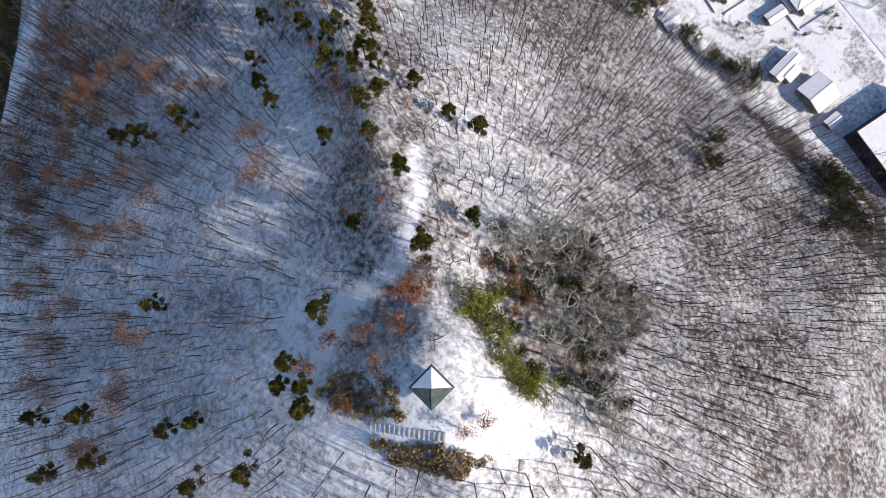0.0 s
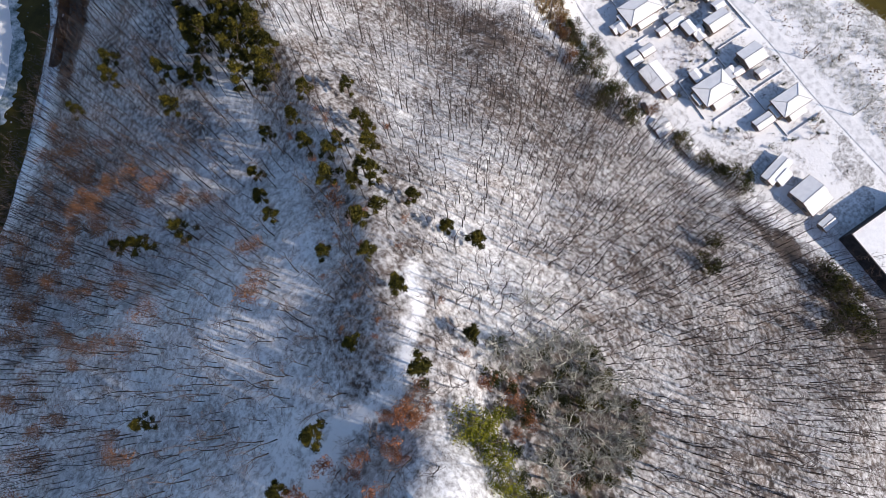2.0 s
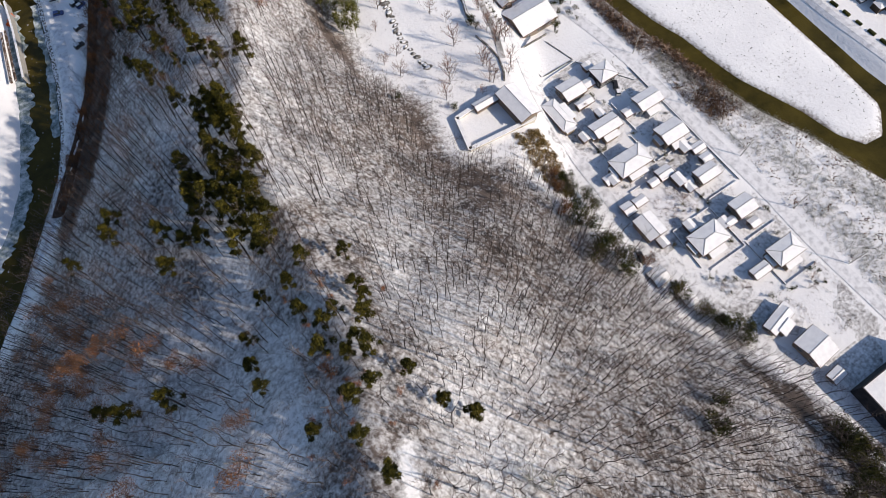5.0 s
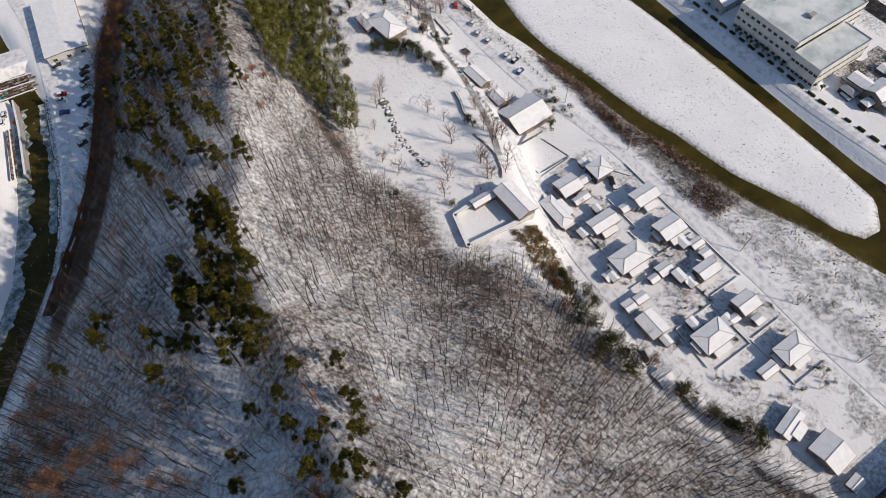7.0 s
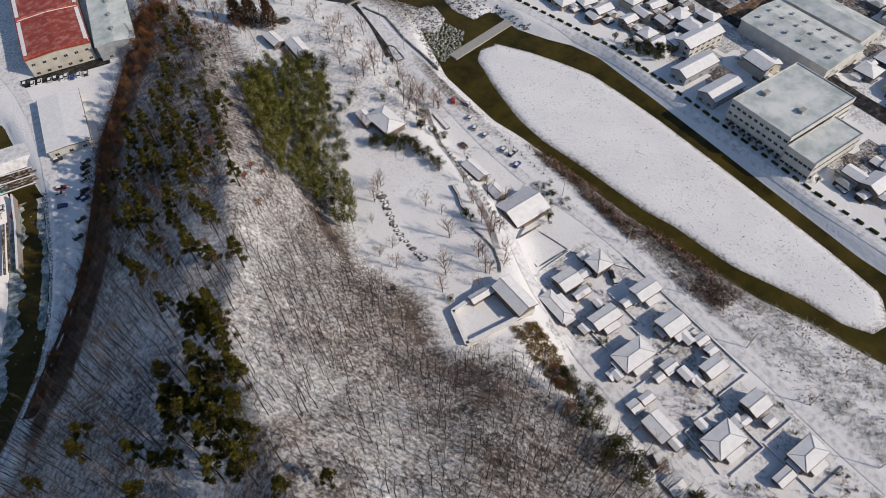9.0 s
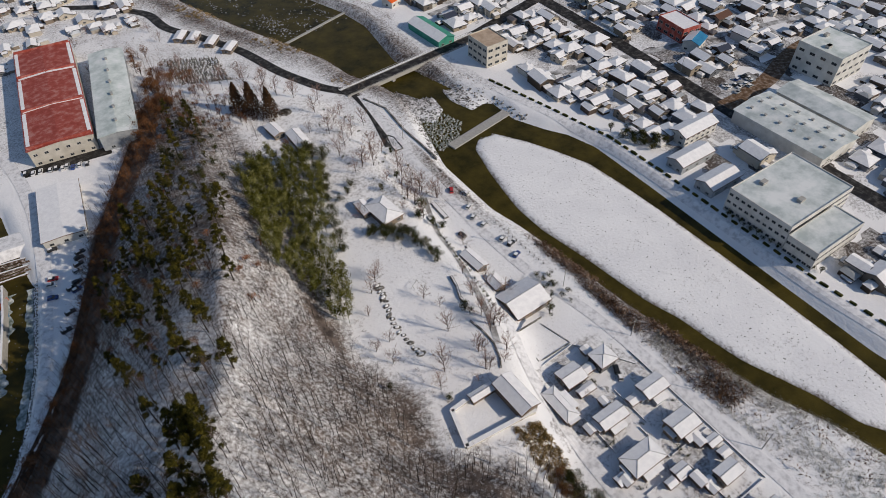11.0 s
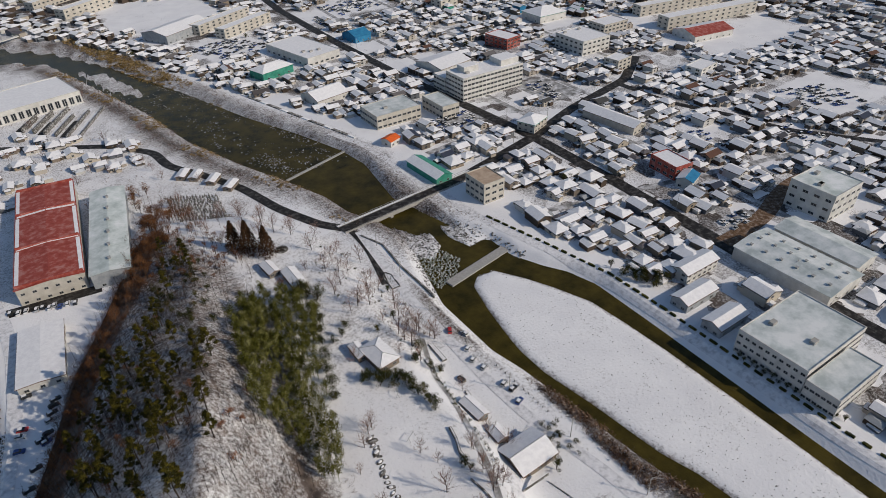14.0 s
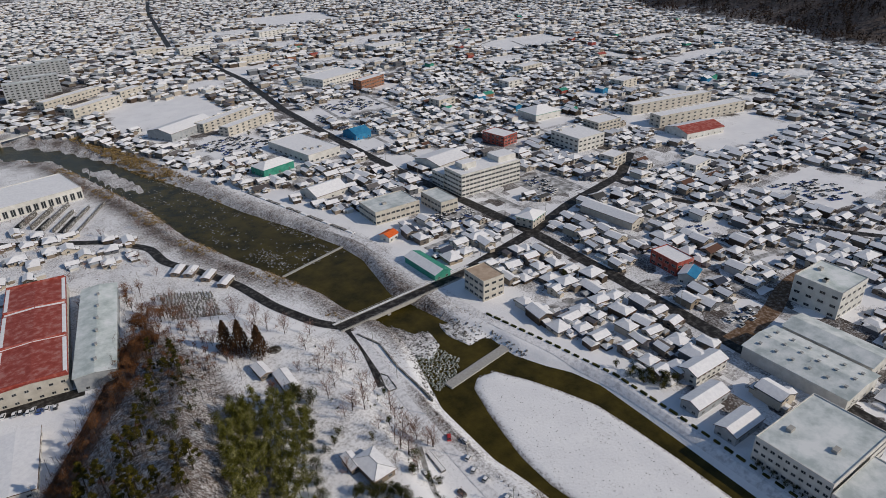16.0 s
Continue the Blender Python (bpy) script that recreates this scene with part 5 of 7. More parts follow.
flat_block(408, 757, 42, 14, 12, 20, 3, (9, 2), M_RUSTWALL, M_SNOW, "brick-brown office block with snowy roof", "office", sides="SW")
for x, y, w, d, h, m in ((620, 700, 40, 18, 9, M_CREAM), (560, 980, 60, 30, 8, M_PALE), (300, 1150, 50, 16, 12, M_PALE), (240, 1180, 46, 16, 12, M_CREAM), (470, 1250, 60, 22, 10, M_PALE), (700, 1180, 50, 20, 9, M_PALE), (350, 1010, 50, 14, 12, M_CREAM), (650, 560, 30, 18, 9, M_CREAM), (540, 640, 26, 16, 10, M_PALE), (425, 620, 24, 16, 10, M_CREAM), (470, 330, 24, 14, 8, M_PALE), (430, 380, 18, 14, 9, M_CREAM)):
    flat_block(x, y, w, d, h, 8, 3, (max(3, int(w / 8)), 2), m, M_SNOW, "pale flat-roofed block rising above the houses", "building", sides="SW")

house(211, 371, 9, 8, 4.2, "gable", 20, wall=M_PALE, roof=M_ORANGE, bare="NS", label="house with a bright orange sheeted roof by the levee", group="shops", storeys=1, wins=(2, 1))
house(300, 335, 17, 13, 6.5, "hip", 20, wall=M_CREAM, roof=M_GREEN, label="corner shop with a green hipped roof in snow", group="shops", storeys=2, wins=(4, 3), name="shop")
# park and temple under the hill
for x, y, w, d, h, k, t, lb in ((105, 199.5, 13.5, 8.6, 3.4, "hip", 96, "large park house with snowy hipped roofs"), (99.5, 206, 8, 4, 2.6, "gable", 90, "narrow side wing with snowy roof"),
                                (92, 276.6, 9.5, 5, 2.6, "gable", 95, "small park building with snowy roof"), (98, 263, 14, 6, 3.0, "gable", 90, "long park building with snowy roof"),
                                (95.5, 104.5, 13, 6.5, 4.0, "gable", 92, "temple hall with a snowy ridge roof"), (88, 111.5, 8, 2.6, 2.4, "gable", 0, "covered temple gallery with snowy roof"),
                                (125.5, 137, 15, 12.5, 3.4, "gable", 2, "museum hall with a broad snowy roof"), (122, 162, 10, 4.5, 2.8, "gable", 94, "long low hut beside the car park"),
                                (122.3, 148.6, 6, 4.5, 2.6, "gable", 90, "small store with snowy roof")):
    house(x, y, w, d, h, k, t, label=lb, group="park buildings", storeys=1, wins=(3, 2) if w > 9 else (2, 1))
wall = tagged(new("temple_wall"), "low snow-capped wall round the temple yard", "wall")
for i, (x0, y0, x1, y1) in enumerate(((74, 100, 98, 97.8), (74, 100, 77, 112), (77, 112, 84, 112.5))):
    g, c = Geo(), Geo()
    n = math.dist((x0, y0), (x1, y1))
    m = math.atan2(y1 - y0, x1 - x0)
    g.box(0, -.3, -2, n, .3, 1.7)
    c.box(-.2, -.7, 1.7, n + .2, .7, 2.0)
    for nm, q, mt in (("panel", g, M_CREAM), ("coping", c, M_SNOW)):
        part(nm, q, mt, wall).matrix_basis = place(x0, y0, 7.2, m)

# ---- pavilion on the hilltop ----
pav = tagged(new("pavilion"), "square hilltop pavilion with a pyramid roof half under snow", "pavilion")
pav.matrix_basis = place(-9.4, -7.7, zat(-9.4, -7.7) + .1, radians(12))
part("floor", Geo().box(-1.7, -1.7, -1.2, 1.7, 1.7, .12), M_CONCRETE, pav)
for x in (-1.35, 1.35):
    for y in (-1.35, 1.35):
        part("post", Geo().box(x - .09, y - .09, .12, x + .09, y + .09, 2.45), M_BARK, pav)
E_, Z0, Z1 = 2.4, 2.35, 3.8
cor = [(-E_, -E_, Z0), (E_, -E_, Z0), (E_, E_, Z0), (-E_, E_, Z0)]
for i in range(4):
    g = Geo()
    slab(g, [cor[i], cor[(i + 1) % 4], (0, 0, Z1)], .12)
    part("roof_slope", g, M_SLATE, pav, "dark grey-green metal slope")
    if i in (1, 2):
        q = Geo()
        a, b = Vector(cor[i]) * .88, Vector(cor[(i + 1) % 4]) * .88
        a.z = b.z = Z0 + .28
        slab(q, [tuple(a), tuple(b), (0, 0, Z1 + .1)], .09)
        part("snow_cover", q, M_SNOW, pav, "smooth white snow layer")
    part("hip_ridge", Geo().tube([cor[i], (0, 0, Z1 + .04)], [.07, .07], 4), M_SLATE, pav)
part("finial", Geo().tube([(0, 0, Z1 - .1), (0, 0, Z1 + .3)], [.12, .03], 6), M_SLATE, pav)
for x in (-.9, .9):
    part("bench", Geo().box(x - .2, -1.1, .12, x + .2, 1.1, .5), M_BARK, pav)
for i in range(16):
    x, y = -21 + 9 * i / 15, -8 - 7 * i / 15
    g = Geo().box(-.7, -.14, -.3, .7, .14, .16)
    o = tagged(new("log_step", mesh_of("log_step", g, [M_LOG])), "snow-dusted log step on the hilltop path", "step", "log steps")
    o.matrix_basis = place(x, y, zat(x, y), radians(52))
bench = tagged(new("bench"), "small weathered bench on the trodden snow", "bench")
bench.matrix_basis = place(-5, -26, zat(-5, -26), .6)
part("seat", Geo().box(-.8, -.25, .38, .8, .25, .46), M_LOG, bench)
for x in (-.6, .6):
    part("leg", Geo().box(x - .06, -.2, -.2, x + .06, .2, .38), M_LOG, bench)

# ---- cars ----
def car_meshes(paint):
    b, c, sn, wh = Geo(), Geo(), Geo(), Geo()
    prof = [(-1.9, .3), (1.9, .3), (1.95, .62), (1.75, .86), (.75, .95), (-1.75, .98), (-1.95, .75)]
    n = len(prof)
    b.add([(x, -.8, z) for x, z in prof] + [(x, .8, z) for x, z in prof], [tuple(range(n)), tuple(range(2 * n - 1, n - 1, -1))] + [(i, i + n, (i + 1) % n + n, (i + 1) % n) for i in range(n)])
    cb = [(-1.7, -.76, .95), (.85, -.76, .95), (.85, .76, .95), (-1.7, .76, .95), (-1.45, -.64, 1.45), (.25, -.64, 1.45), (.25, .64, 1.45), (-1.45, .64, 1.45)]
    c.add(cb, [(4, 5, 6, 7), (0, 1, 5, 4), (1, 2, 6, 5), (2, 3, 7, 6), (3, 0, 4, 7)])
    sn.box(-1.42, -.62, 1.45, .22, .62, 1.53)
    wh.tube([(0, -.1, 0), (0, .1, 0)], [.31, .31], 10)
    return mesh_of("body", b, [paint]), mesh_of("cabin", c, [M_GLASS]), mesh_of("roof_snow", sn, [M_SNOW]), mesh_of("roof_panel", sn, [paint]), mesh_of("wheel", wh, [M_BLACK])


PAINTS = [mat("car_" + n, [c, tuple(min(1, q * 1.3) for q in c)], .5, .3, spec=.5) for n, c in (("white", (.62, .62, .62)), ("black", (.02, .02, .022)), ("silver", (.32, .33, .34)), ("blue", (.03, .06, .2)), ("red", (.4, .03, .03)))]
CAR_NAMES = ["white", "black", "silver", "dark blue", "red"]
CARS = [car_meshes(q) for q in PAINTS]


def car(x, y, turn, k, snowy=True, s=1.0):
    root = new("car")
    root.matrix_basis = place(x, y, zat(x, y), radians(turn), s)
    tagged(root, CAR_NAMES[k] + (" parked car with snow on its roof" if snowy else " parked car cleared of snow"), "car", "parked cars")
    b, c, sn, rp, wh = CARS[k]
    part("body", b, None, root)
    part("cabin", c, None, root)
    part("roof_snow" if snowy else "roof_panel", sn if snowy else rp, None, root)
    for wx in (-1.2, 1.25):
        for wy in (-.75, .75):
            part("wheel", wh, None, root).matrix_basis = place(wx, wy, .31)


for x, y, t, k, sn in ((128, 178, 95, 1, False), (139, 178, 20, 2, True), (140, 167, 20, 2, True), (141, 163, 15, 1, True), (138, 184, 30, 2, True), (140, 190, 25, 0, True), (139, 157, 20, 3, True), (140, 203, 60, 4, False), (144, 198, 95, 2, True), (-14, 250, -15, 4, True), (-15, 247, -15, 0, False), (-16, 240, -15, 3, False), (-11, 267, 0, 1, True), (-12, 229, 10, 1, True), (-15, 221, 10, 1, True), (-9, 241, 10, 1, True),
                       (-8, 324, 75, 0, True), (-1, 322, 75, 2, True), (4, 320, 75, 0, True), (8, 318, 75, 3, False), (11, 318, 75, 0, True), (14, 317, 75, 1, True), (98, 43, 70, 1, False), (133, 97, 60, 1, False), (132, 94.5, 60, 2, True), (121, 191, 80, 2, True)):
    car(x, y, t, k, sn)
r2 = random.Random(21)
LOTS = [((299, 190), (321, 179), 5, 2.6)]
for (x0, y0), (x1, y1), dx, dy in LOTS:
    x = min(x0, x1) + 2
    while x < max(x0, x1):
        y = min(y0, y1) + 1
        while y < max(y0, y1):
            if r2.random() < .62:
                car(x, y, r2.choice((0, 180)) + r2.uniform(-3, 3), r2.choice((0, 0, 1, 2, 2, 3)), r2.random() < .8)
            y += dy
        x += dx
cs = [[] for _ in CARS]
simple = []
for q in PAINTS:
    g = Geo().box(-1.95, -.8, .3, 1.95, .8, .95, 0)
    g.add([(-1.7, -.76, .95), (.85, -.76, .95), (.85, .76, .95), (-1.7, .76, .95), (-1.45, -.64, 1.5), (.25, -.64, 1.5), (.25, .64, 1.5), (-1.45, .64, 1.5)], [(0, 1, 5, 4), (1, 2, 6, 5), (2, 3, 7, 6), (3, 0, 4, 7)], 1)
    g.add([(-1.45, -.64, 1.5), (.25, -.64, 1.5), (.25, .64, 1.5), (-1.45, .64, 1.5)], [(0, 1, 2, 3)], 2)
    simple.append(g)
for cx, cy, w, d, a in ((265, 374, 34, 22, 0), (380, 254, 11, 28, 0), (354, 380, 17, 34, 0), (195, 628, 50, 60, 25), (350, 690, 60, 46, 10), (350, 375, 14, 30, 0), (430, 220, 24, 30, 0), (500, 250, 50, 40, -20), (330, 255, 16, 20, 0), (300, 660, 16, 30, 0), (120, 890, 50, 14, 36), (262, 380, 16, 12, 0), (226, 430, 30, 6, 5), (262, 420, 10, 16, 0)):
    for i in range(int(w / 5.5)):
        for j in range(int(d / 2.7)):
            if r2.random() < .5:
                u, v = (i + .5) * 5.5 - w / 2, (j + .5) * 2.7 - d / 2
                c_, s_ = math.cos(radians(a)), math.sin(radians(a))
                x, y = cx + u * c_ - v * s_, cy + u * s_ + v * c_
                cs[r2.choice((0, 1, 1, 2, 3))].append(place(x, y, zat(x, y), radians(a) + r2.choice((0, 3.14))))
lots = tagged(new("parked_cars"), "rows of snow-dusted cars in the town car parks", "cars", kind="stuff")
for g, ms, q, nm in zip(simple, cs, PAINTS, CAR_NAMES):
    if ms:
        part(nm.replace(" ", "_") + "_cars", merged("cars", [(g, ms)], [q, M_GLASS, M_SNOW]), None, lots)

# ---- the town beyond the river ----
BLOCKED = [(245, 108, 28, 30), (303, 143, 36, 30), (356, 172, 30, 26), (317, 405, 44, 36), (222, 284, 14, 14), (244, 402, 42, 22), (168, 710, 40, 40), (220, 695, 50, 30), (600, 440, 70, 34), (590, 370, 70, 34), (170, 800, 60, 60),
           (109, 850, 36, 24), (93, 925, 46, 30), (70, 985, 50, 40), (240, 572, 30, 42), (200, 545, 20, 20), (195, 628, 34, 36), (350, 690, 44, 34), (554, 392, 30, 22), (444, 434, 24, 24), (497, 454, 20, 16), (395, 484, 14, 18),
           (481, 525, 22, 20), (299, 582, 13, 14), (318, 466, 22, 20), (211, 468, 18, 16), (348, 307, 12, 25), (324, 238, 14, 22), (209, 323, 10, 18), (248, 162, 17, 12), (236, 142, 14, 10), (388, 823, 46, 32), (408, 757, 30, 18), (380, 255, 12, 18), (310, 185, 16, 12),
           (354, 380, 18, 24), (265, 374, 22, 14), (510, 250, 46, 34), (770, 880, 80, 46), (590, 1440, 90, 90), (700, 640, 30, 20), (470, 378, 18, 22), (300, 240, 10, 16), (620, 1090, 60, 30), (860, 620, 80, 18), (950, 760, 60, 20), (420, 1330, 50, 40), (330, 345, 12, 12), (240, 262, 10, 10), (211, 371, 9, 8), (300, 336, 13, 11)]
roadlines = [(MAIN, 7), (CROSS, 7), (EAST, 6), (LEVEE, 9)]
LANES = [[(330, -40), (332, 110), (336, 330)], [(236, 250), (420, 205)], [(310, 323), (312, 600), (330, 900)], [(222, 345), (285, 350)], [(370, 200), (372, 345), (378, 560), (390, 900)], [(285, 440), (420, 470), (640, 520)], [(445, 400), (455, 560), (470, 800), (520, 1200)], [(280, 535), (440, 560), (700, 640)],
         [(200, 500), (280, 500)], [(282, 640), (560, 690), (900, 820)], [(300, 770), (600, 860), (900, 1000)], [(540, 480), (560, 700), (620, 1000)], [(640, 420), (680, 640), (760, 900)], [(420, 150), (500, 205), (560, 220)], [(298, 905), (600, 1000), (900, 1180)], [(700, 300), (760, 500), (860, 700)]]
for i, ln in enumerate(LANES):
    ribbon("road", ln, 4.2, M_LANE, "narrow slushy grey street between houses", lift=.06 + .004 * i, step=8)
for ln, wd in (([(354, 358), (354, 402)], 32), ([(249, 374), (282, 374)], 21), ([(300, 185), (322, 184)], 11)):
    ribbon("car_park", ln, wd, M_LANE, "slushy grey car park between snow ridges", "car park", lift=.05, step=5)
roadlines += [(ln, 2.8) for ln in LANES]


def town_spots():
    r = random.Random(11)
    pts = []
    y = -60.0
    while y < 2350:
        step = 11.0 + 1.2 * (y > 500) + 2.3 * (y > 900)
        x = 226.0 - max(0, y - 400) * 0.5
        while x < 1500:
            if x < 420 + (y + 100) * 1.0 + 420 * (y > 300):
                pts.append((x + r.uniform(-2.4, 2.4), y + r.uniform(-2.4, 2.4), step))
            x += step * r.choice((.95, 1, 1, 1.08, 1.3))
        y += step * r.choice((0.9, .95, 1, 1.12))
    a = np.array(pts)
    X, Y = a[:, 0], a[:, 1]
    ok = np.ones(len(a), bool)
    for ln, wd in roadlines:
        ok &= seg_dist(X, Y, ln) > wd + 2
    ok &= signed(X, Y, WATER) < -21
    ok &= signed(X, Y, MOUNTAIN) < 10
    for cx, cy, hw, hd in BLOCKED + LOTS_OPEN:
        ok &= ~((abs(X - cx) < hw) & (abs(Y - cy) < hd))
    ok &= np.sin(X * 0.031 + 2) * np.sin(Y * 0.027 + 1) < 0.93
    return a[ok]


spots = town_spots()
extra = [(10, 483, 0), (18, 472, 1), (28, 484, 0), (38, 481, 0), (46, 466, 1), (50, 453, 0), (61, 464, 0), (70, 447, 1), (56, 444, 0), (38, 457, 0), (17, 502, 0), (4, 508, 1), (-8, 470, 0), (0, 455, 1), (14, 452, 0), (-20, 490, 0), (30, 500, 1), (-30, 455, 0), (-22, 440, 1), (-6, 430, 0), (8, 436, 0), (-40, 480, 0), (-35, 510, 1), (-10, 525, 0), (12, 530, 1), (-28, 532, 0), (24, 516, 0), (40, 502, 1), (-50, 455, 1), (62, 480, 1), (72, 470, 0)]
spots = np.concatenate([spots, np.array([(x, y, 9.0) for x, y, _ in extra])])
hz = height(spots[:, 0], spots[:, 1])
r = random.Random(3)
STYLES = []
for k in range(16):
    w, d = r.uniform(8, 12), r.uniform(6.2, 8.8)
    STYLES.append((w, d, (2.7, 4.5, 4.7, 2.8, 4.9)[k % 5], "hip" if k % 3 == 0 else "gable", "S" if k % 6 == 1 else ""))
far_sets = [[] for _ in STYLES]
near_list = []
for (x, y, st), z in zip(spots, hz):
    k = r.randrange(len(STYLES)) if st != 9.0 else r.choice([i for i, q in enumerate(STYLES) if q[2] < 4])
    turn = r.choice((0, math.pi / 2)) + r.uniform(-.12, .12) + (0.5 if y > 600 and x < 250 else 0)
    m = place(x, y, z, turn, r.uniform(.72, 1.08) * (1 + 0.2 * (st > 13)))
    if x < 330 and y < 345 or st == 9.0:
        near_list.append((k, m))
    else:
        far_sets[k].append(m)
near_list.reverse()
for k, m in near_list[300:]:
    far_sets[k].append(m)
parts_of = []


def joined(a, b, m):
    """The faces of b, moved by the matrix m, added to a."""
    k = len(a.v)
    a.v += [tuple(m @ Vector(p)) for p in b.v]
    a.f += [tuple(i + k for i in f) for f in b.f]
    a.m += b.m
    return a


def wings(k, w, d, h):
    """Plan of the lower wings of house style k: width, depth, height, rise and place."""
    side = 1 if k % 2 else -1
    out = [(d * .62, w * .42, h * .72, .8, place(side * w * .24, -d * .55, -.02, math.pi / 2))]
    if k % 3:
        out.append((w * .34, d * .6, 2.5, .55, place(-side * w * .56, d * .08, -.03, math.pi / 2 * (k % 2))))
    return out


for k, (w, d, h, kd, bare) in enumerate(STYLES):
    rise = d * .2
    f = hip if kd == "hip" else gable
    g = body(w, d, h, rise if kd == "gable" else 0)
    roof_, snow_ = f(w, d, h + .02, rise), f(w, d, h + .02, rise, inset=.26, lift=.16, t=.14, **({"bare": bare} if kd == "gable" else {}))
    for ww, wd, wh, wr, m in wings(k, w, d, h):
        joined(g, body(ww, wd, wh, wr), m)
        joined(roof_, gable(ww, wd, wh + .02, wr, eave=.4), m)
        joined(snow_, gable(ww, wd, wh + .02, wr, eave=.4, inset=.22, lift=.16, t=.14), m)
    for z in ((.9, 3.0) if h > 4 else (1.0,)):
        for x in (-w * .28, w * .2):
            g.add([(x - .9, -d / 2 - .03, z), (x + .9, -d / 2 - .03, z), (x + .9, -d / 2 - .03, z + 1.2), (x - .9, -d / 2 - .03, z + 1.2)], [(0, 1, 2, 3)], 1)
        g.add([(-w / 2 - .03, .9, z), (-w / 2 - .03, -.9, z), (-w / 2 - .03, -.9, z + 1.2), (-w / 2 - .03, .9, z + 1.2)], [(0, 1, 2, 3)], 1)
    parts_of.append((g, roof_, snow_))
far_simple = []
for w, d, h, kd, bare in STYLES:
    g, rise, e = Geo(), d * .21, .5
    g.add([(-w / 2, -d / 2, -1), (w / 2, -d / 2, -1), (w / 2, d / 2, -1), (-w / 2, d / 2, -1), (-w / 2, -d / 2, h), (w / 2, -d / 2, h), (w / 2, d / 2, h), (-w / 2, d / 2, h)], [(0, 1, 5, 4), (1, 2, 6, 5), (2, 3, 7, 6), (3, 0, 4, 7)], 0)
    x, y, q = w / 2 + e, d / 2 + e, (w / 2 + e if kd == "gable" else max(.3, w / 2 - d / 2))
    g.add([(-x, -y, h), (x, -y, h), (x, y, h), (-x, y, h), (-q, 0, h + rise), (q, 0, h + rise)], [(0, 1, 5, 4), (2, 3, 4, 5), (1, 2, 5), (3, 0, 4)], 1)
    far_simple.append(g)
mid = [[m for m in q if m.translation.y < 760 and m.translation.x < 640] for q in far_sets]
town = tagged(new("town_houses"), "crowded snowy-roofed town houses stretching into the distance", "houses", kind="stuff")
dist = [[m for m in q if not (m.translation.y < 760 and m.translation.x < 640)] for q in far_sets]
part("far_blocks", merged("far_blocks", list(zip(far_simple, dist)), [M_WALLS, M_FARROOF]), None, town)
part("walls", merged("walls", [(p[0], s) for p, s in zip(parts_of, mid)], [M_WALLS, M_GLASS]), None, town)
part("roofs", merged("roofs", [(p[1], s) for p, s in zip(parts_of, mid)], [M_ROOFS]), None, town)
part("snow_covers", merged("snow_covers", [(p[2], s) for p, s in zip(parts_of, mid)], [M_SNOW]), None, town)
sh = [[] for _ in STYLES]
for (x, y, st) in spots:
    for _ in range(2 if y < 450 else 1 if y < 800 else 0):
        a, q = r.choice((0, 1.57, 3.14, 4.71)) + r.uniform(-.3, .3), r.uniform(5.2, 6.6)
        xx, yy = x + q * math.cos(a), y + q * math.sin(a)
        if not any(near_line(xx, yy, ln, 5.5) for ln in (MAIN, CROSS, EAST, LEVEE)) and not (y < 450 and any(abs(xx - c[0]) < c[2] - 3 and abs(yy - c[1]) < c[3] - 3 for c in BLOCKED)):
            sh[r.randrange(len(STYLES))].append(place(xx, yy, 0, r.choice((0, 1.57)) + r.uniform(-.1, .1), r.uniform(.38, .6)))
tints = [M_BLUE, M_GREEN, M_REDROOF, M_RUSTWALL]
for k in range(64):
    y = r.uniform(430, 1100)
    x = r.uniform(310, 480 + y * .8)
    if any(abs(x - c[0]) < c[2] + 4 and abs(y - c[1]) < c[3] + 4 for c in BLOCKED) or any(near_line(x, y, ln, 7) for ln, _ in roadlines):
        continue
    house(x, y, r.uniform(9, 14), r.uniform(7, 10), r.uniform(4.5, 7), r.choice(("gable", "hip")), r.choice((0, 90)), wall=r.choice([M_PALE, M_CREAM] + tints), roof=r.choice(tints), bare="S" if k % 3 else "", label="town house with a coloured metal roof under patchy snow", group="coloured roofs", storeys=1, wins=(2, 1))
sheds = tagged(new("town_sheds", merged("town_sheds", list(zip(far_simple, sh)), [M_WALLS, M_FARROOF])), "small snowy sheds and wings packed between houses", "sheds", kind="stuff")
pm = []
for (w, d, h, kd, bare), p in zip(STYLES, parts_of):
    pm.append((mesh_of("wall", p[0], [M_WALLS_OB, M_GLASS]), mesh_of("roof", p[1], [M_ROOFS_OB]), mesh_of("snow_cover", p[2], [M_SNOW])))
for (x, y), t in (((88, 408), 55), ((94, 402), 52), ((101, 391), 50), ((107, 378), 46)):
    house(x, y, 10, 5.2, 2.5, "gable", t, rise=.7, label="long low shed with snowy roof beside the road", group="roadside sheds", storeys=1, wins=(2, 1), name="shed")
for i, (k, m) in enumerate(near_list[:300]):
    root = new("house")
    root.matrix_basis = m
    w, d, h, kd, bare = STYLES[k]
    tagged(root, ("two-storey" if h > 4 else "single-storey") + (" town house with a snow-covered hipped roof" if kd == "hip" else " town house with a snow-covered gable roof" if not bare else " town house with one roof slope thawed bare"), "house", "town houses")
    part("wall", pm[k][0], None, root)
    part("roof", pm[k][1], None, root)
    part("snow_cover", pm[k][2], None, root)
    if i < 110:
        wall_windows(root, w, d, h, 2 if h > 4 else 1, 2, 1, WIN, sides="SW" if i < 40 else "S")

# gardens, hedges and clutter between the houses
def tuft(rng, n, s):
    g = Geo()
    leaf_quads(g, rng, (0, 0, s * .6), (s, s, s * .6), n, s * .55)
    return g


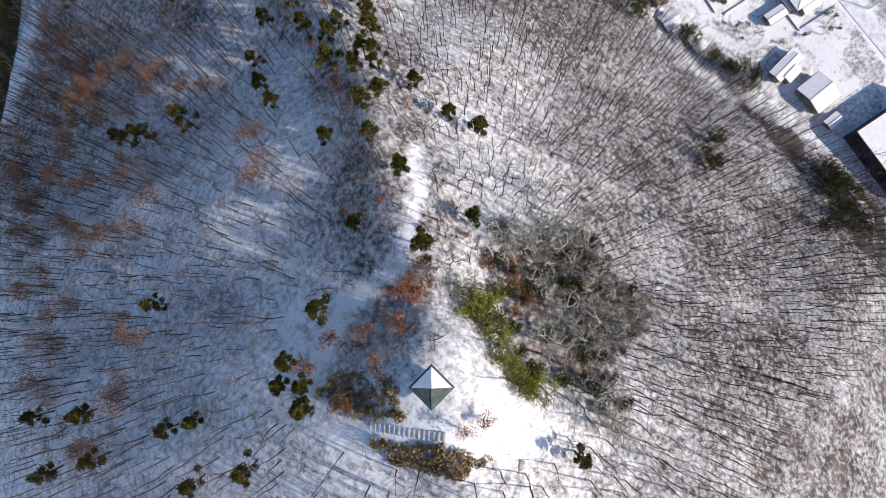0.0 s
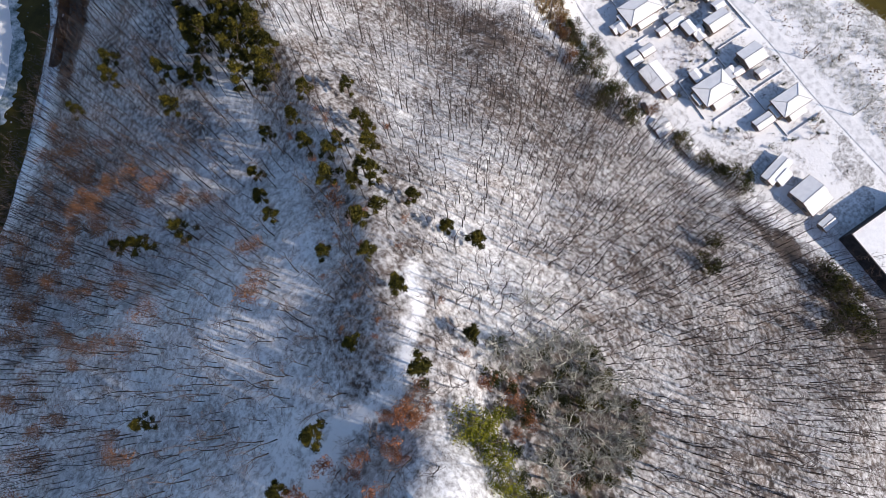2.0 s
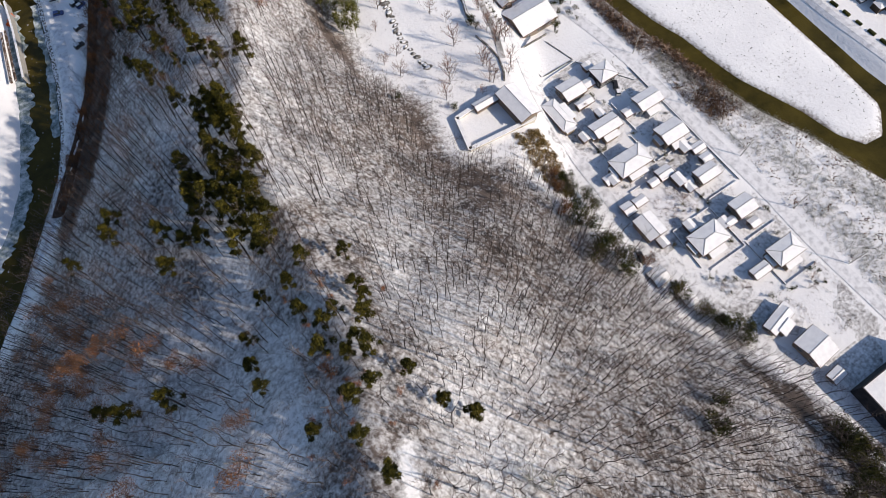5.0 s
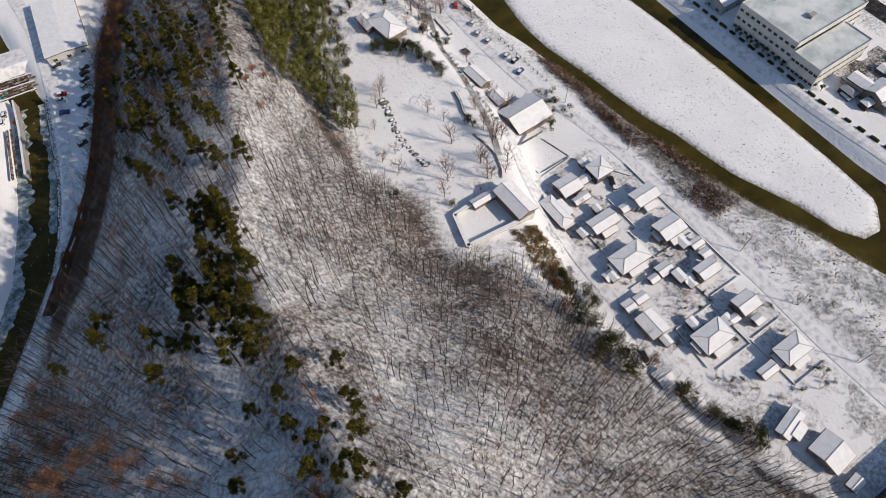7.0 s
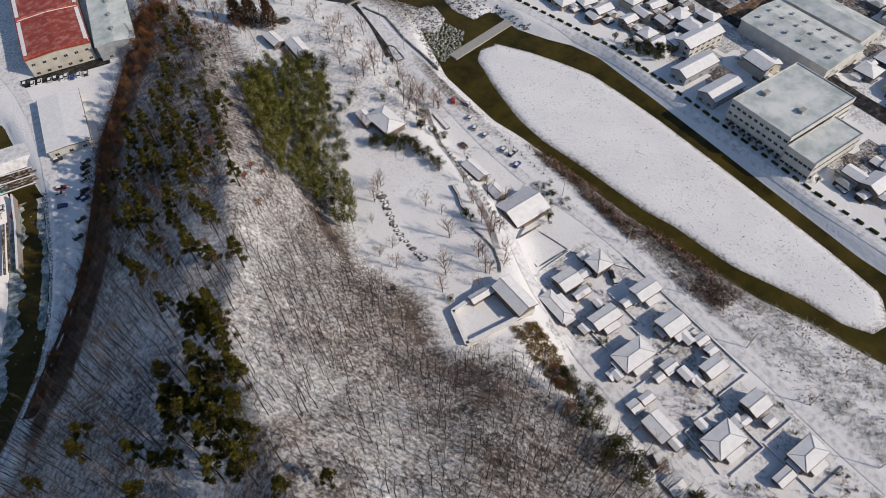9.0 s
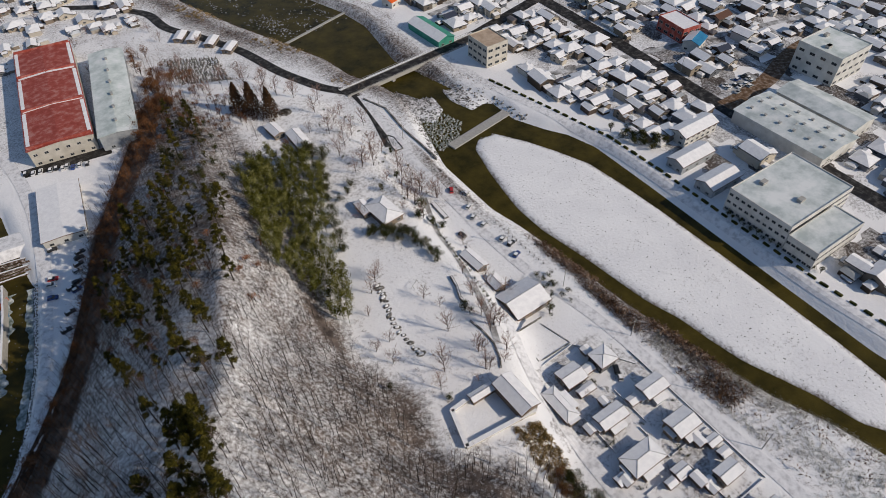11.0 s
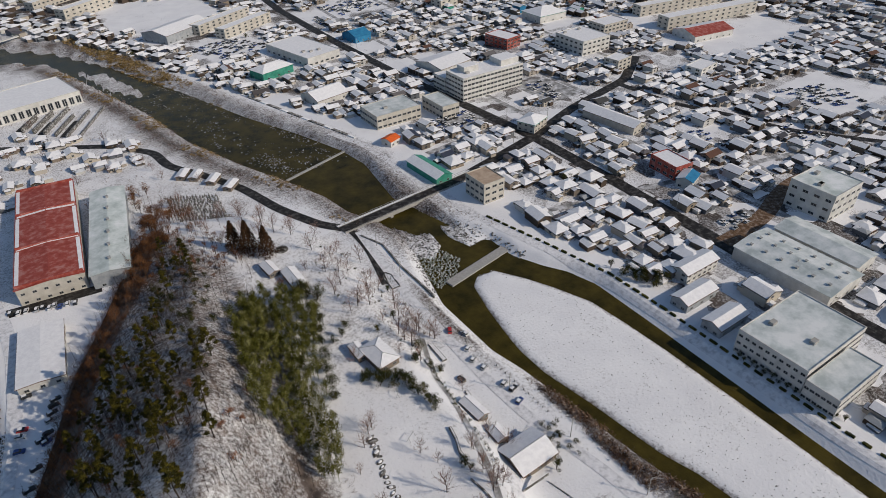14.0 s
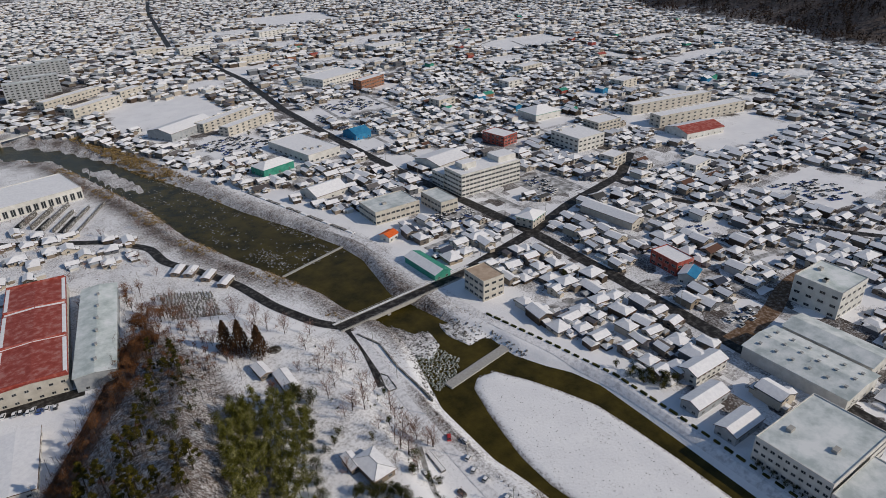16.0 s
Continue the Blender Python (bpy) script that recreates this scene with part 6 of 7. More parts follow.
TUFT = [tuft(r, 7, 1.15) for _ in range(4)]
sets = [[] for _ in TUFT]
for (x, y, st) in spots:
    for _ in range(2 if y < 500 else 1 if y < 1000 or r.random() < .4 else 0):
        a, q = r.uniform(0, 6.28), r.uniform(4.5, 7.5)
        xx, yy = x + q * math.cos(a), y + q * math.sin(a)
        sets[r.randrange(4)].append(place(xx, yy, 0.0, r.uniform(0, 6.28), r.uniform(.6, 1.7)))
conif = [tuft(r, 26, 1.9) for _ in range(3)]
woodsets = [[] for _ in conif]
for (x, y, st) in spots:
    if r.random() < (.11 if y < 500 else .17):
        woodsets[r.randrange(3)].append(place(x + r.uniform(5, 7) * r.choice((-1, 1)), y + r.uniform(-6, 6), .6, r.uniform(0, 6.28), r.uniform(.8, 1.7)))
tagged(new("town_greenery", merged("town_greenery", list(zip(conif, woodsets)), [M_EVER])), "dark evergreen trees and brown hedges among the roofs", "trees", kind="stuff")
gar = tagged(new("garden_shrubs"), "dark garden shrubs and hedges between the town houses", "shrubs", kind="stuff")
part("foliage", merged("foliage", list(zip(TUFT, sets)), [M_GARDEN]), None, gar)
for x, y, k in ((217, 653, 1.6), (365, 500, 2), (361, 493, 1.8), (392, 678, 1.6), (394, 644, 1.8), (389, 603, 2), (390, 625, 1.5), (264, 266, 1.7), (268, 267, 1.5), (238, 172, 1.4), (233, 181, 1.4), (230, 188, 1.3), (231, 173, 1.2), (226, 194, 1.2), (236, 177, 1.3), (552, 382, 1.5), (561, 780, 2.2), (353, 287, 1.4), (344, 294, 1.3), (34, 960, 1.8), (56, 941, 1.8), (997, 699, 3), (260, 147, 1.2), (261, 139, 1.1), (283, 121, 1.2)):
    plant("evergreen_tree", x, y, r.uniform(0, 6), k * .85, r.choice(P_EVER), "dark evergreen tree among snowy town roofs", "town trees")

# ---- the road bridge and the far footbridge ----
def beam(name, x0, x1, y0, y1, z0, z1, m, root):
    part(name, Geo().box(x0, y0, z0, x1, y1, z1), m, root)


bridge = tagged(new("bridge"), "two-lane road bridge with concrete girders over the river", "bridge")
bridge.matrix_basis = place(184, 303, 0, math.atan2(8, 88))
part("deck", Geo().box(-46, -4.6, -0.6, 46, 4.6, 0.3), M_CONCRETE, bridge)
part("carriageway", Geo().box(-46, -3.9, 0.3, 46, 2.6, 0.34), M_ASPHALT, bridge, "wet dark asphalt")
part("footway", Geo().box(-46, 2.9, 0.3, 46, 4.3, 0.5), M_SNOW, bridge, "footway under clean snow")
for y in (-3.4, 0, 3.4):
    beam("girder", -46, 46, y - .35, y + .35, -2.0, -.6, M_CONCRETE, bridge)
for x in (-16, 16):
    part("pier", Geo().box(x - .9, -3.6, -5.5, x + .9, 3.6, -2.0), M_CONCRETE, bridge)
for y in (-4.45, 4.45, 2.75):
    beam("rail", -46, 46, y - .05, y + .05, 1.15, 1.25, M_FRAME, bridge)
    for i in range(24):
        x = -46 + 4 * i
        part("rail_post", Geo().box(x - .06, y - .06, .3, x + .06, y + .06, 1.15), M_FRAME, bridge)
for y in (-4.1, 2.7):
    beam("kerb", -46, 46, y - .12, y + .12, .3, .52, M_CONCRETE, bridge)
fb = tagged(new("footbridge"), "slender pale bridge crossing the upstream river", "bridge")
fb.matrix_basis = place(40, 795, 2.6, math.atan2(41, 75))
part("deck", Geo().box(-75, -2.2, -.8, 75, 2.2, .2), M_PALE, fb)
for x in (-30, 0, 30):
    part("pier", Geo().box(x - .8, -1.6, -8, x + .8, 1.6, -.8), M_CONCRETE, fb)
for y in (-2.1, 2.1):
    beam("rail", -75, 75, y - .06, y + .06, 1.0, 1.15, M_PALE, fb)

# ---- weirs, blocks, river stones ----
weir = tagged(new("weir"), "low concrete weir across the dark river", "weir")
for (x0, y0), (x1, y1), wd, top in (((138, 371), (187, 386), 1.6, -2.75), ((160, 232), (199, 239), 5.0, -2.55)):
    n = math.dist((x0, y0), (x1, y1))
    part("sill", Geo().box(0, -wd / 2, -6, n, wd / 2, top), M_CONCRETE, weir).matrix_basis = place(x0, y0, 0, math.atan2(y1 - y0, x1 - x0))
BLOCKS = [(156, 258), (154, 232), (168, 236), (176, 246), (171, 260)]
g = Geo()
for a in ((1, 0, 0), (-.5, .87, 0), (-.5, -.87, 0)):
    g.tube([(0, 0, .45), (a[0] * .9, a[1] * .9, .1)], [.3, .2], 5)
g.tube([(0, 0, .4), (0, 0, 1.2)], [.3, .2], 5)
bm_ = mesh_of("wave_block", g, [M_BLOCK])
for x, y in scatter(r, 170, (153, 231, 178, 262), lambda x, y: pt_in(x, y, BLOCKS), 1.45):
    o = tagged(new("wave_block", bm_), "grey-green concrete river block dusted with snow", "concrete block", "river blocks")
    o.matrix_basis = place(x, y, -3.55, r.uniform(0, 6.28), r.uniform(.9, 1.2))


def stone(rng):
    g = Geo()
    p = []
    for k, (zz, rr) in enumerate(((-.3, .7), (.1, 1), (.5, .55))):
        for i in range(6):
            a = i * 1.047 + k * .4
            q = rr * rng.uniform(.75, 1.15)
            p.append((q * math.cos(a), q * .8 * math.sin(a), zz))
    g.add(p, [(6 * k + i, 6 * k + (i + 1) % 6, 6 * k + 6 + (i + 1) % 6, 6 * k + 6 + i) for k in range(2) for i in range(6)] + [tuple(range(12, 18))])
    return g


STONES = [stone(r) for _ in range(4)]
sets = [[] for _ in STONES]
for x, y in scatter(r, 900, (154, 30, 205, 230), lambda x, y: pt_in(x, y, ISLAND)):
    sets[r.randrange(4)].append(place(x, y, zat(x, y) - .02, r.uniform(0, 6.28), r.uniform(.08, .28)))
shoals = scatter(r, 34, (70, 392, 186, 600), lambda x, y: pt_in(x, y, WATER)) + scatter(r, 16, (130, 374, 190, 405), lambda x, y: pt_in(x, y, WATER))
for cx, cy in shoals:
    for _ in range(r.randrange(10, 34)):
        u, v = r.gauss(0, 9), r.gauss(0, 1.8)
        x, y = cx - .27 * u + .96 * v, cy + .96 * u + .27 * v
        if pt_in(x, y, WATER) and y > 375:
            sets[r.randrange(4)].append(place(x, y, -3.45, r.uniform(0, 6.28), r.uniform(.2, .85)))
for x, y in scatter(r, 500, (145, 228, 205, 300), lambda x, y: -3.6 < zat(x, y) < -1.0):
    sets[r.randrange(4)].append(place(x, y, zat(x, y), r.uniform(0, 6.28), r.uniform(.3, .8)))
for x, y in scatter(r, 160, (-75, 135, -20, 260), lambda x, y: pt_in(x, y, BROOK)):
    sets[r.randrange(4)].append(place(x, y, -3.5, r.uniform(0, 6.28), r.uniform(.15, .5)))
tagged(new("river_stones", merged("river_stones", list(zip(STONES, sets)), [M_STONE])), "scattered grey river stones in snow and water", "stones", kind="stuff")

# ---- river bank scrub ----
sets = [[] for _ in BRUSH]
for x, y in scatter(r, 2300, (145, -30, 190, 165), lambda x, y: not pt_in(x, y, WATER) and x > 148.5 and r.random() < .12 + .88 * (y > 66) and (r.random() < .35 + .65 * (math.sin(x * .35 + y * .05) * math.sin(y * .12) > -.1))):
    sets[r.randrange(5)].append(place(x, y, zat(x, y), r.uniform(0, 6.28), r.uniform(.6, 1.3)))
for x, y in scatter(r, 2200, (20, 255, 215, 780), lambda x, y: not pt_in(x, y, WATER) and near_line(x, y, WATER, 16)):
    sets[r.randrange(5)].append(place(x, y, zat(x, y), r.uniform(0, 6.28), r.uniform(.6, 1.5)))
bush = [[] for _ in TUFT]
for x, y in scatter(r, 1700, (145, -30, 190, 165), lambda x, y: not pt_in(x, y, WATER) and x > 149 and r.random() < .06 + .94 * (y > 66) and math.sin(x * .35 + y * .05) * math.sin(y * .12) + r.uniform(-.5, .5) > 0):
    bush[r.randrange(4)].append(place(x, y, zat(x, y), r.uniform(0, 6.28), r.uniform(.6, 1.7)))
for x, y in scatter(r, 1200, (-40, 300, 138, 640), lambda x, y: not pt_in(x, y, WATER) and not pt_in(x, y, HILL) and x < 140 - max(0, y - 395) * .28 and x > 56 - max(0, y - 415) and not near_line(x, y, HILLROAD, 5)):
    bush[r.randrange(4)].append(place(x, y, zat(x, y), r.uniform(0, 6.28), r.uniform(.4, 1.1)))
for x, y in scatter(r, 1300, (20, 255, 215, 780), lambda x, y: not pt_in(x, y, WATER) and near_line(x, y, WATER, 14)):
    bush[r.randrange(4)].append(place(x, y, zat(x, y), r.uniform(0, 6.28), r.uniform(.4, 1.1)))
frosty = [[] for _ in BRUSH]
for x, y in scatter(r, 3800, (150, -30, 190, 100), lambda x, y: not pt_in(x, y, WATER) and math.sin(x * .35 + y * .05) * math.sin(y * .12) + r.uniform(-.4, .4) < .1):
    frosty[r.randrange(5)].append(place(x, y, zat(x, y), r.uniform(0, 6.28), r.uniform(.6, 1.3)))
tagged(new("frosted_scrub", merged("frosted_scrub", list(zip(BRUSH, frosty)), [M_FROST])), "white frosted brushwood along the river bank", "scrub", kind="stuff")
tagged(new("bank_bushes", merged("bank_bushes", list(zip(TUFT, bush)), [M_SCRUB])), "brown withered bushes along the river bank", "bushes", kind="stuff")
tagged(new("bank_scrub", merged("bank_scrub", list(zip(BRUSH, sets)), [M_BRUSH])), "dry brown scrub along the snowy river bank", "scrub", kind="stuff")

# dry tan grass on the upstream banks
TANBANK = [(32, 856), (46, 814), (71, 782), (95, 691), (115, 611), (123, 590)]
sets = [[] for _ in blades]
for x, y in scatter(r, 800, (20, 580, 140, 870), lambda x, y: near_line(x, y, TANBANK, 9)):
    sets[r.randrange(4)].append(place(x, y, zat(x, y), r.uniform(0, 6.28), r.uniform(1.4, 2.8)))
for x, y in scatter(r, 500, (20, 300, 145, 700), lambda x, y: not pt_in(x, y, WATER) and near_line(x, y, WATER, 14) and math.sin(y * .09) > .1):
    sets[r.randrange(4)].append(place(x, y, zat(x, y), r.uniform(0, 6.28), r.uniform(.9, 1.8)))
tagged(new("bank_grass", merged("bank_grass", list(zip(blades, sets)), [M_GRASS])), "dry tan grass on the upstream river bank", "grass", kind="stuff")

# terraced water garden beside the white hall
tg = tagged(new("terraced_garden"), "dark stepped stone terraces in snow beside a hall", "terraced garden")
tg.matrix_basis = place(40, 540, zat(40, 540), radians(62), 1.7)
for i in range(6):
    part("terrace_wall", Geo().box(-17 + i * 2, -13 + i * 5, -.8, 15 - (i % 3) * 4, -12.3 + i * 5, 1.0 + .25 * i), M_STONE, tg)
    part("terrace_bed", Geo().box(-16 + i * 2, -12.2 + i * 5, -.6, 10 - (i % 2) * 8, -9.4 + i * 5, .12 + .05 * i), M_ASPHALT if i % 2 else M_SNOW, tg)

# clipped hedge blocks along the levee
def hedge(rng, n):
    core, leaves = Geo().box(-n / 2, -.45, -.2, n / 2, .45, .75), Geo()
    leaf_quads(leaves, rng, (0, 0, .5), (n * .62, .72, .62), 170, .3)
    return mesh_of("core", core, [M_EVER]), mesh_of("leaves", leaves, [M_EVER])


P_HEDGE = [hedge(r, n) for n in (2.8, 3.2, 3.6)]
for a, b in zip(LEVEE[4:], LEVEE[5:]):
    n = max(1, int(math.dist(a, b) / 4.9))
    for i in range(n):
        x, y = a[0] + (b[0] - a[0]) * i / n + 3.4, a[1] + (b[1] - a[1]) * i / n + .6
        if y > 20:
            o = tagged(new("hedge"), "dark clipped hedge block along the snowy levee", "hedge", "levee hedges")
            o.matrix_basis = place(x, y, zat(x, y), math.atan2(b[1] - a[1], b[0] - a[0]) + r.uniform(-.04, .04), r.uniform(.9, 1.1))
            c, l = r.choice(P_HEDGE)
            part("core", c, None, o)
            part("leaves", l, None, o)
grow("evergreen_bush", [(223.2, y) for y in range(101, 128, 3)] + [(225 - .1 * k, 84 + 2.8 * k) for k in range(6)], P_EVER, "dark shrub planted before the factory wall", "factory shrubs", .45, .75, .6)
grow("evergreen_tree", [(228, 180), (231, 177), (234, 174), (230, 184), (233, 180), (237, 175), (227, 187)], P_EDGE, "dense dark evergreen behind the levee hedge", "levee trees", .8, 1.15)

# concrete revetment panels of the upstream levee
rev = tagged(new("levee_revetment"), "row of dark concrete slabs on the snowy levee slope", "embankment")
for i in range(16):
    q = i / 16
    x, y = 196 - 34 * q, 396 + 122 * q
    part("slab", Geo().box(-3.4, -1.6, -.6, 3.4, 1.6, .25), M_STONE if i % 3 else M_SNOW, rev).matrix_basis = place(x, y, zat(x, y) + .1, math.atan2(122, -34), 1, .25)

# ---- park trees, hedges, lawn things ----
ribbon("road", [(142, 298), (142, 286), (141, 274), (137, 257), (134, 246)], 3.4, M_ASPHALT, "dark cleared lane into the park", lift=.1)
ribbon("path", [(104, 124), (109, 136), (113, 150), (117, 166), (119, 182), (124, 196), (128, 206)], 2.2, M_LANE, "trodden grey path below the lawn", "path", lift=.12, step=2)
for i in range(26):
    q = i / 25
    x, y = 110 + 9 * q + r.uniform(-.4, .4), 134 + 58 * q
    if r.random() < .8:
        plant("hedge_shrub", x + 2.4, y, r.uniform(0, 6), r.uniform(.7, 1.3), r.choice(P_SHRUB), "dark shrub in the hedge along the path", "path hedge")
PARKBARE = [(114, 234), (108, 229), (84, 171), (80, 167), (95, 119), (105, 130), (97, 125), (119, 205), (129, 211), (129, 230), (126, 268), (84, 125), (79, 121), (72, 138), (69, 145), (114, 249), (125, 247), (120, 202), (131, 205), (119, 209), (97, 203), (107, 131), (122, 143), (109, 147), (125, 173), (106, 137), (118, 149), (119, 271), (126, 280), (115, 281), (93, 138), (124, 300), (116, 312), (75, 371), (78, 361), (75, 335), (78, 326), (86, 333), (63, 344), (118, 230), (122, 238), (118, 259), (117, 217), (128, 218), (129, 210), (108, 245), (129, 243), (127, 223), (132, 203), (119, 192), (112, 262), (121, 256), (130, 252), (105, 268), (133, 268), (112, 300), (106, 308), (98, 306), (92, 312), (104, 318), (86, 318), (82, 312), (96, 324), (90, 340), (100, 345), (108, 330)]
P_PARK = []
for _ in range(4):
    a, b = bare_tree(rng, rng.uniform(5.8, 7.8), 1.95, .14, 4, 1.5, 26)
    P_PARK.append((mesh_of("trunk", a, [M_BARK]), mesh_of("crown", b, [M_TWIGRED])))
grow("bare_tree", PARKBARE, P_PARK, "spreading leafless park tree above the snow", "park trees", .85, 1.35)
PARKGREEN = [(99, 219), (95, 218), (102, 223), (98, 187), (102, 184), (106, 183), (107, 176), (108, 170), (108, 166), (132, 240), (120, 187), (116, 191), (104, 140), (79, 116), (112, 213), (123, 220), (66, 129), (130, 128), (133, 134), (134, 137)]
grow("bare_tree", scatter(r, 34, (-30, 395, 125, 640), lambda x, y: not pt_in(x, y, WATER) and x < 135 - (y - 395) * .28 and not near_line(x, y, HILLROAD, 5), 7), P_PARK, "leafless tree on the snowy near bank upstream", "upstream trees", .6, 1.0)
grow("bare_tree", [(113, 232)], P_PARK, "tall spreading tree with reddish bare twigs", "park trees", 1.5, 1.6, 0)
grow("park_shrub", scatter(r, 52, (108, 192, 136, 290), lambda x, y: not near_line(x, y, RIVERSIDE, 3.5), 3), P_SHRUB, "low dark shrub half buried in park snow", "park shrubs", .4, 1.1)
pl = tagged(new("planter"), "long pointed flower bed edged with dark stones", "flower bed")
pl.matrix_basis = place(137.5, 247, zat(137.5, 247), radians(84))
for (x0, y0), (x1, y1) in (((-6, -2), (4, -2)), ((4, -2), (7, 0)), ((7, 0), (4, 2)), ((4, 2), (-6, 2)), ((-6, 2), (-6, -2))):
    part("edging", Geo().tube([(x0, y0, .2), (x1, y1, .2)], [.3, .3], 6), M_STONE, pl)
g = Geo()
for _ in range(9):
    leaf_quads(g, r, (r.uniform(-5, 4), r.uniform(-1.3, 1.3), .4), (.7, .7, .4), 12, .4)
part("plants", g, M_GARDEN, pl)
grow("evergreen_bush", [(94, 193), (97, 192), (99, 190), (101, 189.5), (103, 189), (105, 186), (107, 182), (107, 179)], P_EDGE, "olive evergreen hedge bush beside the park house", "park hedge", .75, 1.05)
grow("evergreen_tree", PARKGREEN, P_EVER, "rounded dark evergreen standing in the snowy park", "park evergreens", .7, 1.15)
ORCHARD = (113, 45, 125, 56)
GARDENS = [(116, 97), (121, 97), (111, 79), (127, 48), (125, 53), (124, 31), (134, 31), (137, 12), (138, 6), (114, 24), (113, 19), (109, 40), (122, 12), (136, 33), (138, 25), (121, 49), (123, 98), (113, 79), (126, 79), (128, 66), (129, 63), (110, 64), (127, 45), (119, 47), (123, 45), (139, 9), (135, 8), (128, 10), (116, 22), (111, 27), (125, 93), (140, 79), (139, 40), (141, 33)]
grow("garden_shrub", GARDENS, P_SHRUB, "garden shrub beside a snowy village house", "garden shrubs", .8, 1.6, .8)
grow("bare_tree", [(136, 9), (139, 12), (133, 7), (112, 22), (116, 18), (122, 50), (118, 95)], P_PARK, "small leafless garden tree", "garden trees", .4, .6)
sets = [[] for _ in TUFT]
for _ in range(420):
    x, y = r.uniform(105, 142), r.uniform(-8, 108)
    if all(abs(x - v[1]) > v[3] / 2 + 1.2 or abs(y - v[2]) > v[4] / 2 + 1.2 for v in VILLAGE) and not near_line(x, y, LANE, 3) and not near_line(x, y, RIVERSIDE, 3):
        sets[r.randrange(4)].append(place(x, y, zat(x, y), r.uniform(0, 6.28), r.uniform(.25, .7)))
for _ in range(300):
    x, y = r.uniform(104, 143), r.uniform(-8, 112)
    if all(abs(x - v[1]) > v[3] / 2 + 1 or abs(y - v[2]) > v[4] / 2 + 1 for v in VILLAGE) and not near_line(x, y, LANE, 2.6) and not near_line(x, y, RIVERSIDE, 3) and math.sin(x * .4) * math.sin(y * .33) > 0:
        sets[r.randrange(4)].append(place(x, y, zat(x, y), r.uniform(0, 6.28), r.uniform(.3, .9)))
for v in VILLAGE[:16]:
    for _ in range(2):
        a = r.choice((0, 1.57, 3.14, 4.71)) + r.uniform(-.4, .4)
        x, y = v[1] + (v[3] / 2 + 2.4) * math.cos(a), v[2] + (v[4] / 2 + 2.4) * math.sin(a)
        if all(abs(x - q[1]) > q[3] / 2 + .8 or abs(y - q[2]) > q[4] / 2 + .8 for q in VILLAGE) and not near_line(x, y, LANE, 3.5) and not near_line(x, y, RIVERSIDE, 4):
            house(x, y, r.uniform(2.4, 3.8), r.uniform(1.8, 2.6), r.uniform(1.9, 2.4), "gable", r.choice((0, 90)), rise=.4, label="small snow-roofed garden shed beside a house", group="garden sheds", storeys=1, wins=(1, 1), name="shed")
yard = [[] for _ in BRUSH]
for x, y in scatter(r, 900, (100, -8, 142, 108), lambda x, y: math.sin(x * .31 + 1) * math.sin(y * .23 + .5) + r.uniform(-.3, .3) > .25 and all(abs(x - v[1]) > v[3] / 2 + .8 or abs(y - v[2]) > v[4] / 2 + .8 for v in VILLAGE) and not near_line(x, y, LANE, 2.8) and not near_line(x, y, RIVERSIDE, 3)):
    yard[r.randrange(5)].append(place(x, y, zat(x, y), r.uniform(0, 6.28), r.uniform(.4, .9)))
tagged(new("yard_brush", merged("yard_brush", list(zip(BRUSH, yard)), [M_BRUSH])), "brown leafless shrubs in the village gardens", "shrubs", kind="stuff")
brs = [[] for _ in BRUSH]
for x, y in scatter(r, 150, ORCHARD, lambda x, y: True):
    brs[r.randrange(5)].append(place(x, y, zat(x, y), r.uniform(0, 6.28), r.uniform(.5, 1.1)))
tagged(new("orchard_brush", merged("orchard_brush", list(zip(BRUSH, brs)), [M_TWIGRED])), "reddish-brown bare shrubs in a fenced garden plot", "shrubs", kind="stuff")
tagged(new("yard_plants", merged("yard_plants", list(zip(TUFT, sets)), [M_GARDEN])), "low snowy garden plants in the village yards", "plants", kind="stuff")

# stone edging of the lawn: large slabs with snow on them
line = [(84, 169), (83, 163), (81, 155), (80, 147), (80, 139), (81, 134)]
bmesh_list = [(mesh_of("rock", q, [M_STONE]), mesh_of("snow_cap", Geo().tube([(0, 0, .48), (.05, 0, .72)], [.5, .25], 7), [M_SNOW])) for q in STONES]
for a, b in zip(line, line[1:]):
    for i in range(4):
        x, y = a[0] + (b[0] - a[0]) * i / 4 + r.uniform(-.5, .5), a[1] + (b[1] - a[1]) * i / 4
        o = tagged(new("boulder"), "broad snow-capped stone slab edging the park lawn", "boulder", "lawn boulders")
        o.matrix_basis = place(x, y, zat(x, y), r.uniform(-.5, .5), r.uniform(.8, 1.3)) @ Matrix.Diagonal((r.uniform(1.0, 1.9), r.uniform(.9, 1.3), .7, 1))
        part("rock", bmesh_list[i][0], None, o)
        if r.random() < .7:
            part("snow_cap", bmesh_list[i][1], None, o)
# evergreens and bare trees between lawn and car park
grow("evergreen_tree", [(108, 181), (109, 176), (109, 172), (110, 168), (117, 192), (123, 200), (123, 186), (104, 142), (107, 187)], P_EDGE, "dark rounded evergreen beside the park lawn", "park evergreens", .65, 1.0)
grow("bare_tree", [(109, 146), (108, 140), (108, 134), (109, 130), (105, 121), (98, 124), (97, 148), (86, 173), (123, 206), (132, 203), (94, 155), (75, 159), (75, 145), (113, 156), (101, 117), (96, 118), (90, 116), (86, 130), (113, 198), (126, 212)], P_PARK, "spreading leafless park tree above the snow", "park trees", .6, 1.05)
grow("garden_shrub", [(138, 145), (139, 141), (142, 141), (137, 134), (139, 131), (141, 128), (141, 136), (140, 138), (138, 138), (142, 132)], P_SHRUB, "dark garden shrub beside the riverside hall", "garden shrubs", 1.0, 1.9, .8)
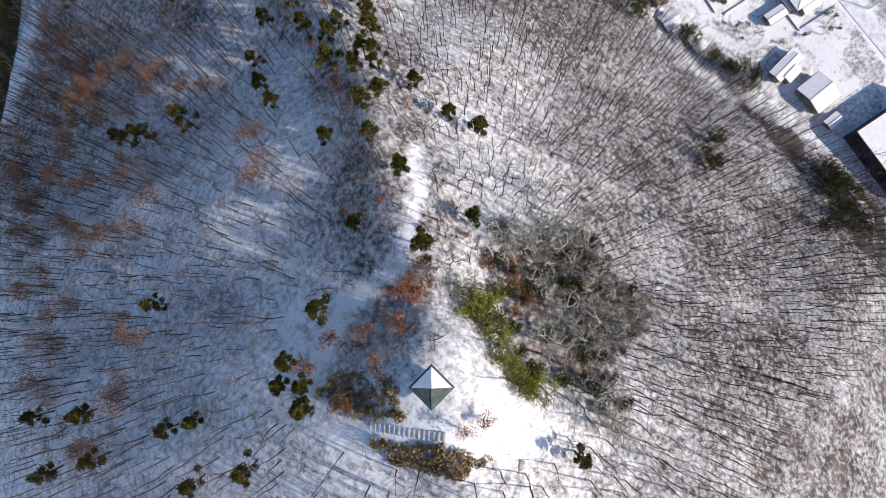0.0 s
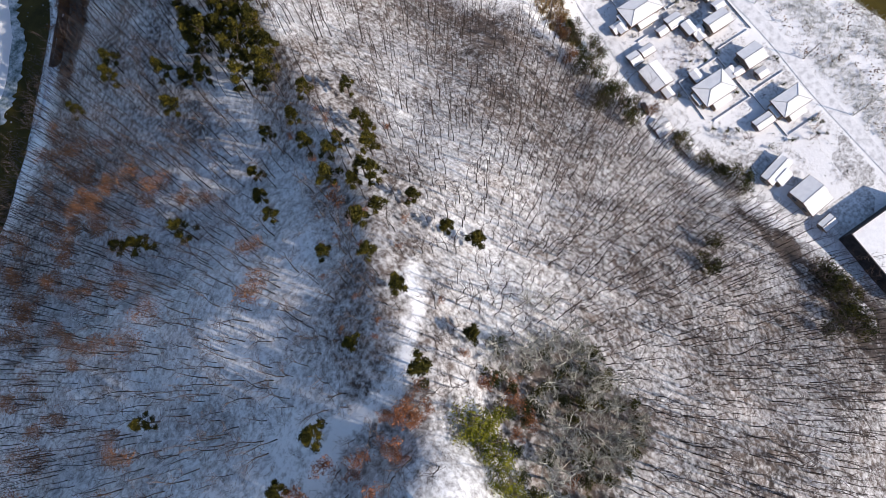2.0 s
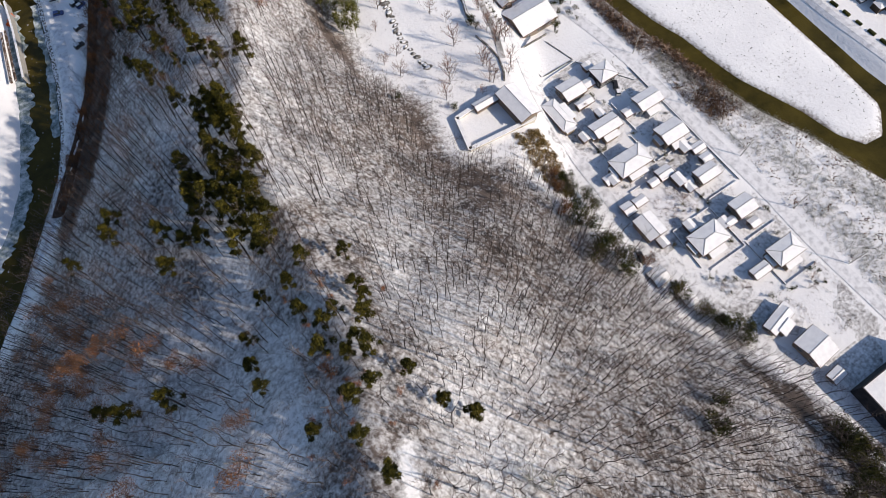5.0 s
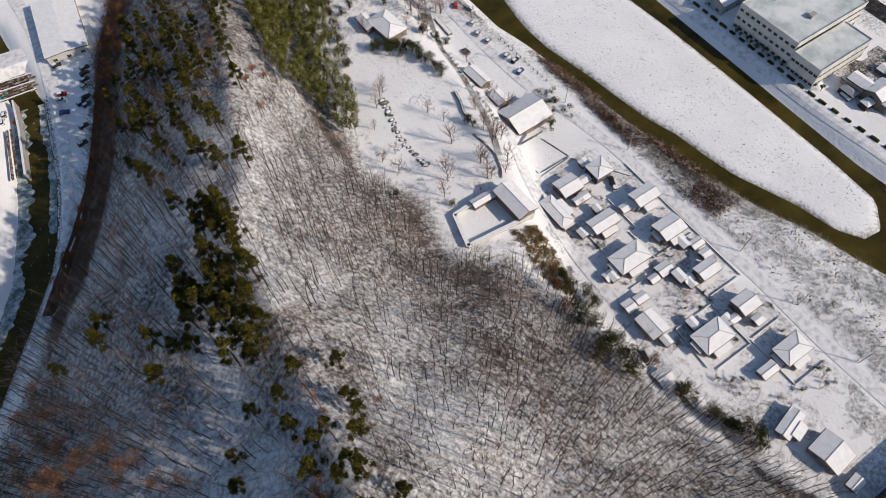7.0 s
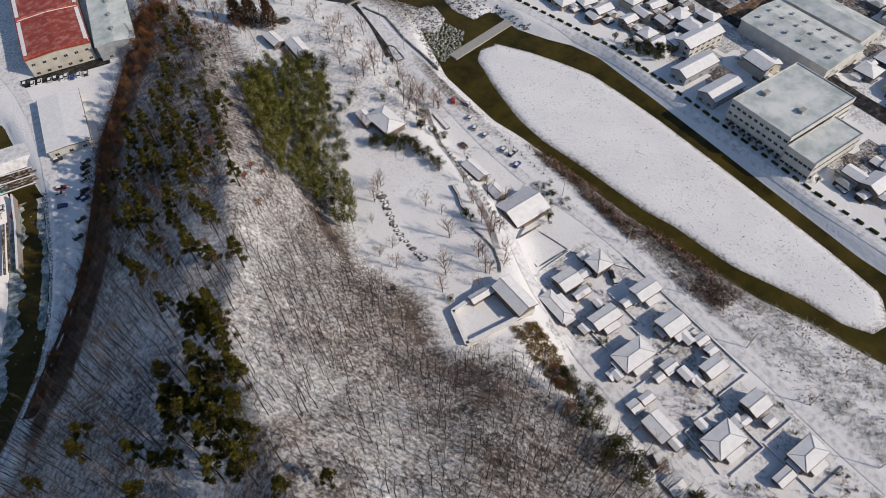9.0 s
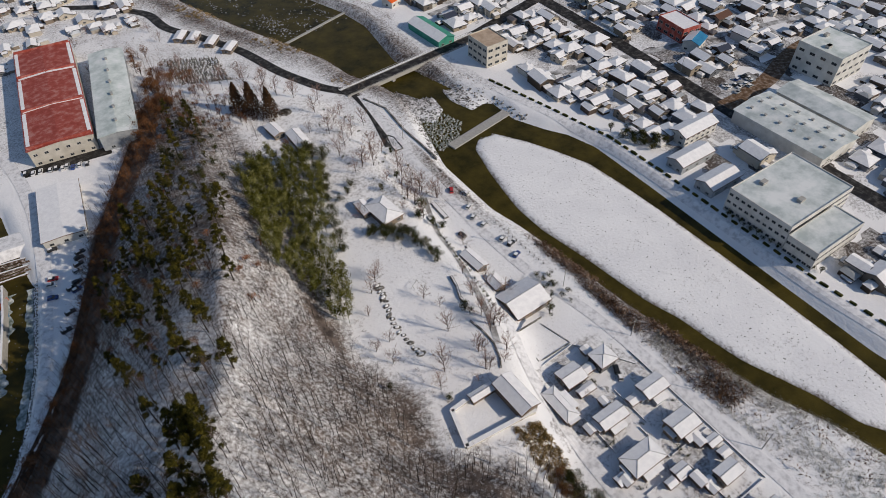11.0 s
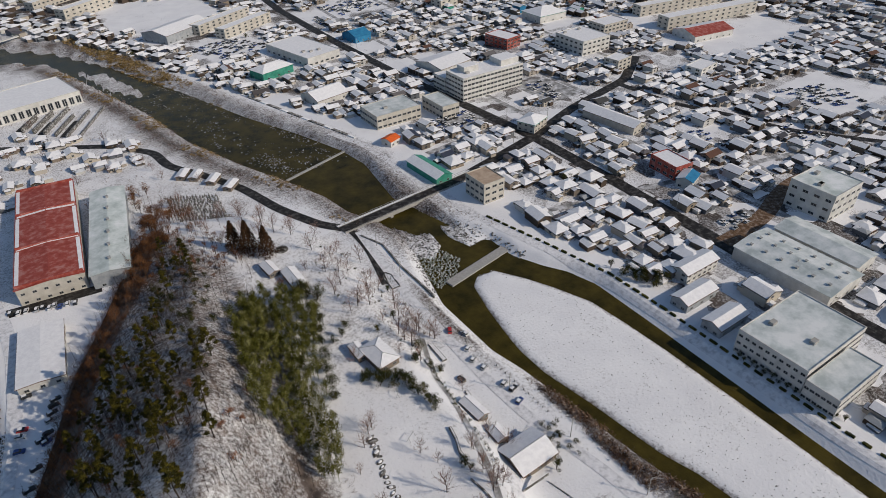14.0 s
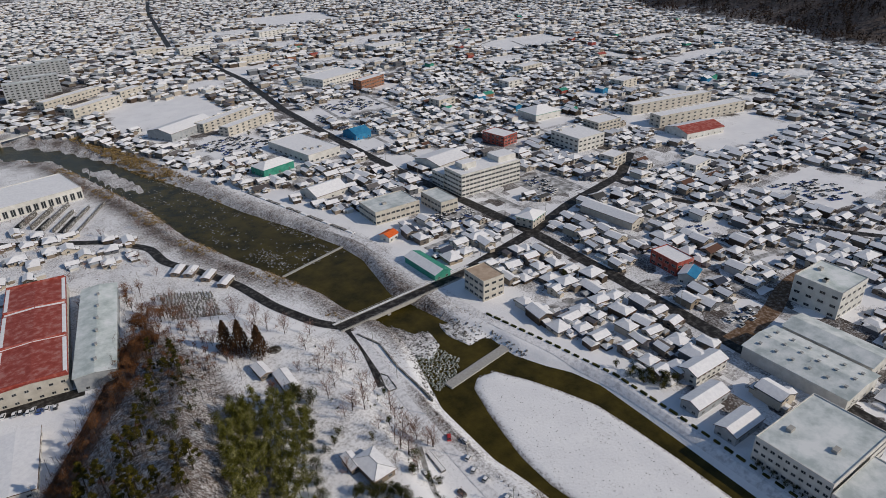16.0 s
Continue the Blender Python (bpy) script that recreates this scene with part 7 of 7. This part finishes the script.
# low dark walls and planters by the car park, kerb round the court
for nm, lb, pts, wd, ht, m in (("stone_wall", "low dark stone wall along the lawn path", [(108, 157), (107, 152), (105, 147), (105, 143)], .9, .9, M_STONE), ("stone_wall", "low dark stone wall curving round the lawn", [(102, 137), (103, 131), (103, 125), (101, 119), (99, 116)], .5, .5, M_STONE),
                               ("planter", "long dark planter beside the snowy car park", [(129, 201), (128.5, 190)], 2.0, .7, M_STONE), ("planter", "long dark planter beside the snowy car park", [(126, 172), (124, 160)], 1.4, .7, M_STONE), ("court_kerb", "thin dark kerb round a snowy court", [(114, 126), (125, 126), (128, 114), (114, 114), (114, 126)], .25, .35, M_STONE)):
    o = tagged(new(nm), lb, "wall" if nm != "planter" else "planter")
    for (x0, y0), (x1, y1) in zip(pts, pts[1:]):
        n = math.dist((x0, y0), (x1, y1))
        q = part("section", Geo().box(0, -wd / 2, -.6, n, wd / 2, ht), m, o)
        q.matrix_basis = place(x0, y0, zat(x0, y0), math.atan2(y1 - y0, x1 - x0))
        if wd > .6:
            q = part("snow_cap", Geo().box(.2, -wd / 2 + .25, ht, n - .2, wd / 2 - .25, ht + .12), M_SNOW, o)
            q.matrix_basis = place(x0, y0, zat(x0, y0), math.atan2(y1 - y0, x1 - x0))
# posts between car park and river
post = mesh_of("bollard", Geo().tube([(0, 0, -.3), (0, 0, .9)], [.16, .14], 6), [M_BLACK])
for i in range(12):
    o = tagged(new("bollard", post), "short dark post beside the river lane", "bollard", "riverside posts")
    o.matrix_basis = place(143.5 + i * .08, 176 - i * 2.6, zat(143.5 + i * .08, 176 - i * 2.6))
bed = tagged(new("flower_bed"), "round stone-edged flower bed in the snow", "flower bed")
bed.matrix_basis = place(103, 290, zat(103, 290))
part("edging", Geo().tube([(0, 0, -.3), (0, 0, .5)], [3.2, 3.0], 20), M_STONE, bed)
part("soil", Geo().tube([(0, 0, .45), (0, 0, .62)], [2.6, 1.6], 16), M_GARDEN, bed)
rw = tagged(new("retaining_wall"), "dark stone retaining wall above the river", "wall")
for (x0, y0), (x1, y1) in (((144, 288), (149, 274)), ((149, 274), (147, 254)), ((147, 254), (147.5, 226))):
    n = math.dist((x0, y0), (x1, y1))
    part("section", Geo().box(0, -.35, -4, n, .35, .7), M_STONE, rw).matrix_basis = place(x0, y0, 0, math.atan2(y1 - y0, x1 - x0))
for x, y, t in ((95, 161, .5), (101, 180, 1.2)):
    sw = tagged(new("play_frame"), "small metal play frame on the snowy lawn", "playground frame")
    sw.matrix_basis = place(x, y, zat(x, y), t)
    part("beam", Geo().tube([(-1.6, 0, 2), (1.6, 0, 2)], [.07, .07], 5), M_FRAME, sw)
    for u in (-1.6, 1.6):
        for v in (-.8, .8):
            part("leg", Geo().tube([(u, v, -.1), (u, 0, 2)], [.06, .06], 5), M_FRAME, sw)

# river works in the brook
dam = tagged(new("earth_dam"), "snowy earth dam closing the brook at the works", "dam")
g = Geo()
g.add([(-38, 276, -4), (-17, 274, -4), (-16, 291, -4), (-36, 293, -4), (-37, 280, -.4), (-18, 278, -.4), (-17.5, 287, -.4), (-36, 289, -.4)], [(4, 5, 6, 7), (0, 1, 5, 4), (1, 2, 6, 5), (2, 3, 7, 6), (3, 0, 4, 7)])
part("mound", g, M_SLUSH, dam)
for i in range(7):
    o = tagged(new("steel_beam"), "long rusty steel beam dusted with snow across the brook", "beam", "steel beams")
    o.matrix_basis = place(-27.5 + r.uniform(-1, 1), 260.5 + 1.7 * i, -.4 + .1 * (i % 3), radians(-6 + r.uniform(-4, 4)))
    part("web", Geo().box(-7, -.08, -.3, 7, .08, .3), M_STEEL, o)
    part("flange", Geo().box(-7, -.32, .3, 7, .32, .38), M_SNOW if i % 3 == 0 else M_STEEL, o)
for x in (-37.2, -35.6):
    o = tagged(new("steel_beam"), "dark steel track rail lying in snow", "beam", "track rails")
    o.matrix_basis = place(x, 244, .05, math.atan2(-24.4, -4.1))
    part("web", Geo().box(0, -.35, -.2, 25, .35, .3), M_STEEL, o)
wl = tagged(new("brook_wall"), "low snow-capped wall along the brook", "wall")
for (x0, y0), (x1, y1) in (((-31, 258), (-33, 242)), ((-33, 242), (-37, 219))):
    n = math.dist((x0, y0), (x1, y1))
    part("section", Geo().box(0, -.3, -4, n, .3, .5), M_CONCRETE, wl).matrix_basis = place(x0, y0, 0, math.atan2(y1 - y0, x1 - x0))
    part("snow_cap", Geo().box(0, -.36, .5, n, .36, .62), M_SNOW, wl).matrix_basis = place(x0, y0, 0, math.atan2(y1 - y0, x1 - x0))
dig = tagged(new("excavator"), "small orange tracked excavator parked at the works", "excavator")
dig.matrix_basis = place(-33.4, 250.5, zat(-33.4, 250.5), .7)
for y in (-.75, .75):
    g = Geo()
    prof = [(-1.3, .1), (1.3, .1), (1.5, .35), (1.3, .6), (-1.3, .6), (-1.5, .35)]
    g.add([(x, y - .2, z) for x, z in prof] + [(x, y + .2, z) for x, z in prof], [tuple(range(6)), tuple(range(11, 5, -1))] + [(i, i + 6, (i + 1) % 6 + 6, (i + 1) % 6) for i in range(6)])
    part("track", g, M_BLACK, dig)
part("body", Geo().box(-1.4, -.8, .65, .9, .8, 1.45), M_ORANGE, dig)
part("cab", Geo().box(-.2, -.75, 1.45, .9, .15, 2.4), M_GLASS, dig)
part("cab_roof", Geo().box(-.3, -.8, 2.4, 1.0, .2, 2.5), M_ORANGE, dig)
part("boom", Geo().tube([(.8, .35, 1.2), (2.2, .35, 2.7), (3.3, .35, 2.4)], [.2, .18, .13], 4), M_ORANGE, dig)
part("arm", Geo().tube([(3.3, .35, 2.4), (3.6, .35, .7)], [.13, .1], 4), M_ORANGE, dig)
part("bucket", Geo().box(3.1, 0, .15, 3.7, .7, .7), M_STEEL, dig)
for x, y, m, lb in ((-33, 268.5, M_TEAL, "teal sheeting over a stack of material"), (-34.5, 266, M_TEAL, "teal sheeting over a stack of material"), (-32.8, 245.5, M_BLUE, "blue sheeting over a stack of material")):
    o = tagged(new("covered_stack"), lb, "covered stack", "covered stacks")
    o.matrix_basis = place(x, y, zat(x, y), r.uniform(0, 3))
    g = Geo()
    g.add([(-1.6, -1, -.2), (1.6, -1, -.2), (1.6, 1, -.2), (-1.6, 1, -.2), (-1.2, -.6, .9), (1.3, -.5, 1.1), (1.1, .7, .8), (-1.3, .6, 1.0)], [(4, 5, 6, 7), (0, 1, 5, 4), (1, 2, 6, 5), (2, 3, 7, 6), (3, 0, 4, 7)])
    part("sheeting", g, m, o)
for x, y, t, k, sn in ((-36, 254, 80, 2, True), (-37.5, 250, 75, 0, True), (-39, 256, 85, 1, False), (-2, 259, 12, 1, True), (-3, 256, 10, 1, False), (-4, 252.5, 12, 1, True), (-5, 249, 12, 2, True), (-6.5, 243, 14, 1, False), (-7.5, 239, 14, 3, True), (-11, 326, 75, 1, True), (-5, 323.5, 75, 0, False), (1.5, 322, 75, 1, True), (6, 320.6, 75, 2, True)):
    car(x, y, t, k, sn)
for line_, wmin, wmax in (([(-33, 256), (-45, 205), (-54, 179), (-64, 163), (-76, 153)], 1.5, 6.0), ([(-23, 254), (-30, 214), (-37, 190)], .3, 2.2)):
    inner, outer = [], []
    side = 1 if wmax > 3 else -1
    for a, b in zip(line_, line_[1:]):
        n = int(math.dist(a, b) / 1.3)
        for i in range(n):
            x, y = a[0] + (b[0] - a[0]) * i / n, a[1] + (b[1] - a[1]) * i / n
            w = wmin + (wmax - wmin) * max(0, min(1, .5 + .45 * math.sin(y * .23) * math.sin(y * .071 + 1) + r.uniform(-.25, .25)))
            outer.append((x - side, y, .06))
            inner.append((x + side * w, y - .25 * side * w, .06))
    n = len(inner)
    g = Geo().add(outer + inner + [(x, y, -.12) for x, y, _ in inner], [(i, i + 1, n + i + 1, n + i) for i in range(n - 1)] + [(n + i, n + i + 1, 2 * n + i + 1, 2 * n + i) for i in range(n - 1)])
    tagged(new("ice_shelf", mesh_of("ice_shelf", g, [M_ICE])), "ragged grey ice shelf along the brook's edge", "ice", "brook ice").matrix_basis = place(0, 0, -3.32)
sets = [[] for _ in STONES]
EASTBANK = [(-22, 254), (-29, 214), (-36, 190), (-42, 176), (-54, 159), (-68, 140)]
for a, b in zip(EASTBANK, EASTBANK[1:]):
    n = int(math.dist(a, b) / 1.1)
    for i in range(n):
        for row in range(3):
            x, y = a[0] + (b[0] - a[0]) * i / n + 1.0 * row + .3 + r.uniform(-.3, .3), a[1] + (b[1] - a[1]) * i / n + r.uniform(-.4, .4)
            sets[r.randrange(4)].append(place(x, y, zat(x, y) + .1, r.uniform(0, 6.28), r.uniform(.3, .55)))
tagged(new("bank_stones", merged("bank_stones", list(zip(STONES, sets)), [M_STONE])), "rough grey facing stones along the brook bank", "stones", kind="stuff")

# graveyard behind the hill
sets = [[] for _ in range(2)]
GR = [Geo().box(-.35, -.35, -.2, .35, .35, .5).box(-.2, -.2, .5, .2, .2, 1.5), Geo().box(-.5, -.4, -.2, .5, .4, .6).box(-.18, -.2, .6, .18, .2, 1.7)]
for x, y in scatter(r, 240, (70, 335, 100, 392), lambda x, y: zat(x, y) < 8.5 and pt_in(x, y, [(72, 388), (97, 374), (94, 336), (72, 356)]), 1.5):
    sets[r.randrange(2)].append(place(x, y, zat(x, y), .3))
tagged(new("graveyard", merged("graveyard", list(zip(GR, sets)), [M_STONE])), "rows of dark gravestones in snow below the road", "gravestones", kind="stuff")

# power poles
pole = Geo().tube([(0, 0, -.5), (0, 0, 9.5)], [.16, .1], 6)
arm = Geo().box(-.9, -.06, 8.4, .9, .06, 8.55)
pmesh, amesh = mesh_of("pole", pole, [M_CONCRETE]), mesh_of("crossarm", arm, [M_FRAME])
for ln, off, gap in ((MAIN, 5.4, 40), (CROSS, 5.0, 40), (RIVERSIDE, 3.2, 70)):
    for a, b in zip(ln, ln[1:]):
        if max(a[1], b[1]) > 620 or min(a[1], b[1]) < -70:
            continue
        d = math.dist(a, b)
        for i in range(max(1, int(d / gap))):
            q = (i + .5) / max(1, int(d / gap))
            x = a[0] + (b[0] - a[0]) * q - (b[1] - a[1]) / d * off
            y = a[1] + (b[1] - a[1]) * q + (b[0] - a[0]) / d * off
            if not pt_in(x, y, WATER):
                o = tagged(new("utility_pole"), "grey concrete utility pole beside the street", "utility pole", "utility poles")
                o.matrix_basis = place(x, y, zat(x, y), math.atan2(b[1] - a[1], b[0] - a[0]) + 1.57)
                part("pole", pmesh, None, o)
                part("crossarm", amesh, None, o)

# ---- far wooded mountain ----
def far_tree(rng, n, s):
    g = Geo()
    g.tube([(0, 0, -1), (0, 0, 9)], [.3, .05], 3)
    leaf_quads(g, rng, (0, 0, 6.5), (2.6, 2.6, 4.5), n, s)
    return g


FT = [far_tree(r, 13, 2.6) for _ in range(4)]
sets = [[] for _ in FT]
mt = scatter(r, 4200, (1080, 300, 1900, 1900), lambda x, y: pt_in(x, y, MOUNTAIN))
mz = height(np.array([p[0] for p in mt]), np.array([p[1] for p in mt]))
for (x, y), z in zip(mt, mz):
    sets[r.randrange(4)].append(place(x, y, z, r.uniform(0, 6), r.uniform(1.1, 2.0)))
tagged(new("mountain_woodland", merged("mountain_woodland", list(zip(FT, sets)), [M_FARWOOD])), "dark brown woodland on the mountain behind town", "woodland", kind="stuff")
